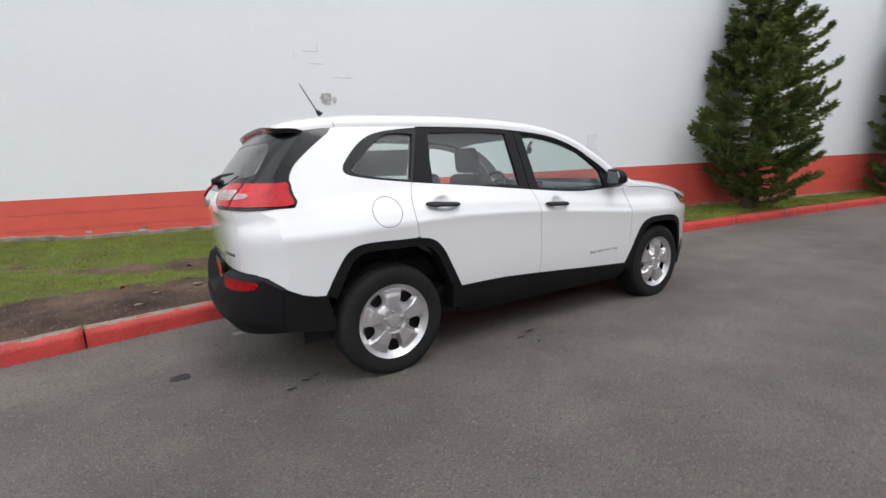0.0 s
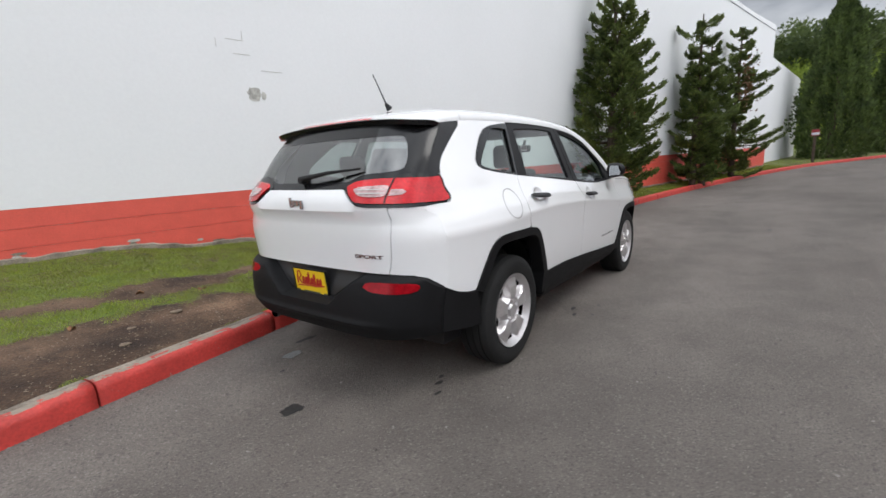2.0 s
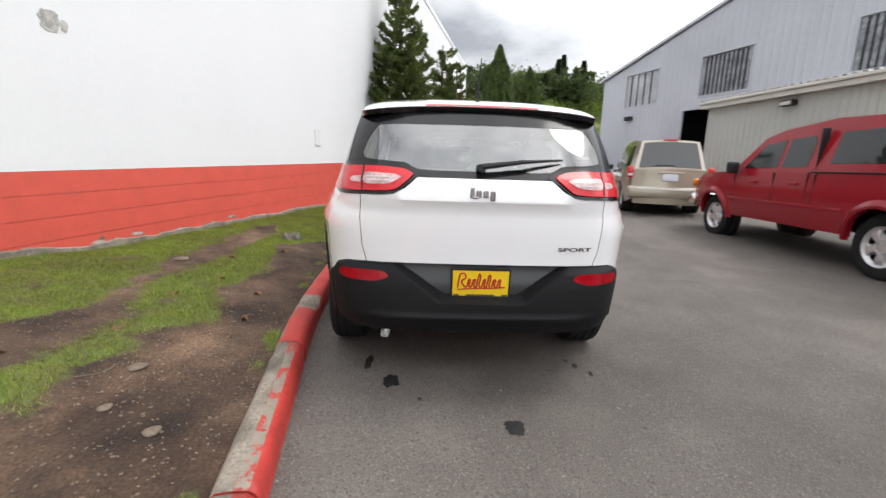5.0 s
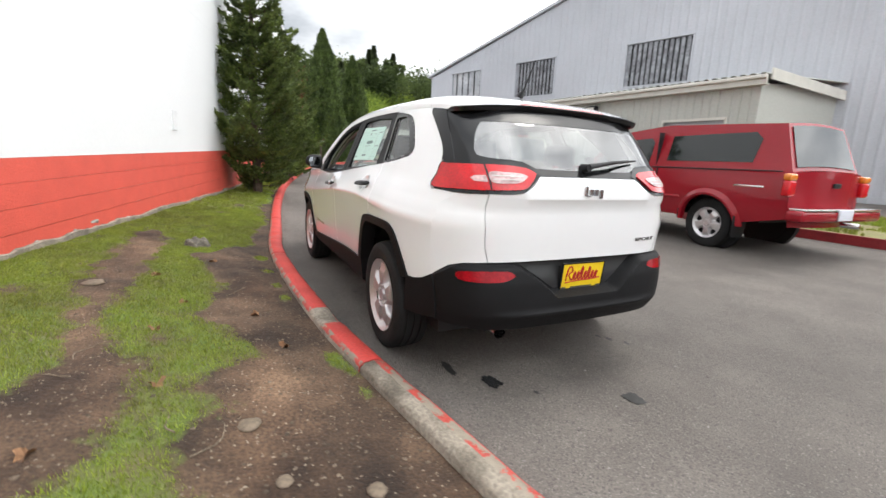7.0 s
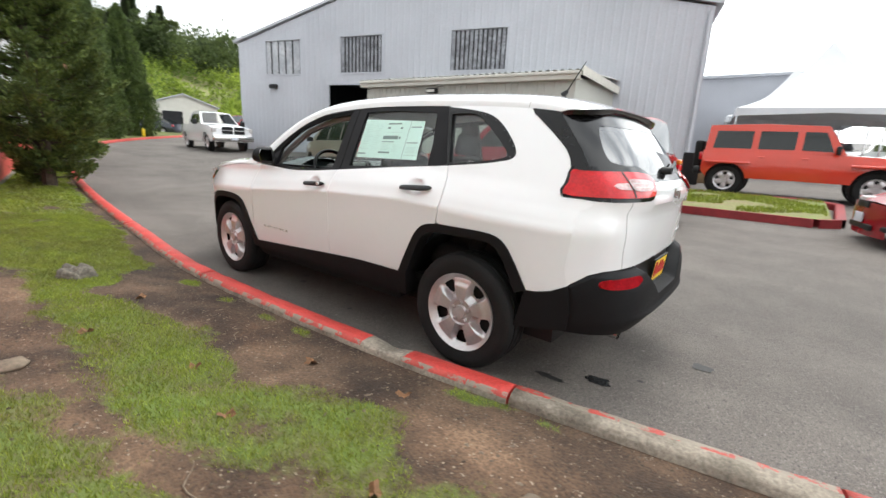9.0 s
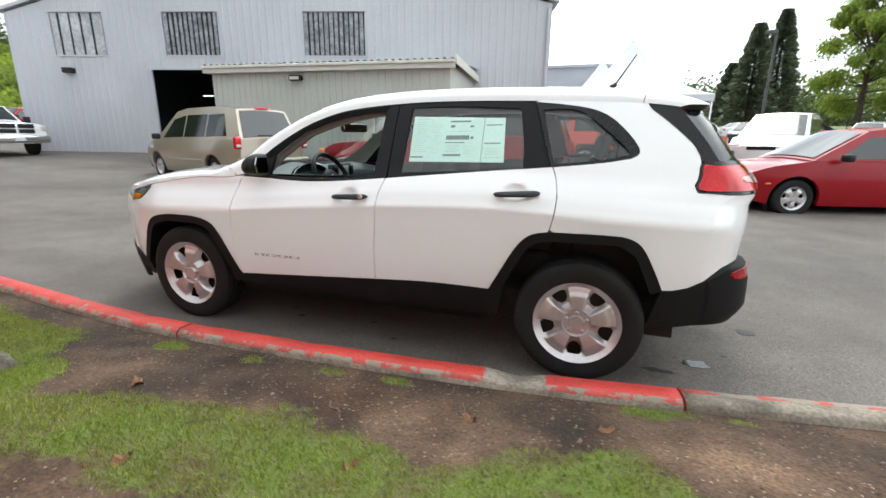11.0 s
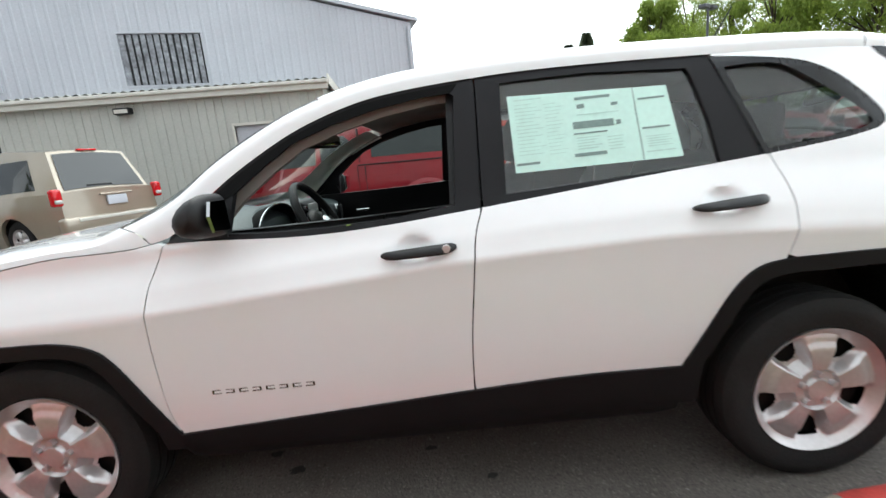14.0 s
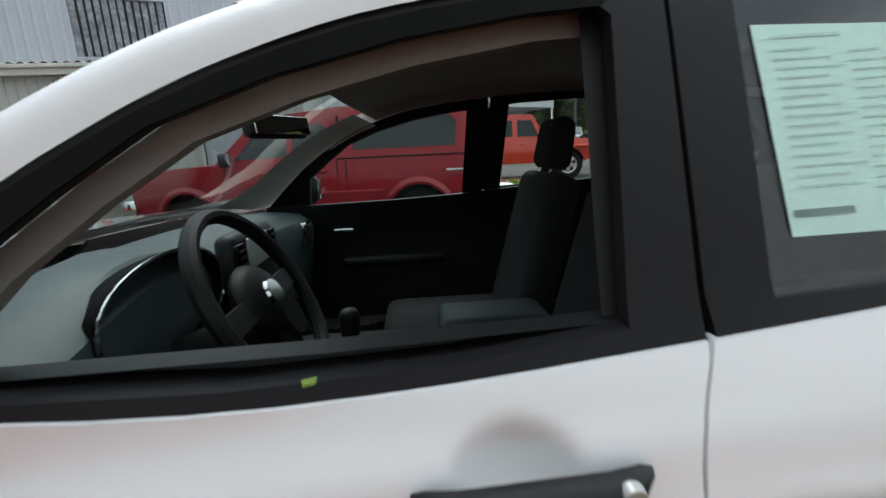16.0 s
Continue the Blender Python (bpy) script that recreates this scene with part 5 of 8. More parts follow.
    for i in range(15):
        u = i / 14
        end = math.sqrt(max(0.03, 1 - u ** 5))
        y = sg * (0.880 + 0.155 * u)
        sz = 0.066 * (1 - 0.12 * u ** 3) * end if i else 0.03
        cz = 1.142 + 0.010 * u
        ring = []
        for k in range(16):
            a = 2 * math.pi * k / 16
            c, s = math.cos(a), math.sin(a)
            f = max(0.0, c)
            x = 0.602 + (0.105 * (1 - 0.30 * u ** 2) * c * end if c > 0 else 0.030 * c * end)
            z = cz + sz * math.copysign(abs(s) ** (0.7 if c <= 0 else 1.0), s) - 0.022 * f
            ring.append(bm.verts.new((x + 0.02 * u, y, z)))
        rows.append(ring)
    for a, b in zip(rows, rows[1:]):
        for k in range(16):
            bm.faces.new((a[k], b[k], b[(k + 1) % 16], a[(k + 1) % 16]))
    bm.faces.new(rows[0])
    bm.faces.new(rows[-1][::-1])
    mirror = skin("wing_mirror", bm, BLACK, front_door, "black plastic wing mirror")
    skin("mirror_glass", panel([(0.905, 1.083), (1.000, 1.086), (1.014, 1.135), (0.998, 1.176), (0.91, 1.174)], lambda y, z: Vector((0.568, sg * y, z + 0.014)), step=0.05, rim=0.01, inward=(1, 0, 0)), WING_MIRROR, mirror, "mirror glass")
    skin("mirror_foot", panel([(0.60, 1.066), (0.80, 1.062), (0.71, 1.115), (0.62, 1.13)], lifted(0.004), step=0.05, rim=0.03, inward=into), BLACK, mirror)
    # tail lamp
    def tail_on(d):
        return lambda y, z: Vector((tail_x(y, z) - d, sg * y, z)) if y < tail_corner(z)[1] + 0.001 else on(tail_corner(z)[0] + (y - tail_corner(z)[1]), z, d)

    def lamp_line(grow):
        c = lambda z: tail_corner(z)[1]
        g = grow
        return smooth_line([(0.345 - 2 * g, 1.165), (0.40 - g, 1.197 + g), (0.55, 1.208 + g), (c(1.2) + 0.03, 1.205 + g), (c(1.2) + 0.082 + g, 1.20), (c(1.15) + 0.128 + g, 1.15), (c(1.08) + 0.168 + g, 1.085), (c(1.08) + 0.03, 1.072 - g), (0.60, 1.075 - g), (0.46, 1.082 - g), (0.405 - g, 1.115), (0.345 - 2 * g, 1.165)], 3)[:-1]
    lamp = skin("tail_lamp", panel(lamp_line(0.014), tail_on(0.004), step=0.03, rim=0.03, inward=(0.7, -0.5 * sg, 0)), GLOSS, suv, "red and clear tail lamp")
    skin("red_lens", panel(lamp_line(-0.006), tail_on(0.014), step=0.03, rim=0.012, inward=(0.8, -0.4 * sg, 0)), LENS_RED, lamp, "red lens")
    skin("clear_lens", panel(smooth_line([(0.415, 1.152), (0.445, 1.163), (0.52, 1.167), (0.598, 1.166), (0.600, 1.118), (0.52, 1.115), (0.470, 1.120), (0.435, 1.138), (0.415, 1.152)], 3)[:-1], tail_on(0.018), step=0.02, rim=0.006, inward=(1, 0, 0)), LENS_TAIL, lamp, "clear inner lens")
    skin("clear_lens", panel([(0.620, 1.150), (0.665, 1.147), (0.682, 1.134), (0.67, 1.121), (0.620, 1.118)], tail_on(0.018), step=0.02, rim=0.006, inward=(1, 0, 0)), LENS_TAIL, lamp, "clear inner lens")
    for zz in (1.130, 1.148):
        skin("lens_rib", panel([(0.445, zz), (0.596, zz), (0.596, zz + 0.005), (0.445, zz + 0.005)], tail_on(0.0205), step=0.03), LENS_CLEAR, lamp)
    skin("lamp_divider", panel([(0.606, 1.085), (0.614, 1.085), (0.614, 1.202), (0.606, 1.202)], tail_on(0.0165), step=0.03), GLOSS, lamp)
    # headlamp
    o = [(1.66, 0.955), (1.72, 0.952), (1.93, 0.915), (1.93, 0.84), (1.79, 0.862), (1.74, 0.885)]
    head = skin("headlamp", panel(o, lifted(0.001), step=0.04, rim=0.02, inward=into), HEAD_LENS, suv, "clear headlamp with amber strip")
    skin("amber_strip", panel([(1.80, 0.866), (1.925, 0.845), (1.925, 0.893), (1.74, 0.902)], lifted(0.006), step=0.04, rim=0.005, inward=into), LENS_AMBER, head, "amber side marker")
    # rear corner: white, beside the tailgate
    c = lambda z: tail_corner(z)[1]
    o = [(0.618, 1.066), (0.626, 0.95), (0.615, 0.80), (0.592, 0.718), (0.70, 0.712), (0.755, 0.692), (0.80, 0.64)] + [(c(z), z) for z in np.linspace(0.63, 1.066, 24)]
    skin("rear_corner", panel(o, tail_on(0.0), step=0.04), WHITE_PAINT, suv)
    # bumper side, reflector
    o = tail_edge(0.63, 0.385, 10) + [(-1.83, 0.37), (-1.69, 0.36), (-1.715, 0.45), (-1.745, 0.572), (-1.80, 0.573), (-1.87, 0.589)]
    skin("bumper_side", panel(o, lifted(0.010), step=0.04, rim=0.05, inward=into), CLAD, suv)
    o = smooth_line([(0.47, 0.655), (0.51, 0.682), (0.70, 0.678), (0.74, 0.658), (0.71, 0.630), (0.54, 0.632), (0.47, 0.655)], 3)[:-1]
    skin("rear_reflector", panel(o, tail_on(0.046), step=0.03, rim=0.02, inward=(1, 0, 0)), LENS_DARK, suv, "red bumper reflector")

# right flank: round fuel flap
o = [(-1.37 + 0.092 * math.cos(a), 1.015 + 0.088 * math.sin(a)) for a in np.linspace(0, 2 * math.pi, 40, endpoint=False)]
ring = [(-1.37 + 0.089 * math.cos(a), 1.015 + 0.085 * math.sin(a)) for a in np.linspace(0, 2 * math.pi, 40, endpoint=False)]
skin("fuel_flap_gap", ring_panel(o, ring, lambda x, z: Vector((x, -flank_y(x, z) - 0.001, z)), n=10, across=1), TRIM_GREY, suv)

# roof, pillars, bonnet
HEADER = lambda s: 0.37 - 0.13 * s * s
COWL = lambda s: 1.09 - 0.24 * abs(s) ** 2.4
SIDE_S = 0.80


def grid_top(x0, x1, nx, s0, s1, ns, lift=0.0):
    """Top surface between two lines x0(s), x1(s)."""
    bm = bmesh.new()
    rows = []
    for i in range(nx):
        u = i / (nx - 1)
        rows.append([bm.verts.new(top_point(x0(s) + (x1(s) - x0(s)) * u, s, lift)) for s in np.linspace(s0, s1, ns)])
    for a, b in zip(rows, rows[1:]):
        for i in range(ns - 1):
            bm.faces.new((a[i], b[i], b[i + 1], a[i + 1]))
    return bm


LIP = lambda s: -1.915 + 0.17 * abs(s) ** 6
SEAM = lambda s: -1.58 - 0.03 * (1 - s * s)
skin("roof", grid_top(lambda s: SEAM(s) + 0.004, HEADER, 40, -1, 1, 41), WHITE_PAINT, suv)
spoiler = skin("spoiler", grid_top(LIP, SEAM, 12, -1, 1, 41), WHITE_PAINT, suv, "white rear roof spoiler with black underside")
# black spoiler underside between the lip and the rear glass
bm = bmesh.new()
rows = []
for k in range(41):
    s = -1 + k / 20
    p = top_point(LIP(s), s) + Vector((0, 0, -0.004))
    zb = 1.42
    y = s * 0.655
    q = Vector((tail_x(y, zb) + 0.02, y, zb))
    low = p + Vector((0.012, 0, -0.022))
    m1 = low.lerp(q, 0.5) + Vector((0.05, 0, 0.02))
    rows.append([bm.verts.new(v) for v in (p, low, m1, q)])
for a, b in zip(rows, rows[1:]):
    for i in range(3):
        bm.faces.new((a[i], b[i], b[i + 1], a[i + 1]))
skin("spoiler_underside", bm, GLOSS, spoiler, "black spoiler underside")
bm = bmesh.new()
rows = [[bm.verts.new(top_point(LIP(s) + dx, s, dz)) for dx, dz in ((0.002, 0.0015), (0.012, 0.004), (0.03, 0.003))] for s in np.linspace(-0.26, 0.26, 14)]
for a, b in zip(rows, rows[1:]):
    for i in range(2):
        bm.faces.new((a[i], b[i], b[i + 1], a[i + 1]))
skin("brake_light", bm, LENS_RED, spoiler, "red high-level brake light")
for sg in (1, -1):
    bm = grid_top(HEADER, COWL, 24, sg * SIDE_S, sg * 1.0, 6)
    skin("a_pillar", bm, WHITE_PAINT, suv)
    skin("pillar_trim", grid_top(HEADER, COWL, 16, sg * (0.60 if sg > 0 else 0.54), sg * (0.86 if sg > 0 else 0.93), 10, -0.045), PILLAR_TRIM, suv, "light grey inner pillar trim")
wind = skin("windscreen", grid_top(HEADER, COWL, 20, -SIDE_S, SIDE_S, 25, -0.004), GLASS_CLEAR, suv, "clear windscreen")
wind.visible_shadow = False
skin("bonnet", grid_top(lambda s: COWL(s) + 0.004, lambda s: 2.355 - 0.42 * abs(s) ** 3, 26, -1, 1, 33), WHITE_PAINT, suv)
skin("headliner", grid_top(lambda s: -1.60, lambda s: HEADER(s) - 0.01, 24, -0.90, 0.90, 25, -0.03), HEADLINER, suv, "taupe cloth headliner")
bm = bmesh.new()
rows = [[bm.verts.new(top_point(-1.55, s, -0.032)), bm.verts.new(Vector((tail_x(s * 0.66, 1.43) + 0.03, s * 0.66, 1.43)))] for s in np.linspace(-0.9, 0.9, 19)]
for a, b in zip(rows, rows[1:]):
    bm.faces.new((a[0], b[0], b[1], a[1]))
skin("headliner_end", bm, HEADLINER, suv, "taupe trim above the rear window")
# front bumper
FRONT = [(0.2, 2.24), (0.3, 2.33), (0.42, 2.38), (0.6, 2.40), (0.75, 2.40), (0.85, 2.375), (0.93, 2.33)]
front_at = lambda y, z: Vector((lerp_table(FRONT, z) - (lerp_table(FRONT, z) - 1.93) * (abs(y) / 0.80) ** 4.2, y * flank_y(1.93, z) / 0.80, z))
skin("front_bumper", panel([(-0.8, 0.40), (0.8, 0.40), (0.8, 0.84), (0.7, 0.90), (0.3, 0.86), (-0.3, 0.86), (-0.7, 0.90), (-0.8, 0.84)], front_at, step=0.08), WHITE_PAINT, suv)
for sg in (1, -1):
    skin("bumper_corner", panel([(1.93, 0.40), (1.855, 0.402), (1.79, 0.36), (1.765, 0.27), (1.93, 0.235)], lambda x, z: Vector((x, sg * (flank_y(x, z) + 0.010 - 0.5 * max(0.0, 0.33 - z)), z)), step=0.03, rim=0.06, inward=(0, -sg, 0)), CLAD, suv, "dark plastic bumper corner")
skin("front_valance", panel([(-0.8, 0.23), (0.8, 0.23), (0.8, 0.41), (0.6, 0.46), (-0.6, 0.46), (-0.8, 0.41)], lambda y, z: front_at(y, z) + Vector((0.008, math.copysign(0.006, y), 0)), step=0.04, rim=0.05, inward=(-1, 0, 0)), CLAD, suv)
# tailgate
back = lambda d: (lambda y, z: Vector((tail_x(y, z) - d, y, z)))
o = [(-0.588, 0.718), (-0.611, 0.80), (-0.622, 0.95), (-0.614, 1.06), (-0.45, 1.068), (-0.39, 1.10), (-0.335, 1.150), (0.335, 1.150), (0.39, 1.10), (0.45, 1.068), (0.614, 1.06), (0.622, 0.95), (0.611, 0.80), (0.588, 0.718)]
tailgate = skin("tailgate", panel(o, back(0.0), step=0.04, rim=0.02, inward=(1, 0, 0)), WHITE_PAINT, suv)
cz = lambda z: tail_corner(z)[1]
out_l = [(0.345, 1.158), (0.40, 1.205), (0.56, 1.215), (cz(1.215), 1.215)] + [(cz(z) - 0.002, z) for z in np.linspace(1.24, 1.485, 8)]
outer = [(-y, z) for y, z in out_l[::-1]] + [(-0.3, 1.152), (0.3, 1.152)] + out_l
hole = smooth_line([(0.0, 1.425), (0.46, 1.42), (0.565, 1.40), (0.625, 1.27), (0.58, 1.235), (0.40, 1.222), (0.33, 1.190), (0.0, 1.186), (-0.33, 1.190), (-0.40, 1.222), (-0.58, 1.235), (-0.625, 1.27), (-0.565, 1.40), (-0.46, 1.42), (0.0, 1.425)], 3)[:-1]
top_mid = [(0.4, 1.487), (0.0, 1.49), (-0.4, 1.487)]
ring_o = outer + top_mid
skin("rear_glass_surround", ring_panel(ring_o, hole, back(-0.002)), GLOSS, tailgate, "gloss black edge of the rear window")
rear_pane = skin("rear_window", panel(hole, back(-0.004), step=0.06), GLASS_REAR, tailgate, "dark tinted rear window")
rear_pane.visible_shadow = False
# rear bumper
soft = lambda v, w: max(0.0, min(1.0, v / w)) ** 2 * (3 - 2 * max(0.0, min(1.0, v / w)))
top_l = [(0.30, 0.712), (0.58, 0.714), (0.70, 0.708), (0.755, 0.688), (0.80, 0.636), (cz(0.63), 0.626)] + [(cz(z), z) for z in (0.55, 0.48, 0.42, 0.375)]
o = [(-y, z) for y, z in top_l[::-1]] + top_l + [(0.6, 0.365), (0.3, 0.36), (-0.3, 0.36), (-0.6, 0.365)]
rec = lambda y, z: soft(lerp_table([(0.52, 0.21), (0.60, 0.30), (0.71, 0.46)], z) - abs(y), 0.04) * soft(z - 0.528, 0.03)


def bump(y, z):
    """How far the bumper stands out behind the tail line: a ledge, a sunk plate bay, a drawn-in lower edge."""
    ledge = 0.040 * max(0.0, min(1.0, (0.708 - z) / 0.022)) * (1 - 0.7 * min(1.0, abs(y) / cz(z)) ** 10)
    return 0.006 + ledge - (0.040 + ledge) * rec(y, z) - 0.9 * max(0.0, 0.45 - z) ** 1.3 + 0.014 * math.exp(-((z - 0.455) / 0.016) ** 2) * (1 - min(1.0, abs(y) / 0.6) ** 6)


rear_bumper = skin("rear_bumper", panel(o, lambda y, z: Vector((tail_x(y, z) - bump(y, z), y, z)), step=0.01, rim=0.04, inward=(1, 0, 0)), CLAD, suv, "dark grey textured rear bumper")
skin("plate_recess", panel([(-0.41, 0.704), (-0.305, 0.64), (-0.245, 0.598), (-0.19, 0.562), (0.19, 0.562), (0.245, 0.598), (0.305, 0.64), (0.41, 0.704)], lambda y, z: Vector((tail_x(y, z) - bump(y, z) - 0.003, y, z)), step=0.01), RECESS, rear_bumper, "satin grey plate recess")
for yy in (0.49, ):
    bm = cyl((-2.14, yy, 0.337), (-1.9, yy, 0.345), 0.036, n=20)
    bmesh.ops.delete(bm, geom=[f for f in bm.faces if len(f.verts) > 4 and f.calc_center_median().x < -2.1], context="FACES")
    skin("exhaust", bm, CHROME, suv, "short metal exhaust tip")
# plate, badges
plate = skin("dealer_plate", box((0, 0, 0), (0.008, 0.29, 0.155)), PLATE_YELLOW, rear_bumper, "yellow dealer plate with red script bars")
plate.matrix_basis = pose(-2.182, 0.0, 0.617, 0, -6, 0)
bm = bmesh.new()
# a flowing stroke of loops with a tall first one and a swoosh below
pen = [(0.118, -0.018), (0.108, 0.052), (0.085, 0.058), (0.078, 0.034), (0.100, 0.016), (0.074, -0.016)]
for k in range(7):
    y0 = 0.062 - 0.026 * k
    tall = (0.0, 0.0, 0.03, 0.0, 0.026, 0.0, 0.0)[k]
    pen += [(y0, 0.026 + tall), (y0 - 0.008, 0.022 + tall * 0.6), (y0 - 0.002, -0.008), (y0 - 0.014, -0.012)]
pen = smooth_line([(0, a, b) for a, b in pen], 4)
for p, q in zip(pen, pen[1:]):
    add_cyl(bm, (-0.0055, p[1], p[2]), (-0.0055, q[1], q[2]), 0.0042, n=6)
sw_ = smooth_line([(0, 0.12, -0.030), (0, 0.03, -0.022), (0, -0.06, -0.020), (0, -0.125, -0.012)], 4)
for p, q in zip(sw_, sw_[1:]):
    add_cyl(bm, (-0.0055, p[1], p[2]), (-0.0055, q[1], q[2]), 0.0035, n=6)
skin("plate_script", bm, INK_RED, plate, "red script bars")
bm = bmesh.new()
for yy, ww in ((0.125, 0.03), (0.0, 0.15), (-0.125, 0.03)):
    add_box(bm, (-0.005, yy, -0.062), (0.004, ww, 0.014))
skin("plate_footer", bm, INK_DARK, plate)
bm = bmesh.new()
for c_, s_ in (((-0.001, 0, 0.079), (0.012, 0.302, 0.007)), ((-0.001, 0, -0.079), (0.012, 0.302, 0.007)), ((-0.001, 0.148, 0), (0.012, 0.007, 0.16)), ((-0.001, -0.148, 0), (0.012, 0.007, 0.16))):
    add_box(bm, c_, s_)
skin("plate_frame", bm, BLACK, plate, "thin black plate frame")
bm = bmesh.new()
for y, w, z, h in ((0.066, 0.022, 1.085, 0.052), (0.034, 0.028, 1.080, 0.036), (0.0, 0.028, 1.080, 0.036), (-0.035, 0.026, 1.072, 0.05), (0.05, 0.03, 1.062, 0.012)):
    add_box(bm, (tail_x(y, z) - 0.006, y, z), (0.008, w, h))
part("badge", bm, BADGE, tailgate, "plain chrome badge", bevel=0.004)
cu = bpy.data.curves.new("trim_letters", "FONT")
cu.body, cu.size, cu.extrude, cu.offset = "SPORT", 0.026, 0.0025, 0.0008
txt = new("trim_letters", cu)
dg = bpy.context.evaluated_depsgraph_get()
me = bpy.data.meshes.new_from_object(txt.evaluated_get(dg))
bpy.data.objects.remove(txt)
for v in me.vertices:
    y, z = -0.39 - v.co.x * 2.3, 0.797 + v.co.y
    v.co = Vector((tail_x(y, z) - 0.002 - v.co.z, y, z))
me.materials.clear()
me.materials.append(BADGE)
ob = new("trim_letters", me)
ob.parent, ob["label"] = tailgate, "chrome letters reading SPORT"
for sg in (1, -1):
    bm = bmesh.new()
    for i in range(8):
        x = 0.715 - 0.045 * i if sg > 0 else 0.40 + 0.045 * i
        z = 0.548
        p = Vector((x, sg * (flank_y(x, z) + 0.001), z))
        add_box(bm, p, (0.030, 0.003, 0.0028))
        add_box(bm, p + Vector((0.012 * (-1) ** i, 0, 0.006)), (0.006, 0.003, 0.012))
        add_box(bm, p + Vector((0, 0, 0.0115)), (0.028, 0.003, 0.0028))
    part("door_badge", bm, BADGE, suv, "row of small plain chrome bars")
# wiper, antenna
bm = bmesh.new()
pv = Vector((tail_x(0.02, 1.20) - 0.02, 0.02, 1.20))
add_cyl(bm, pv + Vector((0.03, 0, 0)), pv + Vector((-0.025, 0, 0.005)), 0.026, 0.02, 14)
tip = Vector((tail_x(-0.40, 1.255) - 0.018, -0.40, 1.255))
add_cyl(bm, pv + Vector((-0.015, 0, 0.01)), pv.lerp(tip, 0.5) + Vector((-0.02, 0, 0.012)), 0.016, 0.010, 8)
add_cyl(bm, pv.lerp(tip, 0.5) + Vector((-0.02, 0, 0.012)), tip, 0.010, 0.005, 8)
skin("rear_wiper", bm, BLACK, tailgate, "black rear wiper")
bm = bmesh.new()
add_cyl(bm, (-1.44, -0.02, 1.645), (-1.47, -0.02, 1.672), 0.022, 0.010, 12)
add_cyl(bm, (-1.465, -0.02, 1.668), (-1.575, -0.02, 1.845), 0.005, 0.003, 8)
skin("antenna", bm, BLACK, suv, "short black roof antenna")
# underbody and wheel wells
skin("underbody", box((0.02, 0, 0.33), (3.75, 1.42, 0.14)), BLACK, suv)
for cx in (1.35, -1.35):
    for sg in (1, -1):
        bm = bmesh.new()
        rows = []
        for k in range(15):
            a = math.pi * (0.03 + 0.94 * k / 14)
            rows.append([bm.verts.new((cx + 0.02 + 0.475 * math.cos(a), sg * y, 0.34 + 0.475 * math.sin(a))) for y in (0.55, 0.79)])
        for a, b in zip(rows, rows[1:]):
            bm.faces.new((a[0], b[0], b[1], a[1]))
        bm.faces.new([r[0] for r in rows])
        skin("wheel_liner", bm, BLACK, suv)
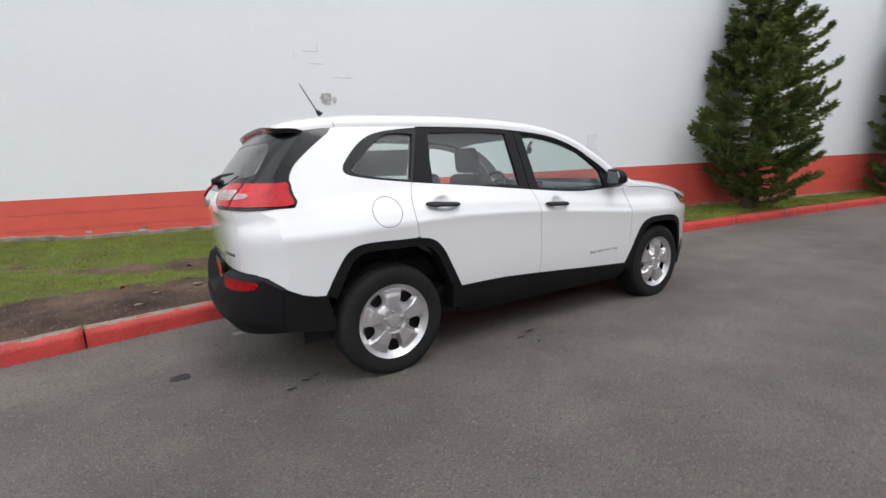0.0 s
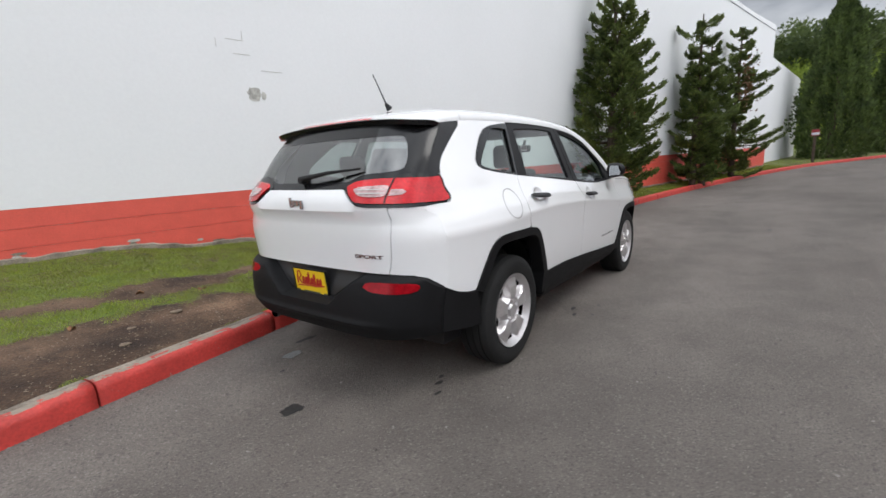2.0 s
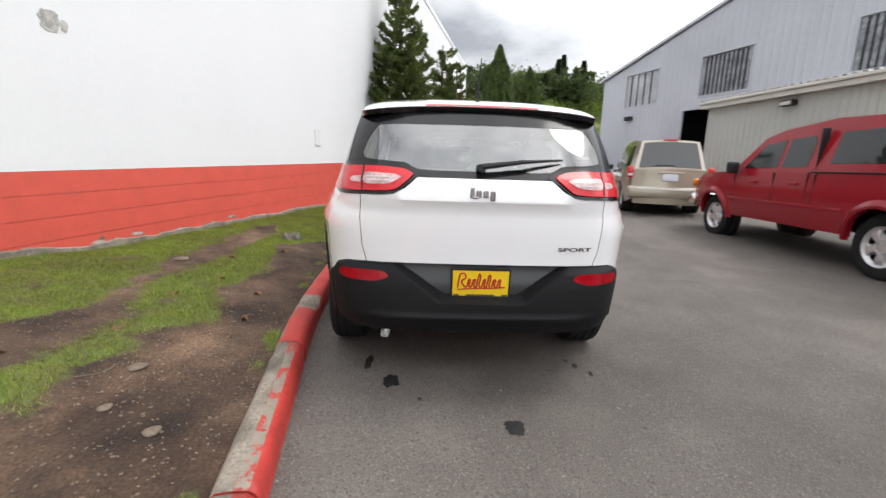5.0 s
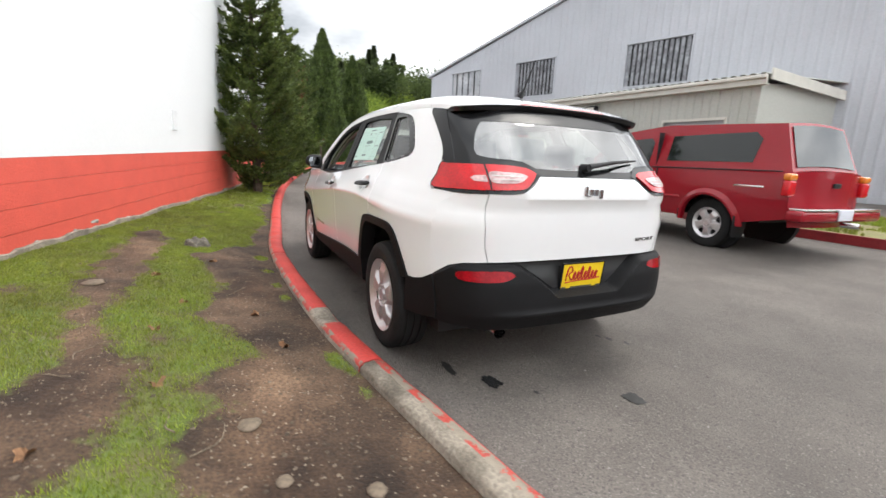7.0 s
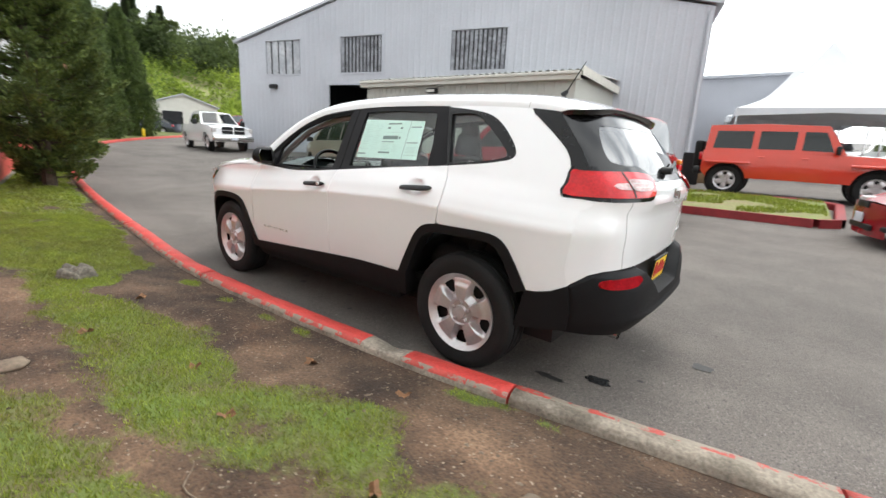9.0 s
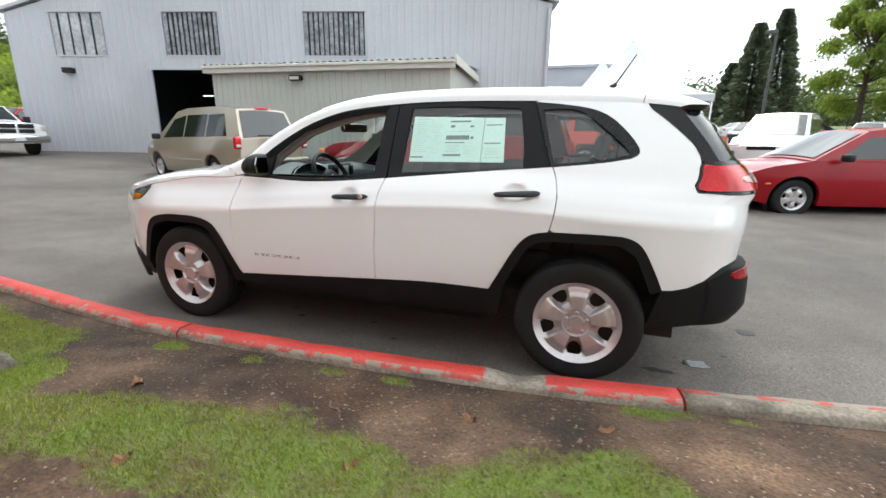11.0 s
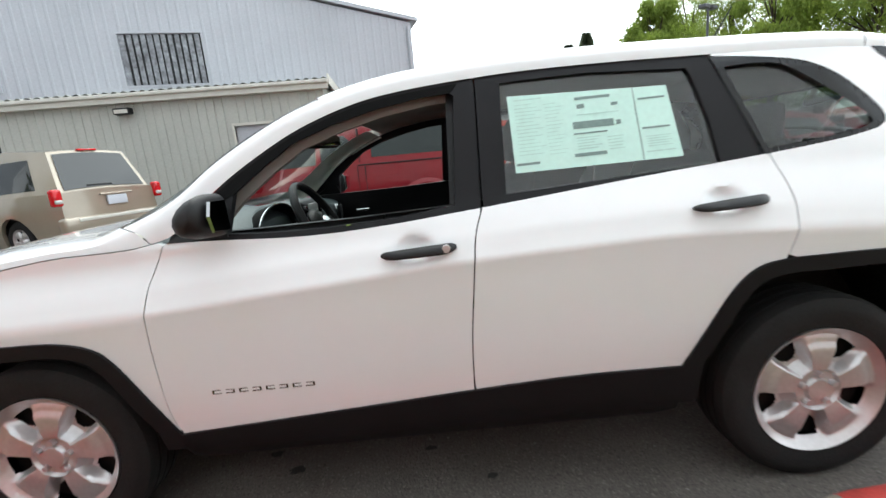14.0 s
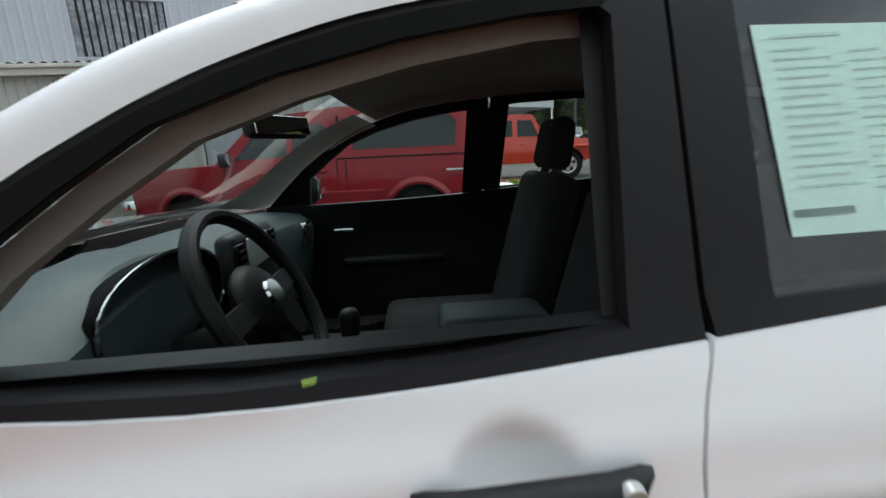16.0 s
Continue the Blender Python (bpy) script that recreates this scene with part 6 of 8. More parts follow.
# wheels
def wheel(parent, x, y, sg, r=0.345, rim=0.232, turn=0.0, width=0.215, spokes=5, mat=None, fine=False):
    hub = new("wheel")
    hub.matrix_basis = pose(x, y, r, 0, 0, 0 if sg > 0 else 180)
    hub.parent = parent
    prof = [(rim - 0.012, -0.02), (rim + 0.004, 0.0), (rim + 0.02, 0.004), (r - 0.055, 0.010), (r - 0.03, 0.006), (r - 0.010, -0.008), (r - 0.002, -0.028)]
    for g in (0.052, 0.098, 0.145):
        prof += [(r, -g + 0.008), (r - 0.009, -g + 0.006), (r - 0.009, -g - 0.002), (r, -g - 0.004)]
    prof += [(r - 0.006, -width + 0.02), (r - 0.05, -width - 0.004), (rim, -width)]
    bm = bmesh.new()
    rows = [[bm.verts.new((p * math.cos(a), d, p * math.sin(a))) for p, d in prof] for a in np.linspace(0, 2 * math.pi, 56, endpoint=False)]
    for i in range(56):
        a, b = rows[i], rows[(i + 1) % 56]
        for k in range(len(prof) - 1):
            bm.faces.new((a[k], b[k], b[k + 1], a[k + 1]))
    t = skin("tyre", bm, TYRE, hub, "black rubber tyre")
    rs = [0.16, 0.19, 0.30, 0.335, 0.35, 0.40, 0.48, 0.54, 0.58, 0.62, 0.66, 0.71, 0.76, 0.80, 0.84, 0.88, 0.92, 0.96, 1.0, 0.985]
    n = 40 * spokes if fine else 20 * spokes
    per = n // spokes
    ease = lambda v: max(0.0, min(1.0, v)) ** 2 * (3 - 2 * max(0.0, min(1.0, v)))
    bm = bmesh.new()
    rows = []
    for i in range(n):
        a = 2 * math.pi * i / n + turn
        ph = abs(((i / per + 0.5) % 1.0) - 0.5)          # 0 in the valley between two spokes, 0.5 on a spoke
        ring = []
        for q in rs:
            lip = lerp_table([(0.84, -0.020), (0.90, -0.018), (0.95, -0.006), (0.985, 0.004), (1.0, 0.004)], q)
            hub_z = -0.004 if q < 0.17 else (-0.018 if q < 0.31 else -0.006)
            crest = ease((ph - 0.15 - 0.03 * q) / 0.10)
            mid = -0.048 + 0.014 * ease((q - 0.72) / 0.16) + crest * (0.046 - 0.024 * ease((q - 0.66) / 0.2))
            k1, k2 = ease((q - 0.34) / 0.10), ease((q - 0.82) / 0.08)
            z = (hub_z * (1 - k1) + mid * k1) * (1 - k2) + lip * k2
            ring.append(bm.verts.new((q * rim * math.cos(a), z if q != 0.985 else -0.012, q * rim * math.sin(a))))
        rows.append(ring)
    for i in range(n):
        a, b = rows[i], rows[(i + 1) % n]
        ph = abs((((i + 0.5) / per + 0.5) % 1.0) - 0.5)
        for k in range(len(rs) - 1):
            wide = {0.54: 0.10, 0.58: 0.145, 0.62: 0.168, 0.66: 0.180, 0.71: 0.185, 0.76: 0.180, 0.80: 0.150}.get(rs[k], 0)
            if ph < wide:
                continue
            bm.faces.new((a[k], b[k], b[k + 1], a[k + 1]))
    bm.faces.new([r_[0] for r_ in rows])
    rimob = skin("rim", bm, mat or ALLOY, hub, "silver five-spoke wheel rim")
    skin("brake_disc", cyl((0, -0.11, 0), (0, -0.075, 0), rim * 0.92, n=32), BLACK, hub)
    for i in range(5):
        a = turn + math.pi / 5 + 2 * math.pi * i / 5
        p = Vector((0.057 * math.cos(a), -0.020, 0.057 * math.sin(a))) * (rim / 0.232)
        skin("lug_nut", cyl(p, p + Vector((0, 0.020, 0)), 0.0125, 0.010, 8), ALLOY, rimob)
    return hub


for x in (1.35, -1.35):
    for sg in (1, -1):
        wheel(suv, x, sg * 0.888, sg, turn=-math.pi / 2 + (0.12 if x > 0 else 0), fine=True)

# window label on the left rear window
sticker = thing("window_label", pose(0, 0, 0), "mint price label with printed bars inside the window", "label")
lab = lambda d: (lambda x, z: Vector((x, flank_y(x, z) - d, z)))
skin("label_sheet", panel([(-0.345, 1.437), (-0.885, 1.428), (-0.90, 1.19), (-0.346, 1.182)], lab(0.013), step=0.06), PAPER, sticker)
bars = []
for i in range(15):
    bars.append((-0.365, -0.365 - 0.06 - 0.04 * ((i * 7) % 5) / 5, 1.402 - 0.0118 * i, 0.0024))
    bars.append((-0.465, -0.465 - 0.04 - 0.03 * ((i * 3) % 4) / 4, 1.398 - 0.0118 * i, 0.0020))
for i in range(5):
    bars.append((-0.560, -0.640 + 0.012 * (i % 3), 1.276 - 0.009 * i, 0.0030))
    bars.append((-0.662, -0.715 + 0.008 * (i % 2), 1.272 - 0.010 * i, 0.0026))
    bars.append((-0.790, -0.872 + 0.010 * (i % 2), 1.262 - 0.008 * i, 0.0026))
for x0, x1, z, h in ((-0.571, -0.690, 1.404, 0.009), (-0.575, -0.600, 1.374, 0.014), (-0.690, -0.712, 1.376, 0.010), (-0.571, -0.712, 1.352, 0.003), (-0.554, -0.690, 1.308, 0.023), (-0.698, -0.714, 1.312, 0.014), (-0.552, -0.665, 1.289, 0.005), (-0.545, -0.652, 1.217, 0.011), (-0.782, -0.872, 1.386, 0.006), (-0.780, -0.872, 1.288, 0.006), (-0.352, -0.428, 1.204, 0.008), (-0.365, -0.46, 1.418, 0.004), (-0.782, -0.878, 1.212, 0.004)):
    bars.append((x0, x1, z, h))
for x0, x1, z, h in bars:
    skin("print_bar", panel([(x0, z), (x1, z + 0.002), (x1, z + 0.002 + h), (x0, z + h)], lab(0.0115), step=0.2), PAPER_INK if h > 0.0045 else PAPER_FINE, sticker)
skin("print_bar", panel([(-0.768, 1.19), (-0.771, 1.19), (-0.771, 1.43), (-0.768, 1.43)], lab(0.0115), step=0.2), PAPER_INK, sticker)


# ---- inside of the SUV ----
def rounded(c, s, r=0.03, taper=0.0, seg=3):
    """A soft block; taper narrows it towards its top."""
    bm = box((0, 0, 0), (1, 1, 1))
    bmesh.ops.scale(bm, vec=s, verts=bm.verts)
    for v in bm.verts:
        if v.co.z > 0:
            v.co.x *= 1 - taper
            v.co.y *= 1 - taper
    bmesh.ops.bevel(bm, geom=bm.edges[:] + bm.verts[:], offset=r, segments=seg, affect="EDGES", profile=0.5)
    bmesh.ops.translate(bm, vec=c, verts=bm.verts)
    return bm


def seat(name, x, y, w, label, recline=14):
    s = new(name)
    s.matrix_basis = pose(x, y, 0.48)
    s.parent = suv
    s["label"] = label
    skin("cushion", rounded((0.02, 0, 0.10), (0.52, w, 0.16), 0.05), CLOTH, s)
    b = skin("backrest", rounded((0, 0, 0.33), (0.13, w * 0.96, 0.62), 0.05, 0.08), CLOTH, s)
    b.matrix_basis = pose(-0.24, 0, 0.10, 0, -recline, 0)
    return s


for y, lb in ((0.37, "dark cloth driver seat"), (-0.37, "dark cloth passenger seat")):
    s = seat("front_seat", -0.02, y, 0.52, lb)
    h = skin("headrest", rounded((0, 0, 0), (0.09, 0.27, 0.19), 0.04, 0.1), CLOTH, s)
    h.matrix_basis = pose(-0.41, 0, 0.825, 0, -10, 0)
    bm = bmesh.new()
    for dy in (-0.06, 0.06):
        add_cyl(bm, (-0.36, dy, 0.68), (-0.41, dy, 0.80), 0.008, n=8)
    skin("headrest_posts", bm, CHROME, s)
s = seat("rear_bench", -0.95, 0, 1.24, "dark cloth rear bench", 20)
for dy in (-0.42, 0.42):
    h = skin("headrest", rounded((0, 0, 0), (0.08, 0.26, 0.15), 0.035, 0.1), CLOTH, s)
    h.matrix_basis = pose(-0.46, dy, 0.80, 0, -12, 0)
skin("floor_carpet", box((-0.45, 0, 0.43), (2.9, 1.5, 0.05)), CLOTH, suv)
skin("load_cover", rounded((-1.62, 0, 0.95), (0.55, 1.15, 0.03), 0.012), CLOTH, suv)
skin("firewall", box((1.05, 0, 0.72), (0.06, 1.55, 0.60)), BLACK, suv)
# dashboard: a soft hood over the width, with binnacle, vents, screen
bm = bmesh.new()
rows = []
for k in range(25):
    y = -0.78 + 1.56 * k / 24
    bul = 0.045 * math.exp(-((y - 0.40) / 0.20) ** 2)
    prof = [(1.02, 1.06), (0.90, 1.085), (0.78, 1.09 + bul), (0.68, 1.075 + bul), (0.63, 1.04 + bul * 0.7), (0.62, 1.0), (0.63, 0.93), (0.64, 0.85), (0.66, 0.72), (0.80, 0.60)]
    rows.append([bm.verts.new((x + 0.10 * (y / 0.78) ** 2 * -0.3, y, z - 0.03 * (y / 0.78) ** 4)) for x, z in prof])
for a, b in zip(rows, rows[1:]):
    for i in range(len(a) - 1):
        bm.faces.new((a[i], b[i], b[i + 1], a[i + 1]))
dash = skin("dashboard", bm, DASH, suv, "dark grey soft dashboard")
bm = bmesh.new()
rows = []
for k in range(25):
    a = 2 * math.pi * k / 24
    rows.append([bm.verts.new((x + 0.06, 0.40 + r * 0.215 * math.cos(a), 1.015 + r * 0.108 * math.copysign(abs(math.sin(a)) ** 0.8, math.sin(a)))) for x, r in ((0.572, 1.0), (0.545, 1.06), (0.545, 0.97), (0.60, 0.9), (0.60, 0.02))])
for a, b in zip(rows, rows[1:]):
    for i in range(4):
        bm.faces.new((a[i], b[i], b[i + 1], a[i + 1]))
bin_ = skin("instrument_binnacle", bm, RUBBER, dash, "black instrument binnacle")
bm = bmesh.new()
rows = []
for k in range(37):
    a = 2 * math.pi * k / 36
    c = Vector((0.602, 0.40 + 0.220 * math.cos(a), 1.015 + 0.110 * math.copysign(abs(math.sin(a)) ** 0.8, math.sin(a))))
    rows.append([bm.verts.new(c + Vector((0.005 * math.cos(b), 0.005 * math.sin(b) * math.cos(a), 0.005 * math.sin(b) * math.sin(a)))) for b in np.linspace(0, 6.283, 6, endpoint=False)])
for a, b in zip(rows, rows[1:]):
    for i in range(6):
        bm.faces.new((a[i], b[i], b[(i + 1) % 6], a[(i + 1) % 6]))
skin("binnacle_trim", bm, CHROME, bin_, "thin silver trim line")
GREY_FACE = material("pale_screen", (0.62, 0.66, 0.64), 0.2, var=0.05)
cst = skin("centre_panel", rounded((0.60, 0.0, 0.945), (0.06, 0.31, 0.33), 0.025), BLACK, dash, "black centre stack")
skin("screen", rounded((0.568, 0.0, 1.045), (0.008, 0.15, 0.088), 0.003), GREY_FACE, cst, "pale touch screen")
for dy in (-0.125, 0.125):
    vent = skin("air_vent", rounded((0.570, dy, 1.035), (0.012, 0.055, 0.10), 0.004), GLOSS, cst)
    for k in range(4):
        skin("vent_slat", box((0.564, dy, 1.005 + 0.02 * k), (0.01, 0.045, 0.006)), TRIM_GREY, vent)
ev = skin("side_vent", rounded((0.60, -0.66, 0.97), (0.03, 0.10, 0.11), 0.012), CHROME, dash, "silver-edged side vent")
skin("vent_core", rounded((0.583, -0.66, 0.97), (0.02, 0.075, 0.085), 0.006), BLACK, ev)
# steering wheel
sw = new("steering_wheel")
sw.matrix_basis = pose(0.415, 0.405, 1.022, 0, -62, 0)
sw.parent = suv
sw["label"] = "black steering wheel"
bm = bmesh.new()
rows = []
for k in range(40):
    a = 2 * math.pi * k / 40
    rows.append([bm.verts.new(((0.195 + 0.0155 * math.cos(b)) * math.cos(a), (0.195 + 0.0155 * math.cos(b)) * math.sin(a), 0.018 * math.sin(b))) for b in np.linspace(0, 6.283, 9, endpoint=False)])
for a, b in zip(rows, rows[1:] + rows[:1]):
    for i in range(9):
        bm.faces.new((a[i], b[i], b[(i + 1) % 9], a[(i + 1) % 9]))
skin("wheel_rim", bm, LEATHER, sw)
bm = bmesh.new()
bmesh.ops.create_uvsphere(bm, u_segments=20, v_segments=10, radius=1.0)
for v in bm.verts:
    v.co = Vector((v.co.x * 0.082, v.co.y * 0.090, v.co.z * 0.035 - 0.012))
hubp = skin("airbag_hub", bm, LEATHER, sw)
skin("hub_badge", cyl((0, 0, 0.018), (0, 0, 0.027), 0.033, 0.029, 20), CHROME, hubp, "round plain silver badge")
for a0 in (math.pi / 2, -math.pi / 2, math.pi):
    c, s_ = math.cos(a0), math.sin(a0)
    skin("spoke", box((0, 0, 0), (0.11, 0.045, 0.018), pose(0.125 * c, 0.125 * s_, -0.008, 0, 0, math.degrees(a0))), TRIM_GREY if a0 == math.pi else BLACK, sw)
skin("steering_column", cyl((0.37, 0.37, 0.97), (0.62, 0.37, 0.87), 0.045, 0.06, 14), BLACK, suv)
# mirror, sun visors, console, door cards
rv = skin("inner_mirror", rounded((0, 0, 0), (0.045, 0.245, 0.068), 0.02), BLACK, suv, "black inner mirror")
rv.matrix_basis = pose(0.485, -0.05, 1.39, 0, 8, -24)
skin("mirror_face", rounded((-0.025, 0, 0), (0.006, 0.225, 0.052), 0.002), MIRROR, rv)
skin("mirror_stem", cyl((0.01, 0, 0.01), (0.05, 0.02, 0.09), 0.014, n=10), BLACK, rv)
skin("overhead_console", rounded((0.24, 0, 1.555), (0.16, 0.16, 0.03), 0.01), HEADLINER, suv)
cons = skin("centre_console", rounded((0.1, 0, 0.60), (0.85, 0.22, 0.26), 0.04), BLACK, suv)
skin("armrest", rounded((-0.12, 0, 0.775), (0.34, 0.19, 0.075), 0.03), DASH, cons, "padded grey armrest")
skin("gear_lever", rounded((0.32, 0.02, 0.80), (0.06, 0.06, 0.10), 0.025), BLACK, cons)
for sg in (1, -1):
    fl = lambda d: (lambda x, z: Vector((x, sg * (flank_y(x, z) - d), z)))
    for nm, o in (("door_card", [(0.80, 1.075), (0.82, 0.50), (-0.13, 0.50), (-0.17, 0.9), (-0.20, 1.10), (0.2, 1.085)]), ("rear_door_card", [(-0.196, 1.105), (-0.166, 0.9), (-0.126, 0.52), (-0.84, 0.52), (-1.0, 0.80), (-1.14, 1.17), (-0.72, 1.14)])):
        card = skin(nm, panel(o, fl(0.075), step=0.1, rim=-0.04, inward=(0, -sg, 0)), BLACK, suv, "black inner door card")
        if nm == "door_card":
            skin("inner_handle", rounded((0.45, sg * 0.775, 0.955), (0.10, 0.02, 0.022), 0.008), CHROME, card, "chrome inner door handle")
            skin("door_armrest", rounded((0.22, sg * 0.78, 0.80), (0.50, 0.06, 0.05), 0.02), BLACK, card)
    # Headliner edge; down the left pillar its taupe stands for shade on light trim.
    if sg > 0:
        edge_run = [(0.70, 1.09), (0.60, 1.205), (0.50, 1.285), (0.39, 1.36), (0.25, 1.41), (0.1, 1.448), (-0.06, 1.474), (-0.17, 1.48)]
        skin("headliner_edge_shade", panel(edge_run + [(x - 0.022, z - 0.034) for x, z in edge_run[::-1]], fl(0.07), step=0.05, rim=0.03, inward=(0, -sg, 0)), HEADLINER, suv, "taupe headliner edge, drawn down the left pillar as its shade")
    skin("b_pillar_trim", panel([(-0.14, 1.47), (-0.30, 1.47), (-0.29, 1.12), (-0.12, 1.10)], fl(0.045), step=0.1), BLACK, suv)
    skin("c_pillar_trim", panel([(-0.98, 1.47), (-1.09, 1.47), (-1.17, 1.19), (-1.0, 1.16)], fl(0.04), step=0.1), CLOTH, suv)
    skin("d_pillar_trim", panel([(-1.42, 1.40), (-1.55, 1.28), (-1.56, 0.9), (-1.85, 0.9), (-1.78, 1.28), (-1.66, 1.45), (-1.3, 1.48)], fl(0.035), step=0.1), CLOTH, suv)
skin("window_slot", panel([(0.62, 1.058), (0.3, 1.050), (0.05, 1.062), (-0.12, 1.083), (-0.12, 1.095), (0.05, 1.074), (0.3, 1.062), (0.62, 1.070)], lambda x, z: Vector((x, flank_y(x, z) - 0.02, z)), step=0.1, rim=0.05, inward=(0, -1, 0)), BLACK, suv)
bit = part("fallen_leaf", box((0, 0, 0), (0.022, 0.012, 0.003)), LEAF_LIME)
bit.matrix_basis = pose(0.21, flank_y(0.21, 1.07) - 0.010, 1.069, 0, 0, 20)
tagged(bit, "tiny yellow-green leaf on the window sill", "leaf")


# ---- other vehicles ----
def vehicle(name, m, label, paint, d, category="car"):
    """A car from its side lines: deck, bottom, cabin, windows; wheels at the given places."""
    car = thing(name, m, label, category)
    hw, zb, x0, x1 = d["hw"], d["zb"], d["x0"], d["x1"]
    deck, wh, r = d["deck"], d["wheels"], d["r"]
    mid, half = (x0 + x1) / 2, (x1 - x0) / 2

    def flank(x, z):
        u = abs(x - mid) / half
        zc = d.get("zw", 0.75)
        return hw * (1 - d.get("nose", 0.16) * max(0, u - 0.55) ** 2 / 0.2025) * (1 - 0.10 * ((z - zc) / 0.5) ** 2)

    top = lambda x: lerp_table(deck, x)
    arch = d.get("arch", r + 0.06)
    under = []
    for wx in sorted(wh):
        under += [(wx - arch, zb)] + [(wx - arch * math.cos(a), r + arch * math.sin(a)) for a in np.linspace(0.1, math.pi - 0.1, 11)] + [(wx + arch, zb)]
    o = [(x0, zb + 0.12)] + under + [(x1, zb + 0.12)] + [(x, top(x)) for x in np.linspace(x1, x0, 30)]
    for sg in (1, -1):
        skin("body_side", panel(o, lambda x, z: Vector((x, sg * flank(x, z), z)), step=0.12, rim=0.06, inward=(0, -sg, 0)), paint, car)
    bm = bmesh.new()
    rows = [[bm.verts.new((x, s * flank(x, top(x)), top(x) + 0.03 * (1 - s * s))) for s in np.linspace(-1, 1, 9)] for x in np.linspace(x0, x1, 30)]
    for a, b in zip(rows, rows[1:]):
        for i in range(8):
            bm.faces.new((a[i], b[i], b[i + 1], a[i + 1]))
    skin("deck", bm, paint, car)
    for xe, sgn, nm in ((x0, -1, "tail_panel"), (x1, 1, "nose_panel")):
        bm = bmesh.new()
        rows = []
        for z in np.linspace(zb + 0.02, top(xe) + 0.0, 10):
            rows.append([bm.verts.new((xe + sgn * (0.10 * (1 - s * s) + d.get("chin", 0.05) * max(0.0, (0.62 - abs(z - 0.5)) - 0.3)), s * flank(xe, z), z + (0.03 * (1 - s * s) if z > top(xe) - 0.01 else 0))) for s in np.linspace(-1, 1, 13)])
        for a, b in zip(rows, rows[1:]):
            for i in range(12):
                bm.faces.new((a[i], b[i], b[i + 1], a[i + 1]))
        skin(nm, bm, paint, car)
    # cabin
    cab, belt, tum = d["cab"], d["belt"], d.get("tumble", 0.32)
    cy = lambda x, z: flank(x, belt) * 0.97 - tum * max(0.0, z - belt)
    for sg in (1, -1):
        skin("cabin_side", panel(cab, lambda x, z: Vector((x, sg * cy(x, z), z)), step=0.2), d.get("cabpaint", paint), car)
        for w in d["windows"]:
            skin("side_window", panel(w, lambda x, z: Vector((x, sg * (cy(x, z) + 0.006), z)), step=0.25, rim=0.01, inward=(0, -sg, 0)), CORE, car, "dark window")
    for i, (p, q) in enumerate(zip(cab, cab[1:])):
        bm = bmesh.new()
        rows = []
        for u in np.linspace(0, 1, 5):
            x, z = p[0] + (q[0] - p[0]) * u, p[1] + (q[1] - p[1]) * u
            rows.append([bm.verts.new((x, s * cy(x, z), z + 0.035 * (1 - s * s))) for s in np.linspace(-1, 1, 9)])
        for a, b in zip(rows, rows[1:]):
            for k in range(8):
                bm.faces.new((a[k], b[k], b[k + 1], a[k + 1]))
        skin("roof_section", bm, d.get("cabpaint", paint), car)
        if i in d["glass"]:
            bm = bmesh.new()
            nx, nz = -(q[1] - p[1]), q[0] - p[0]
            ln = math.hypot(nx, nz)
            up = 1 if nz > 0 else -1
            rows = []
            for u in np.linspace(0.08, 0.93, 5):
                x, z = p[0] + (q[0] - p[0]) * u + up * 0.014 * nx / ln, p[1] + (q[1] - p[1]) * u + up * 0.014 * nz / ln
                rows.append([bm.verts.new((x, 0.9 * s * cy(x, z), z + 0.035 * (1 - 0.81 * s * s))) for s in np.linspace(-1, 1, 9)])
            for a, b in zip(rows, rows[1:]):
                for k in range(8):
                    bm.faces.new((a[k], b[k], b[k + 1], a[k + 1]))
            skin("window_glass", bm, d.get("glassmat", CORE), car, "sky-reflecting window")
    for wx in wh:
        for sg in (1, -1):
            wheel(car, wx, sg * (flank(wx, r) - 0.01), sg, r=r, rim=d.get("rim", r * 0.62), turn=0.3, width=0.2, spokes=d.get("spokes", 5))
            if "flare" in d:
                bm = bmesh.new()
                fr = []
                for a in np.linspace(0.02, math.pi - 0.02, 25):
                    fr.append([bm.verts.new((wx + rr * math.cos(a), sg * (flank(wx + rr * math.cos(a), r + rr * math.sin(a)) + o_), r + rr * math.sin(a))) for rr, o_ in ((arch - 0.015, -0.02), (arch - 0.01, d["flare"]), (arch + 0.02, d["flare"] + 0.006), (arch + 0.07, 0.006), (arch + 0.085, -0.004))])
                for p_, q_ in zip(fr, fr[1:]):
                    for k in range(4):
                        bm.faces.new((p_[k], q_[k], q_[k + 1], p_[k + 1]))
                skin("wheel_flare", bm, paint, car)
            skin("wheel_well", cyl((wx, sg * (hw - 0.30), r + 0.02), (wx, sg * (hw - 0.22), r + 0.02), arch + 0.02, n=24), BLACK, car)
    skin("chassis", box((mid, 0, zb + 0.10), ((x1 - x0) * 0.86, hw * 1.5, 0.14)), BLACK, car)
    # lamps, bumpers, plate as plain fittings: (name, centre, size, material)
    for nm, c, s, mt in d["fit"]:
        part(nm, rounded(c, s, min(s) * 0.3), mt, car, smooth=True)
    return car


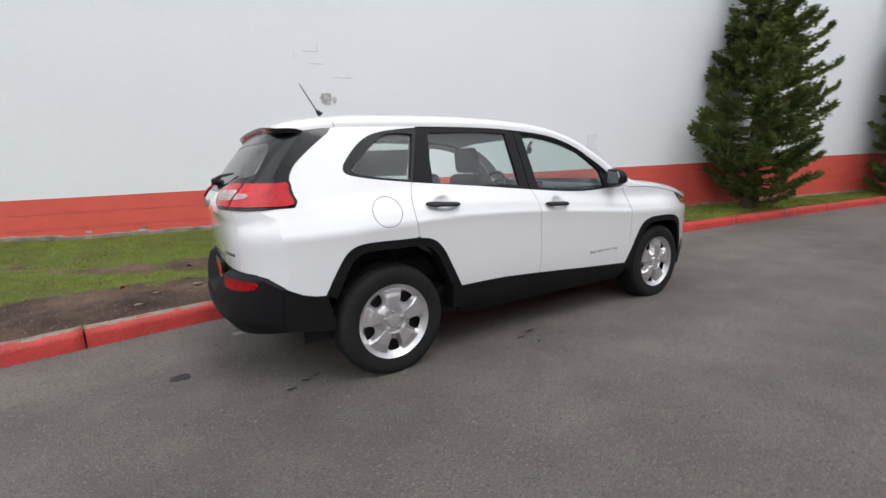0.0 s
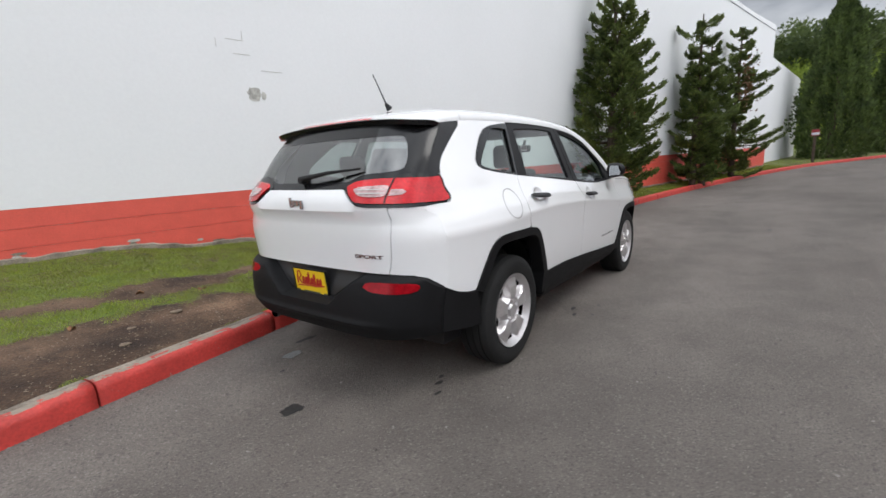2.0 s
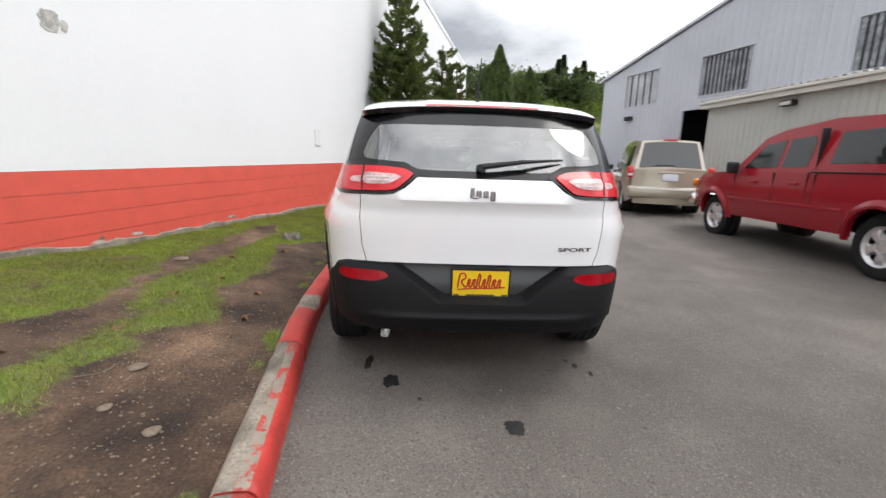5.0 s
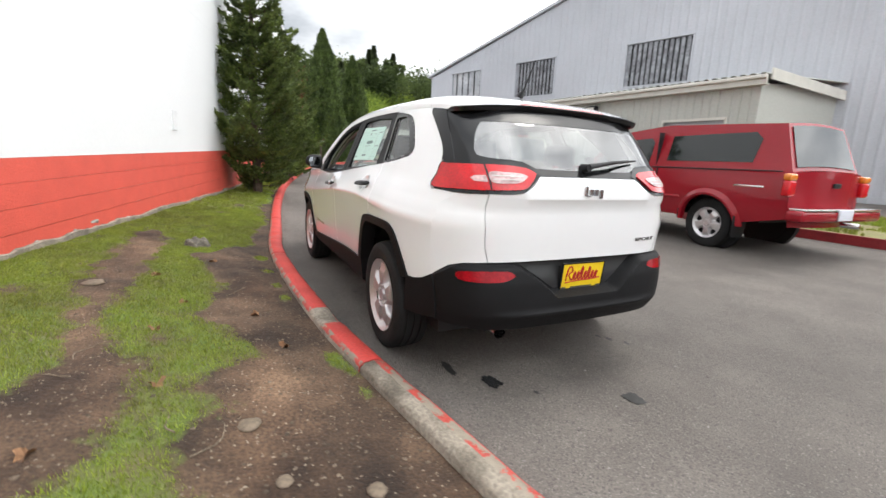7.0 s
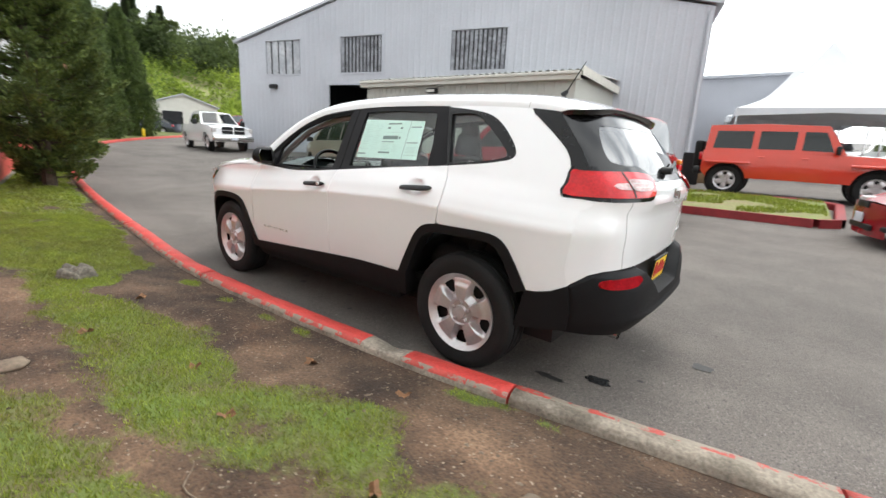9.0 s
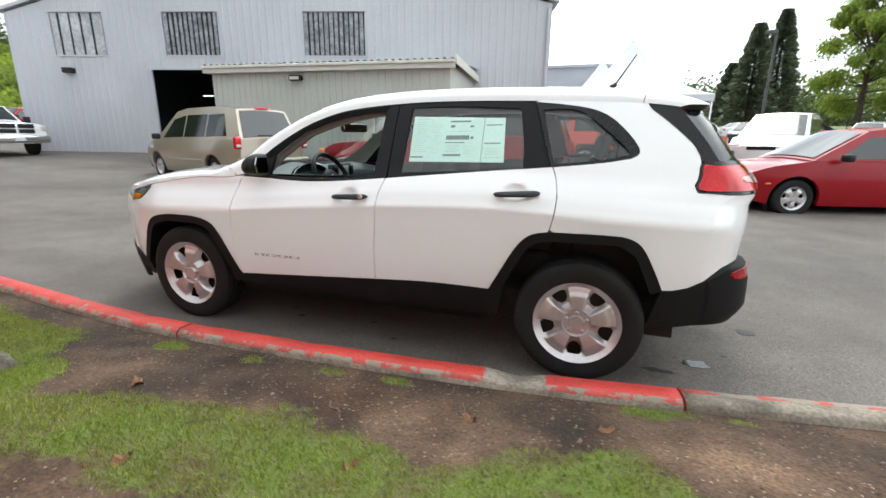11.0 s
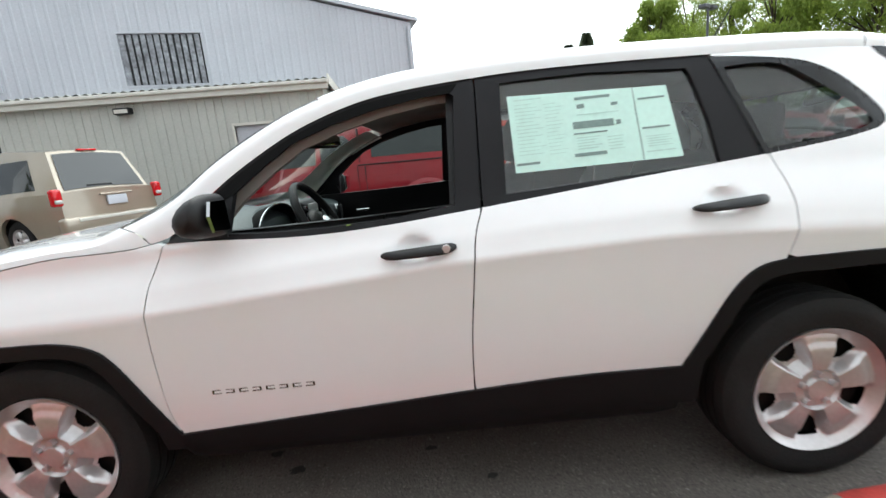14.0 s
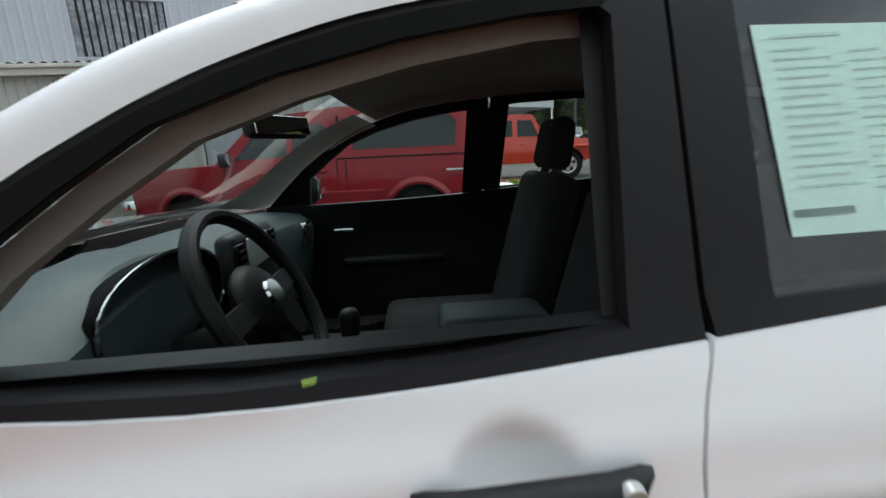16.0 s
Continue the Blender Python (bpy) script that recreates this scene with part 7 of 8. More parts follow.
SILVER = material("silver_paint", (0.55, 0.56, 0.57), 0.3, metal=0.5, var=0.02, coat=1.0)
DARKBLUE = material("dark_blue_paint", (0.02, 0.025, 0.04), 0.25, var=0.02, coat=1.0)
ORANGE_RED = material("orange_red_paint", (0.62, 0.045, 0.02), 0.3, var=0.02, coat=1.0)
BRIGHT_RED = material("bright_red_paint", (0.26, 0.003, 0.009), 0.25, var=0.02, coat=0.25, spec=0.3)
MAROON = material("maroon_paint", (0.27, 0.008, 0.017), 0.25, var=0.03, coat=0.35, spec=0.3)
PLATE_WHITE = material("white_plate", (0.62, 0.64, 0.70), 0.5, var=0.05)


def lamp_pair(x, y, z, s, mt, nm):
    return [(nm, (x, y, z), s, mt), (nm, (x, -y, z), s, mt)]


# maroon pick-up with a canopy
MM = pose(1.57, -5.47, 0.13, 0, 0, -4)
d = dict(hw=0.89, zb=0.42, x0=-2.55, x1=2.35, wheels=(-1.55, 1.55), r=0.36, deck=[(-2.55, 1.13), (0.8, 1.13), (1.1, 1.12), (2.0, 1.06), (2.35, 0.92)], belt=1.13, tumble=0.25, zw=0.85,
         cab=[(-2.52, 1.13), (-2.30, 1.74), (-0.55, 1.80), (0.25, 1.72), (0.62, 1.62), (1.12, 1.13)], glass=(0, 4),
         windows=[[(-2.05, 1.24), (-0.72, 1.24), (-0.72, 1.62), (-1.98, 1.64), (-2.08, 1.55)], [(-0.38, 1.20), (0.08, 1.19), (0.08, 1.58), (-0.30, 1.60), (-0.38, 1.52)], [(0.16, 1.19), (0.86, 1.17), (0.55, 1.52), (0.16, 1.57)]],
         fit=lamp_pair(-2.56, 0.80, 0.93, (0.10, 0.15, 0.20), LENS_RED, "tail_lamp") + lamp_pair(-2.56, 0.80, 1.07, (0.10, 0.15, 0.09), LENS_AMBER, "turn_lamp") + [("rear_bumper", (-2.70, 0, 0.60), (0.22, 1.70, 0.14), MAROON), ("bumper_step", (-2.71, 0, 0.68), (0.20, 1.62, 0.03), CHROME), ("number_plate_bars", (-2.82, 0, 0.62), (0.02, 0.30, 0.14), PLATE_WHITE), ("tow_ball", (-2.88, 0, 0.50), (0.20, 0.07, 0.07), CHROME), ("tailgate_handle", (-2.66, 0, 0.98), (0.03, 0.14, 0.06), BLACK), ("door_handle", (-0.30, 0.90, 0.98), (0.14, 0.04, 0.04), MAROON), ("door_handle", (0.50, 0.90, 0.98), (0.14, 0.04, 0.04), MAROON), ("wing_mirror", (0.90, 0.99, 1.18), (0.12, 0.16, 0.18), BLACK), ("front_bumper", (2.42, 0, 0.58), (0.2, 1.6, 0.24), CHROME), ("turn_lamp", (2.32, 0.74, 0.90), (0.12, 0.16, 0.14), LENS_AMBER), ("mud_flap", (-1.98, 0.74, 0.36), (0.02, 0.24, 0.30), BLACK), ("decal_bars", (-2.12, 0.888, 0.93), (0.40, 0.006, 0.026), CHROME), ("door_seam", (-0.50, 0.882, 0.95), (0.008, 0.02, 0.34), BLACK), ("door_seam", (0.11, 0.882, 0.90), (0.008, 0.02, 0.44), BLACK), ("door_seam", (0.98, 0.880, 0.88), (0.008, 0.02, 0.44), BLACK), ("bed_seam", (-0.62, 0.882, 0.92), (0.010, 0.02, 0.40), BLACK), ("rub_strip", (0.0, 0.885, 0.70), (2.2, 0.02, 0.04), MAROON), ("canopy_joint", (-1.5, 0.872, 1.135), (2.0, 0.014, 0.018), BLACK), ("canopy_seam", (-0.53, 0.775, 1.42), (0.016, 0.10, 0.52), BLACK)])
d["glassmat"], d["flare"] = CORE, 0.035
vehicle("pickup_truck", MM, "maroon pick-up truck with a matching bed canopy", MAROON, d, "pickup truck")

# beige minivan
d = dict(hw=0.915, zb=0.24, x0=-2.42, x1=2.33, wheels=(-1.43, 1.43), r=0.325, deck=[(-2.42, 1.03), (0.6, 1.0), (1.2, 1.02), (1.9, 0.90), (2.33, 0.72)], belt=1.0, tumble=0.30, zw=0.70,
         cab=[(-2.38, 1.0), (-2.08, 1.66), (-1.2, 1.735), (0.0, 1.73), (0.5, 1.66), (1.42, 1.0)], glass=(0, 4),
         windows=[[(-1.95, 1.10), (-1.12, 1.08), (-1.12, 1.56), (-1.75, 1.57)], [(-1.05, 1.08), (-0.10, 1.07), (-0.10, 1.57), (-1.05, 1.57)], [(-0.02, 1.07), (1.02, 1.05), (0.55, 1.48), (-0.02, 1.57)]],
         fit=lamp_pair(-2.42, 0.82, 0.96, (0.12, 0.14, 0.26), LENS_RED, "tail_lamp") + lamp_pair(-2.455, 0.82, 0.90, (0.08, 0.11, 0.06), LENS_CLEAR, "reversing_lamp") + [("rear_bumper", (-2.46, 0, 0.52), (0.18, 1.72, 0.26), BEIGE_PAINT), ("bumper_strip", (-2.545, 0, 0.60), (0.03, 1.3, 0.05), FASCIA), ("number_plate_bars", (-2.54, 0, 0.86), (0.03, 0.32, 0.15), PLATE_WHITE), ("plate_lip", (-2.54, 0, 0.96), (0.05, 0.52, 0.03), BEIGE_PAINT), ("wing_mirror", (1.0, 1.02, 1.08), (0.12, 0.18, 0.14), BLACK), ("rub_strip", (0.0, 0.915, 0.55), (2.0, 0.02, 0.05), BEIGE_PAINT), ("brake_light", (-2.09, 0, 1.70), (0.05, 0.30, 0.03), LENS_RED), ("rear_wiper", (-2.35, 0.1, 1.12), (0.03, 0.4, 0.03), BLACK)])
vehicle("minivan", pose(7.66, -5.88, 0.22, 0, 0, -18.5), "beige minivan parked in front of the lean-to", BEIGE_PAINT, d, "minivan")

# bright red hatchback
d = dict(hw=0.85, zb=0.20, x0=-2.10, x1=2.10, wheels=(-1.30, 1.31), r=0.31, deck=[(-2.10, 0.98), (0.2, 0.92), (1.0, 0.92), (1.7, 0.82), (2.10, 0.66)], belt=0.92, tumble=0.42, zw=0.60, nose=0.2,
         cab=[(-2.02, 0.95), (-1.60, 1.32), (-0.9, 1.43), (-0.1, 1.44), (0.25, 1.40), (1.12, 0.92)], glass=(0, 4), glassmat=CORE,
         windows=[[(-1.55, 1.04), (-0.62, 0.98), (-0.62, 1.33), (-1.35, 1.27)], [(-0.54, 0.98), (0.75, 0.95), (0.25, 1.30), (-0.54, 1.34)]],
         fit=lamp_pair(1.96, 0.56, 0.69, (0.26, 0.26, 0.11), LENS_CLEAR, "headlamp") + [("grille", (2.20, 0, 0.66), (0.04, 0.42, 0.10), BLACK), ("number_plate_bars", (2.23, 0, 0.46), (0.02, 0.30, 0.14), PLATE_WHITE), ("fog_lamp", (2.10, 0.58, 0.36), (0.08, 0.22, 0.07), BLACK), ("lower_grille", (2.19, 0, 0.34), (0.04, 0.8, 0.08), BLACK), ("wing_mirror", (0.72, 0.94, 0.98), (0.12, 0.18, 0.12), BLACK), ("door_handle", (-0.42, 0.85, 0.84), (0.14, 0.03, 0.03), BRIGHT_RED), ("side_marker", (1.74, 0.815, 0.55), (0.08, 0.03, 0.03), LENS_AMBER), ("antenna", (0.2, 0, 1.52), (0.012, 0.012, 0.2), BLACK)] + lamp_pair(-2.08, 0.68, 0.90, (0.1, 0.14, 0.28), LENS_RED, "tail_lamp"))
vehicle("hatchback", pose(-5.75, -6.45, 0.10, 0, 0, 11), "bright red three-door hatchback parked by the island", BRIGHT_RED, d, "car")

# boxy orange-red off-roader
d = dict(hw=0.80, zb=0.48, x0=-2.05, x1=2.25, wheels=(-1.47, 1.47), r=0.40, deck=[(-2.05, 1.15), (0.7, 1.13), (1.2, 1.12), (2.25, 1.08)], belt=1.13, tumble=0.14, zw=0.8, nose=0.05,
         cab=[(-2.03, 1.14), (-1.98, 1.80), (-0.8, 1.84), (0.45, 1.80), (0.85, 1.14)], glass=(0, 3),
         windows=[[(-1.85, 1.22), (-1.0, 1.22), (-1.0, 1.66), (-1.80, 1.66)], [(-0.86, 1.22), (-0.12, 1.22), (-0.12, 1.66), (-0.86, 1.66)], [(0.02, 1.22), (0.62, 1.20), (0.42, 1.65), (0.02, 1.66)]],
         fit=[("fender_flare", (-1.47, 0.84, 0.86), (1.0, 0.16, 0.06), ORANGE_RED), ("fender_flare", (1.50, 0.84, 0.90), (1.05, 0.18, 0.06), ORANGE_RED), ("fender_flare", (-1.47, -0.84, 0.86), (1.0, 0.16, 0.06), ORANGE_RED), ("fender_flare", (1.50, -0.84, 0.90), (1.05, 0.18, 0.06), ORANGE_RED), ("rear_bumper", (-2.15, 0, 0.62), (0.16, 1.6, 0.2), BLACK), ("front_bumper", (2.38, 0, 0.62), (0.2, 1.6, 0.2), BLACK), ("spare_wheel", (-2.22, 0, 1.05), (0.22, 0.72, 0.72), TYRE), ("door_handle", (-0.75, -0.82, 1.02), (0.12, 0.04, 0.04), ORANGE_RED), ("door_handle", (0.12, -0.82, 1.02), (0.12, 0.04, 0.04), ORANGE_RED), ("wing_mirror", (0.68, -0.92, 1.24), (0.1, 0.16, 0.2), BLACK)] + lamp_pair(-2.10, 0.68, 1.0, (0.08, 0.1, 0.2), LENS_RED, "tail_lamp") + lamp_pair(2.30, 0.45, 0.95, (0.08, 0.2, 0.2), LENS_CLEAR, "headlamp"))
vehicle("off_roader", pose(-2.70, -11.75, 0.36, 0, 0, 181), "boxy orange-red four-door off-roader behind the grass island", ORANGE_RED, d, "car")

# big pick-ups seen from the front
PICK = dict(hw=0.98, zb=0.42, x0=-2.85, x1=2.75, wheels=(-1.78, 1.78), r=0.40, deck=[(-2.85, 1.25), (0.4, 1.25), (1.0, 1.24), (2.1, 1.18), (2.75, 1.02)], belt=1.24, tumble=0.30, zw=0.85, nose=0.10,
            cab=[(-1.25, 1.24), (-1.1, 1.82), (-0.3, 1.90), (0.25, 1.84), (1.02, 1.24)], glass=(0, 3),
            windows=[[(-0.95, 1.32), (-0.22, 1.32), (-0.22, 1.74), (-0.90, 1.74)], [(-0.12, 1.32), (0.72, 1.30), (0.28, 1.70), (-0.12, 1.75)]])


def pick_fit(paint):
    f = lamp_pair(2.70, 0.76, 0.98, (0.16, 0.34, 0.22), LENS_CLEAR, "headlamp") + [("front_bumper", (2.86, 0, 0.60), (0.2, 1.86, 0.26), CHROME if paint is WHITE_PAINT else paint), ("number_plate_bars", (2.97, 0, 0.60), (0.02, 0.32, 0.15), PLATE_WHITE), ("wing_mirror", (0.85, 1.12, 1.34), (0.12, 0.22, 0.24), BLACK), ("wing_mirror", (0.85, -1.12, 1.34), (0.12, 0.22, 0.24), BLACK)]
    for y in (-0.27, 0.27):
        for z in (0.88, 1.06):
            f.append(("grille_panel", (2.84, y, z), (0.05, 0.48, 0.15), BLACK))
    return f


vehicle("pickup_truck", pose(21.3, -8.0, road_z(20, -8), 0, 0, 172), "white full-size pick-up truck with a dark grille", WHITE_PAINT, dict(PICK, fit=pick_fit(WHITE_PAINT)), "pickup truck")
vehicle("pickup_truck", pose(-11.4, -8.8, road_z(-11, -8.8), 0, 0, 20), "red full-size pick-up truck facing the lane", BRIGHT_RED, dict(PICK, fit=pick_fit(BRIGHT_RED)), "pickup truck")
vehicle("pickup_truck", pose(31.0, -14.5, road_z(31, -14), 0, 0, 100), "dark red pick-up truck parked by a shed", MAROON, dict(PICK, fit=pick_fit(MAROON)), "pickup truck")
# white van, dark estate SUV, far row
VAN = dict(hw=0.96, zb=0.24, x0=-2.5, x1=2.4, wheels=(-1.5, 1.5), r=0.33, deck=[(-2.5, 1.05), (0.8, 1.03), (1.4, 1.05), (2.0, 0.95), (2.4, 0.75)], belt=1.02, tumble=0.25, zw=0.7,
           cab=[(-2.45, 1.02), (-2.2, 1.72), (-0.6, 1.80), (0.3, 1.75), (1.40, 1.02)], glass=(0, 3),
           windows=[[(-2.0, 1.12), (-1.1, 1.12), (-1.1, 1.6), (-1.9, 1.6)], [(-1.0, 1.12), (-0.1, 1.12), (-0.1, 1.6), (-1.0, 1.6)], [(0.0, 1.12), (1.0, 1.10), (0.45, 1.58), (0.0, 1.6)]],
           fit=lamp_pair(2.28, 0.72, 0.76, (0.2, 0.34, 0.16), LENS_CLEAR, "headlamp") + [("grille", (2.50, 0, 0.72), (0.04, 0.7, 0.10), BLACK)] + lamp_pair(-2.5, 0.8, 1.1, (0.1, 0.12, 0.4), LENS_RED, "tail_lamp"))
vehicle("minivan", pose(-7.2, -14.0, 0.42, 0, 0, 62), "white minivan on the sales lot", WHITE_PAINT, VAN, "minivan")
vehicle("estate_suv", pose(-18.3, -17.5, road_z(-18, -17.5), 0, 0, 205), "large dark blue SUV on the sales lot", DARKBLUE, dict(VAN, zb=0.4, hw=1.0), "car")
SED = dict(hw=0.88, zb=0.22, x0=-2.25, x1=2.25, wheels=(-1.35, 1.35), r=0.32, deck=[(-2.25, 0.95), (-1.2, 0.98), (0.9, 0.95), (1.6, 0.86), (2.25, 0.68)], belt=0.95, tumble=0.42, zw=0.6, nose=0.2,
           cab=[(-1.75, 0.97), (-0.95, 1.38), (-0.3, 1.45), (0.25, 1.40), (1.15, 0.95)], glass=(0, 3),
           windows=[[(-1.05, 1.02), (-0.35, 1.01), (-0.35, 1.36), (-0.85, 1.32)], [(-0.27, 1.01), (0.75, 1.0), (0.25, 1.32), (-0.27, 1.37)]],
           fit=lamp_pair(2.12, 0.62, 0.70, (0.2, 0.32, 0.14), LENS_CLEAR, "headlamp") + lamp_pair(-2.22, 0.62, 0.82, (0.1, 0.3, 0.14), LENS_RED, "tail_lamp"))
first = {}
for i, (mt, nm, lb) in enumerate(((SILVER, "saloon_car", "silver saloon car on the sales lot"), (WHITE_PAINT, "saloon_car", "white saloon car on the sales lot"), (DARKBLUE, "saloon_car", "dark saloon car on the sales lot"), (BRIGHT_RED, "saloon_car", "red saloon car on the sales lot"))):
    first[i] = tagged(vehicle(nm, pose(-5.2 - 2.9 * i, -30, road_z(-5, -30), 0, 0, 62), lb, mt, SED), group="cars on the sales lot")
for j, (i, x, y, a) in enumerate(((1, -17.5, -31, 62), (2, -21, -31, 62), (0, -24.5, -31.5, 62), (3, -4.5, -40, 200), (0, -9, -40, 200), (1, -13.5, -40, 200), (2, -18, -40, 200), (0, -22.5, -40, 200), (1, -27, -39, 200), (1, -19, -22, 30), (0, -22.5, -20, 30), (1, -6.5, -22.5, 70), (2, 42.5, -12.5, 30))):
    copy_thing(first[i], pose(x, y, road_z(x, max(y, -40)), 0, 0, a))

# ---- the rest of the lot ----
# grass island with a dark red kerb
ISLE = [(-3.4, -7.25), (-3.1, -7.02), (1.8, -6.9), (2.3, -7.3), (2.3, -9.9), (-3.0, -10.3), (-3.5, -9.8)]
DARK_RED = material("dark_red_kerb_paint", (0.26, 0.018, 0.022), 0.6, var=0.15, scale=5, fine=50, bump=0.3)
isle = thing("island_kerb", pose(0, 0, 0), "dark red kerb round a small grass island", "kerb")
for (ax_, ay_), (bx_, by_) in zip(ISLE, ISLE[1:] + ISLE[:1]):
    bm = bmesh.new()
    p, q = Vector((ax_, ay_, 0)), Vector((bx_, by_, 0))
    nrm = Vector((-(q - p).y, (q - p).x, 0)).normalized()
    rows = []
    for u in np.linspace(0, 1, 6):
        c = p.lerp(q, u)
        z = road_z(c.x, c.y)
        rows.append([bm.verts.new(c + nrm * o_ + Vector((0, 0, z + h))) for o_, h in ((-0.01, -0.1), (-0.005, 0.12), (0.015, 0.14), (0.14, 0.145), (0.15, -0.1))])
    for a, b in zip(rows, rows[1:]):
        for i in range(4):
            bm.faces.new((a[i], b[i], b[i + 1], a[i + 1]))
    part("kerb_stone", bm, DARK_RED, isle)
LAWN = material("lawn_turf", (0.17, 0.21, 0.06), 0.9, var=0.25, scale=1.5, fine=30, bump=0.8, tint=(0.20, 0.16, 0.08))
bm = sheet(-3.35, 2.25, 30, -10.2, -7.0, 20, lambda x, y: road_z(x, y) + 0.13 + 0.02 * noise.noise(Vector((x, y, 0))))
tagged(part("island_lawn", bm, LAWN, smooth=True), "worn grass of the small island", "grass", kind="structure")
rng = np.random.default_rng(70)
vs, fs = [], []
for _ in range(14000):
    x, y = -3.3 + 5.5 * rng.random(), -10.15 + 3.1 * rng.random()
    if noise.noise(Vector((x * 0.9, y * 0.9, 5))) < -0.12:
        continue
    z, h, a, n = road_z(x, y) + 0.13, 0.03 + 0.05 * rng.random(), rng.random() * 6.28, len(vs)
    vs += [(x - 0.012 * math.cos(a), y - 0.012 * math.sin(a), z), (x + 0.012 * math.cos(a), y + 0.012 * math.sin(a), z), (x + 0.02 * math.sin(a), y, z + h)]
    fs.append((n, n + 1, n + 2))
me = bpy.data.meshes.new("island_grass")
me.from_pydata(vs, [], fs)
me.materials.append(GRASS)
tagged(new("island_grass", me), "short grass blades on the island", "grass", kind="stuff")

# white party tent
CANVAS = material("white_canvas", (0.66, 0.67, 0.69), 0.8, var=0.03, scale=2)
tent = thing("party_tent", pose(-2.95, -22.0, road_z(-2.95, -22.0), 0, 0, 8), "white peaked party tent over the sales lot", "tent")
for ox in (0.0, ):
    bm = bmesh.new()
    rows = []
    for u in np.linspace(0, 1, 9):
        w, z = 3.0 * (1 - u) ** 1.0 + 0.02, 2.55 + 2.85 * (0.35 * u + 0.65 * u ** 2.2)
        rows.append([bm.verts.new((ox + w * cx_, w * cy_, z)) for cx_, cy_ in ((-1, -1), (0, -1.0), (1, -1), (1, 0), (1, 1), (0, 1), (-1, 1), (-1, 0))])
    rows.insert(0, [bm.verts.new((v.co.x, v.co.y, 2.25 + (0.12 if abs(abs(v.co.x - ox) - abs(v.co.y)) > 0.5 else 0))) for v in rows[0]])
    for a, b in zip(rows, rows[1:]):
        for i in range(8):
            bm.faces.new((a[i], b[i], b[(i + 1) % 8], a[(i + 1) % 8]))
    skin("canopy", bm, CANVAS, tent)
    for cx_, cy_ in ((-2.95, -2.95), (2.95, -2.95), (2.95, 2.95), (-2.95, 2.95)):
        part("tent_pole", cyl((ox + cx_, cy_, -0.1), (ox + cx_, cy_, 2.6), 0.04, n=10), CHROME, tent)
copy_thing(tagged(tent, group="party tents"), pose(-1.72, -29.5, road_z(-1.72, -29.5), 0, 0, 8))
# low grey block behind
blk = thing("back_block", pose(0, 0, 0), "low grey block behind the warehouse", "building")
part("block_wall", box((1.1, -37, 3.0), (9.7, 13, 6.4)), STEEL_GREY, blk)
part("block_roof", box((1.1, -37, 6.28), (10.1, 13.4, 0.16)), STEEL_GREY, blk)
# clutter at the warehouse corner
CARD = material("cardboard", (0.30, 0.20, 0.11), 0.85, var=0.15)
for c_, s_, mt, nm, lb in (((-0.25, -14.3, 0.75), (0.55, 0.5, 0.45), CARD, "cardboard_box", "brown cardboard box by the warehouse corner"), ((0.0, -13.4, 0.72), (0.5, 0.45, 1.0), BLACK, "waste_bin", "black waste bin by the warehouse corner"), ((0.6, -14.0, 0.65), (0.9, 0.5, 0.3), CARD, "wooden_pallet", "brown wooden pallet by the warehouse corner")):
    ob = part(nm, rounded((0, 0, 0), s_, 0.02), mt)
    ob.matrix_basis = pose(c_[0], c_[1], road_z(c_[0], c_[1]) + s_[2] / 2, 0, 0, 12)
    tagged(ob, lb, nm.replace("_", " "))
# light poles
GALV = material("dark_steel_pole", (0.13, 0.13, 0.13), 0.5, metal=0.5, var=0.1)
for x, y, h, n_ in ((-13, -35, 7.4, 1), (-18.2, -27.8, 8.2, 2)):
    pole = thing("street_lamp", pose(x, y, road_z(x, y), 0, 0, 30), "dark steel light pole with box lamps", "street lamp", "lot light poles")
    part("pole", cyl((0, 0, 0), (0, 0, h), 0.11, 0.07, 10), GALV, pole)
    for k in range(n_):
        sx = 1 if k == 0 else -1
        part("lamp_head", rounded((sx * 0.45, 0, h), (0.62, 0.45, 0.22), 0.03), GALV, pole)
        part("arm", box((sx * 0.12, 0, h), (0.24, 0.06, 0.06)), GALV, pole)
# sign post and hydrant by the bend
post = thing("sign_post", pose(26.5, -3.95, road_z(26.5, -3.95) + 0.1), "wooden post with a small red and white sign", "sign")
part("post", box((0, 0, 0.85), (0.12, 0.12, 1.8)), BARK, post)
part("sign_face", box((-0.08, 0, 1.55), (0.03, 0.34, 0.32)), DARK_RED, post)
part("sign_panel", box((-0.10, 0, 1.50), (0.02, 0.30, 0.12)), PLATE_WHITE, post)
hy = thing("hydrant", pose(33.5, -8.6, road_z(33, -8.6)), "small yellow fire hydrant at the bend", "hydrant")
part("barrel", cyl((0, 0, 0), (0, 0, 0.55), 0.12, 0.10, 12), PLATE_YELLOW, hy)
part("cap", cyl((0, 0, 0.55), (0, 0, 0.75), 0.13, 0.03, 12), PLATE_YELLOW, hy)
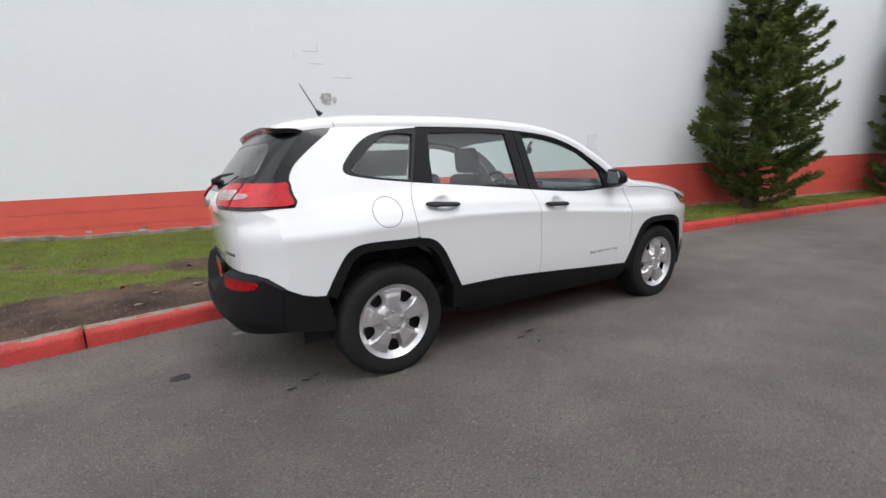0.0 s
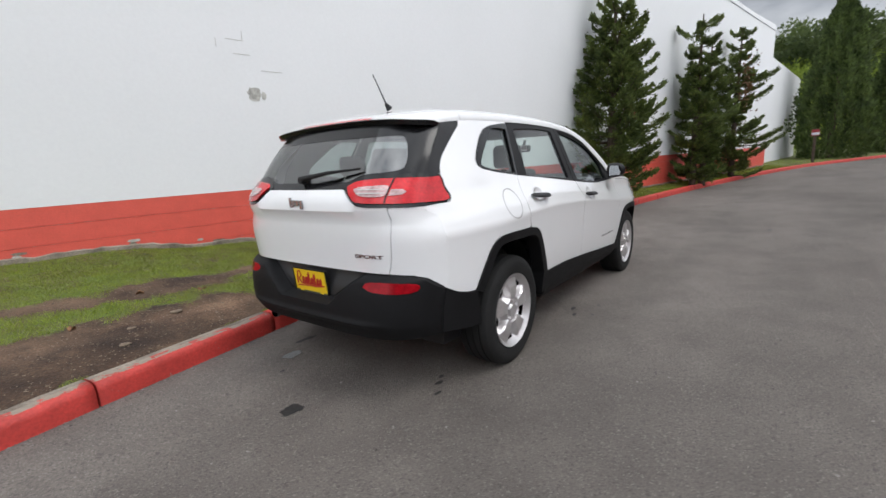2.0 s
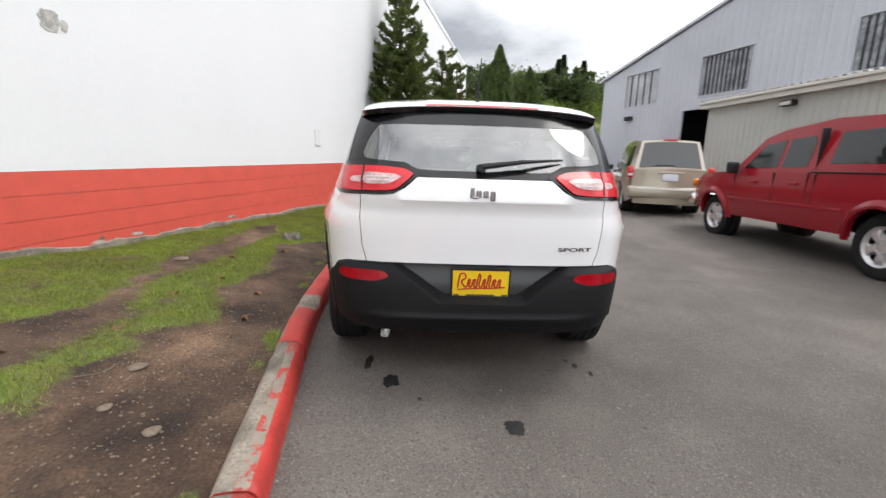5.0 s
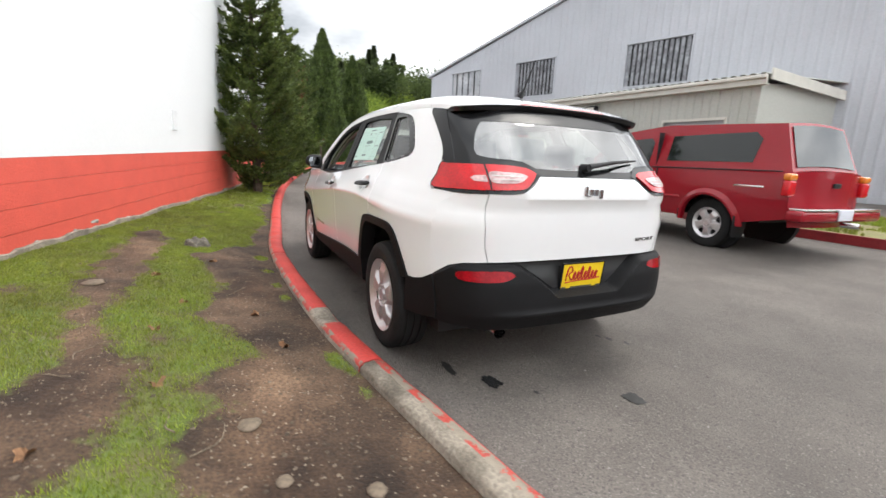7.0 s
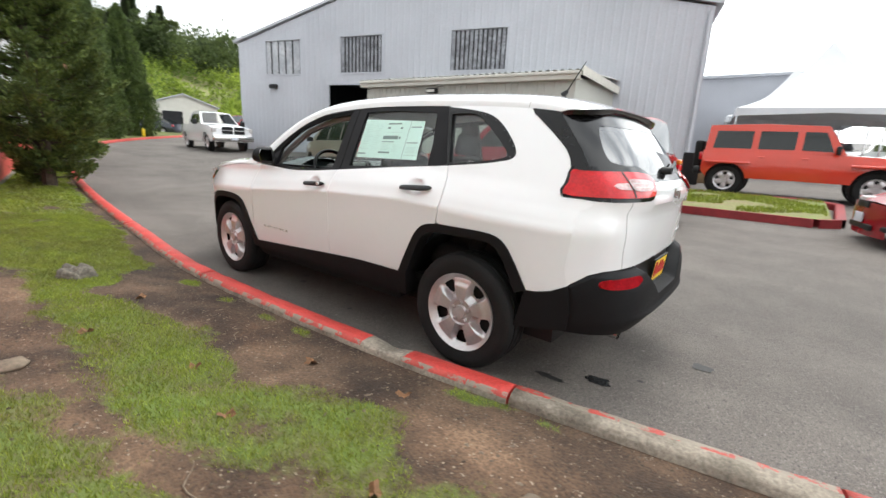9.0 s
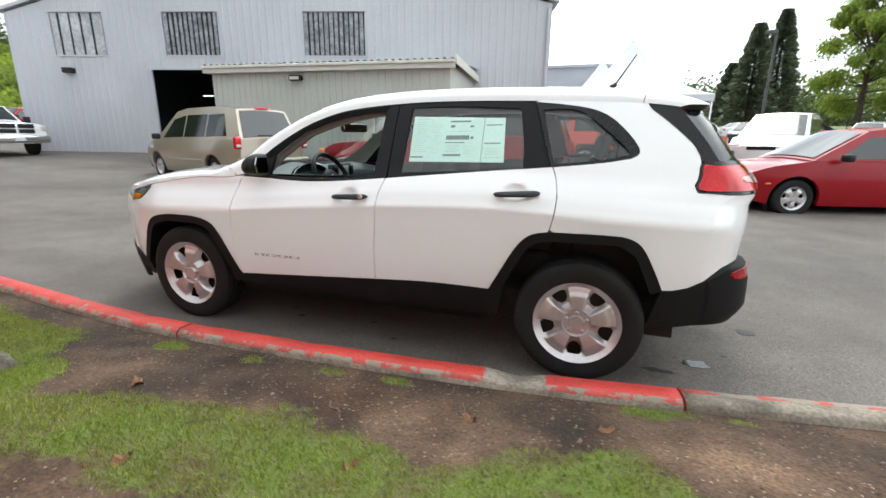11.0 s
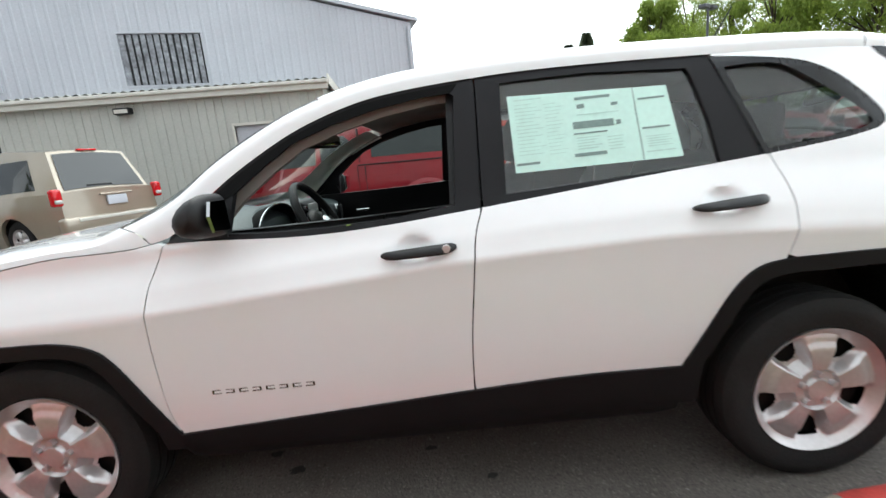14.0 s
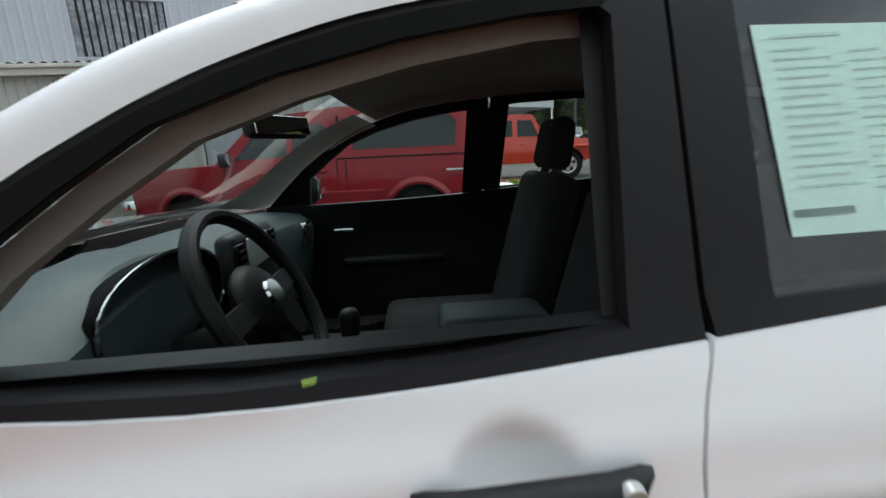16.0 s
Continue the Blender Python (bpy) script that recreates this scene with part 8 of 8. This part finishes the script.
# shed
shed = thing("shed", pose(45, -15.5, road_z(45, -15.5), 0, 0, -15), "cream timber shed with a low gable roof", "building")
bm = bmesh.new()
va = [bm.verts.new((-3, y, z)) for y, z in ((-2.8, 0), (2.8, 0), (2.8, 2.5), (0, 3.5), (-2.8, 2.5))]
vb = [bm.verts.new((3, y, z)) for y, z in ((-2.8, 0), (2.8, 0), (2.8, 2.5), (0, 3.5), (-2.8, 2.5))]
bm.faces.new(va)
bm.faces.new(vb)
for i in range(5):
    bm.faces.new((va[i], va[(i + 1) % 5], vb[(i + 1) % 5], vb[i]))
part("shed_wall", bm, FASCIA, shed)
for sg in (1, -1):
    part("shed_roof", box((0, 0, 0), (6.5, 3.2, 0.08), pose(0, sg * 1.45, 3.05, -sg * 19.5)), STEEL_GREY, shed)
part("shed_door", box((-3.02, 0.9, 1.0), (0.05, 1.6, 2.0)), DARK_IN, shed)


# ---- woods ----
def leaf_cloud(pos, rad, n, rng, flat=0.7):
    """Leaf places spread through rounded clumps."""
    k = rng.integers(0, len(pos), n)
    g = rng.normal(size=(n, 3)) * np.array([1, 1, flat]) * rad[k][:, None] * 0.55
    return pos[k] + g, g + np.array([0, 0, 0.25]) * rad[k][:, None]


def broadleaf(x, y, h, r, seed, mat, label, group, leaf=0.34, n=9000, drop=0.0, z=None):
    rng = np.random.default_rng(seed)
    tree = thing("broadleaf_tree", pose(x, y, road_z(x, max(y, -60)) - 0.1 if z is None else z), label, "tree", group)
    lines = [((0, 0, 0), (0.1, 0.1, h * 0.4), 0.26, 0.18)]
    pos, rad = [], []
    for i in range(46):
        u = rng.random()
        a, rr = rng.random() * 6.283, r * (0.25 + 0.75 * rng.random() ** 0.6) * math.sin(math.pi * min(0.95, 0.18 + 0.75 * u)) ** 0.7
        p = (rr * math.cos(a), rr * math.sin(a), h * (0.25 + 0.72 * u) - drop * rr)
        pos.append(p)
        rad.append(r * (0.13 + 0.15 * rng.random()))
        lines.append(((0.1, 0.1, h * (0.22 + 0.4 * u)), p, 0.07, 0.02))
    part("trunk", limb_mesh(lines), BARK, tree)
    p, g = leaf_cloud(np.array(pos), np.array(rad), n, rng, 0.8)
    if drop:
        g = g * 0.3 + np.array([0, 0, -1.0])
    sprays("crown", p, g, leaf, leaf * 0.3, mat, tree, seed + 1)
    return tree


SPRING = leafy(island_tint(material("spring_foliage", (0.34, 0.43, 0.08), 0.7, var=0.12, scale=0.4, fine=6, tint=(0.24, 0.33, 0.06)), (0.72, 0.75, 0.65), (1.15, 1.12, 1.0)), 0.45)
WOOD = leafy(island_tint(material("wood_foliage", (0.12, 0.16, 0.055), 0.7, var=0.12, scale=0.12, fine=3, tint=(0.055, 0.085, 0.035)), (0.7, 0.72, 0.65), (1.2, 1.15, 1.0)), 0.45)
SHRUB = leafy(island_tint(material("shrub_foliage", (0.33, 0.42, 0.07), 0.7, var=0.15, scale=0.1, fine=3, tint=(0.12, 0.18, 0.04)), (0.6, 0.65, 0.5), (1.2, 1.15, 1.0)), 0.45)
DARKFIR = island_tint(material("fir_foliage", (0.27, 0.31, 0.20), 0.8, var=0.2, scale=0.4), (0.5, 0.5, 0.5), (1.2, 1.2, 1.2))
for i, (az, dist, h, r, wil) in enumerate(((-115, 50, 13, 3.0, 1), (-118.5, 55, 15.5, 4.6, 0), (-122, 50, 14, 4.4, 0), (-125.5, 46, 13, 3.6, 1), (-129, 52, 16, 4.8, 0), (-133, 47, 15, 4.6, 0), (-137, 44, 14, 3.8, 1), (-141, 50, 16, 4.8, 0), (-146, 46, 15, 4.6, 0), (-119, 72, 15, 5, 0), (-127, 70, 17, 5.5, 0), (-135, 68, 17, 5.5, 0))):
    x, y = -0.8 + dist * math.cos(radians(az)), 3 + dist * math.sin(radians(az))
    broadleaf(x, y, h, r, 100 + i, SPRING, "weeping willow in light spring leaf" if wil else "tall broadleaf tree in bright spring leaf", "trees behind the sales lot", drop=0.35 if wil else 0.0, leaf=0.24 if wil else 0.15, n=32000)
for i, (az, dist, h) in enumerate(((-105.6, 62, 12.0), (-107.6, 64, 13.5), (-103.8, 72, 9.5))):
    x, y = -1.3 + dist * math.cos(radians(az)), 3.2 + dist * math.sin(radians(az))
    rng = np.random.default_rng(200 + i)
    tr = thing("fir_tree", pose(x, y, road_z(x, -40)), "tall dark fir behind the sales lot", "tree", "dark firs")
    part("trunk", limb_mesh([((0, 0, 0), (0, 0, h), 0.3, 0.03)]), BARK, tr)
    n = 18000
    u, a = rng.random(n) ** 0.8, rng.random(n) * 6.283
    rr = 2.9 * (1.02 - u) ** 0.8 * (0.55 + 0.45 * (np.abs(np.sin(u * 26 + a)) ** 0.5)) * (0.5 + 0.5 * rng.random(n))
    pos = np.stack([rr * np.cos(a), rr * np.sin(a), 1.5 + (h - 1.2) * u], 1)
    sprays("crown", pos, np.stack([np.cos(a), np.sin(a), -0.15 + 0.4 * rng.random(n)], 1), 0.42, 0.10, DARKFIR, tr, 300 + i)


def hill_z(x, y):
    u = max(0.0, min(1.0, (x - 52) / 60)) * max(0.0, min(1.0, (75 - abs(y + 22)) / 45))
    return road_z(60, -8) - 0.3 + 15 * (3 * u * u - 2 * u ** 3)


tagged(part("hillside", sheet(50, 190, 36, -110, 70, 46, hill_z), LAWN, smooth=True), "green hillside beyond the bend", "hill", kind="structure")
rng = np.random.default_rng(400)
pos, rad = [], []
for _ in range(700):
    x, y = 54 + 62 * rng.random() ** 1.2, -75 + 105 * rng.random()
    pos.append((x, y, hill_z(x, y) + 0.6 + rng.random()))
    rad.append(1.3 + 1.3 * rng.random())
p, g = leaf_cloud(np.array(pos), np.array(rad), 150000, rng)
ob = sprays("hillside_shrubs", p, g, 0.50, 0.18, SHRUB, None, 401)
tagged(ob, "light green shrubs covering the hillside", "shrubs", kind="stuff")
pos, rad = [], []
for _ in range(230):
    x, y = 92 + 46 * rng.random(), -95 + 125 * rng.random()
    h = 3.5 + 6.0 * rng.random() ** 1.5
    for k in range(5):
        u = (k + 0.5) / 5
        w = (1.1 - u) * (2.6 + rng.random()) if rng.random() < 0.4 else 2.4
        pos.append((x + rng.normal() * 0.8, y + rng.normal() * 0.8, hill_z(x, y) + h * (0.2 + 0.8 * u)))
        rad.append(w)
p, g = leaf_cloud(np.array(pos), np.array(rad), 220000, rng)
ob = sprays("hilltop_woods", p, g, 0.62, 0.24, WOOD, None, 402)
tagged(ob, "mixed dark green woods on the hill", "woods", kind="stuff")
FIR_NEEDLES = leafy(island_tint(material("dark_fir_needles", (0.085, 0.110, 0.045), 0.8, var=0.2, scale=0.4), (0.5, 0.5, 0.5), (1.2, 1.2, 1.1)), 0.15)
for i, (x, y, h) in enumerate(((96, -25, 8), (99, -28.5, 11), (102, -30.5, 12), (97, -32, 9.5), (104, -36, 11), (94, -21, 8))):
    rng = np.random.default_rng(500 + i)
    tr = thing("fir_tree", pose(x, y, hill_z(x, y) - 0.2), "tall dark fir on the hillside", "tree", "dark firs on the hill")
    part("trunk", limb_mesh([((0, 0, 0), (0, 0, h), 0.32, 0.03)]), BARK, tr)
    n = 15000
    u, a = rng.random(n) ** 0.75, rng.random(n) * 6.283
    rr = 1.9 * (1.03 - u) ** 0.85 * (0.45 + 0.55 * np.abs(np.sin(u * 21 + 2 * np.sin(a))) ** 0.6) * (0.45 + 0.55 * rng.random(n))
    sprays("crown", np.stack([rr * np.cos(a), rr * np.sin(a), 1.2 + (h - 1.0) * u], 1), np.stack([np.cos(a), np.sin(a), -0.2 + 0.4 * rng.random(n)], 1), 0.38, 0.10, FIR_NEEDLES, tr, 520 + i)
# far tree line all round behind the lot
pos, rad = [], []
for k in range(420):
    a = radians(-100 - 75 * rng.random())
    dd = 85 + 40 * rng.random()
    pos.append((dd * math.cos(a), dd * math.sin(a), 1.5 + 9 * rng.random()))
    rad.append(3.0 + 1.5 * rng.random())
p, g = leaf_cloud(np.array(pos), np.array(rad), 60000, rng)
ob = sprays("far_tree_line", p, g, 0.8, 0.25, WOOD, None, 403)
tagged(ob, "distant mixed tree line behind the lot", "woods", kind="stuff")
bank = sheet(-60, -12, 24, -75, -38, 20, lambda x, y: road_z(-5, -40) + 0.05 + 1.6 * max(0, min(1, (-42 - y) / 14)))
tagged(part("grass_bank", bank, LAWN, smooth=True), "grass bank under the trees", "grass", kind="structure")
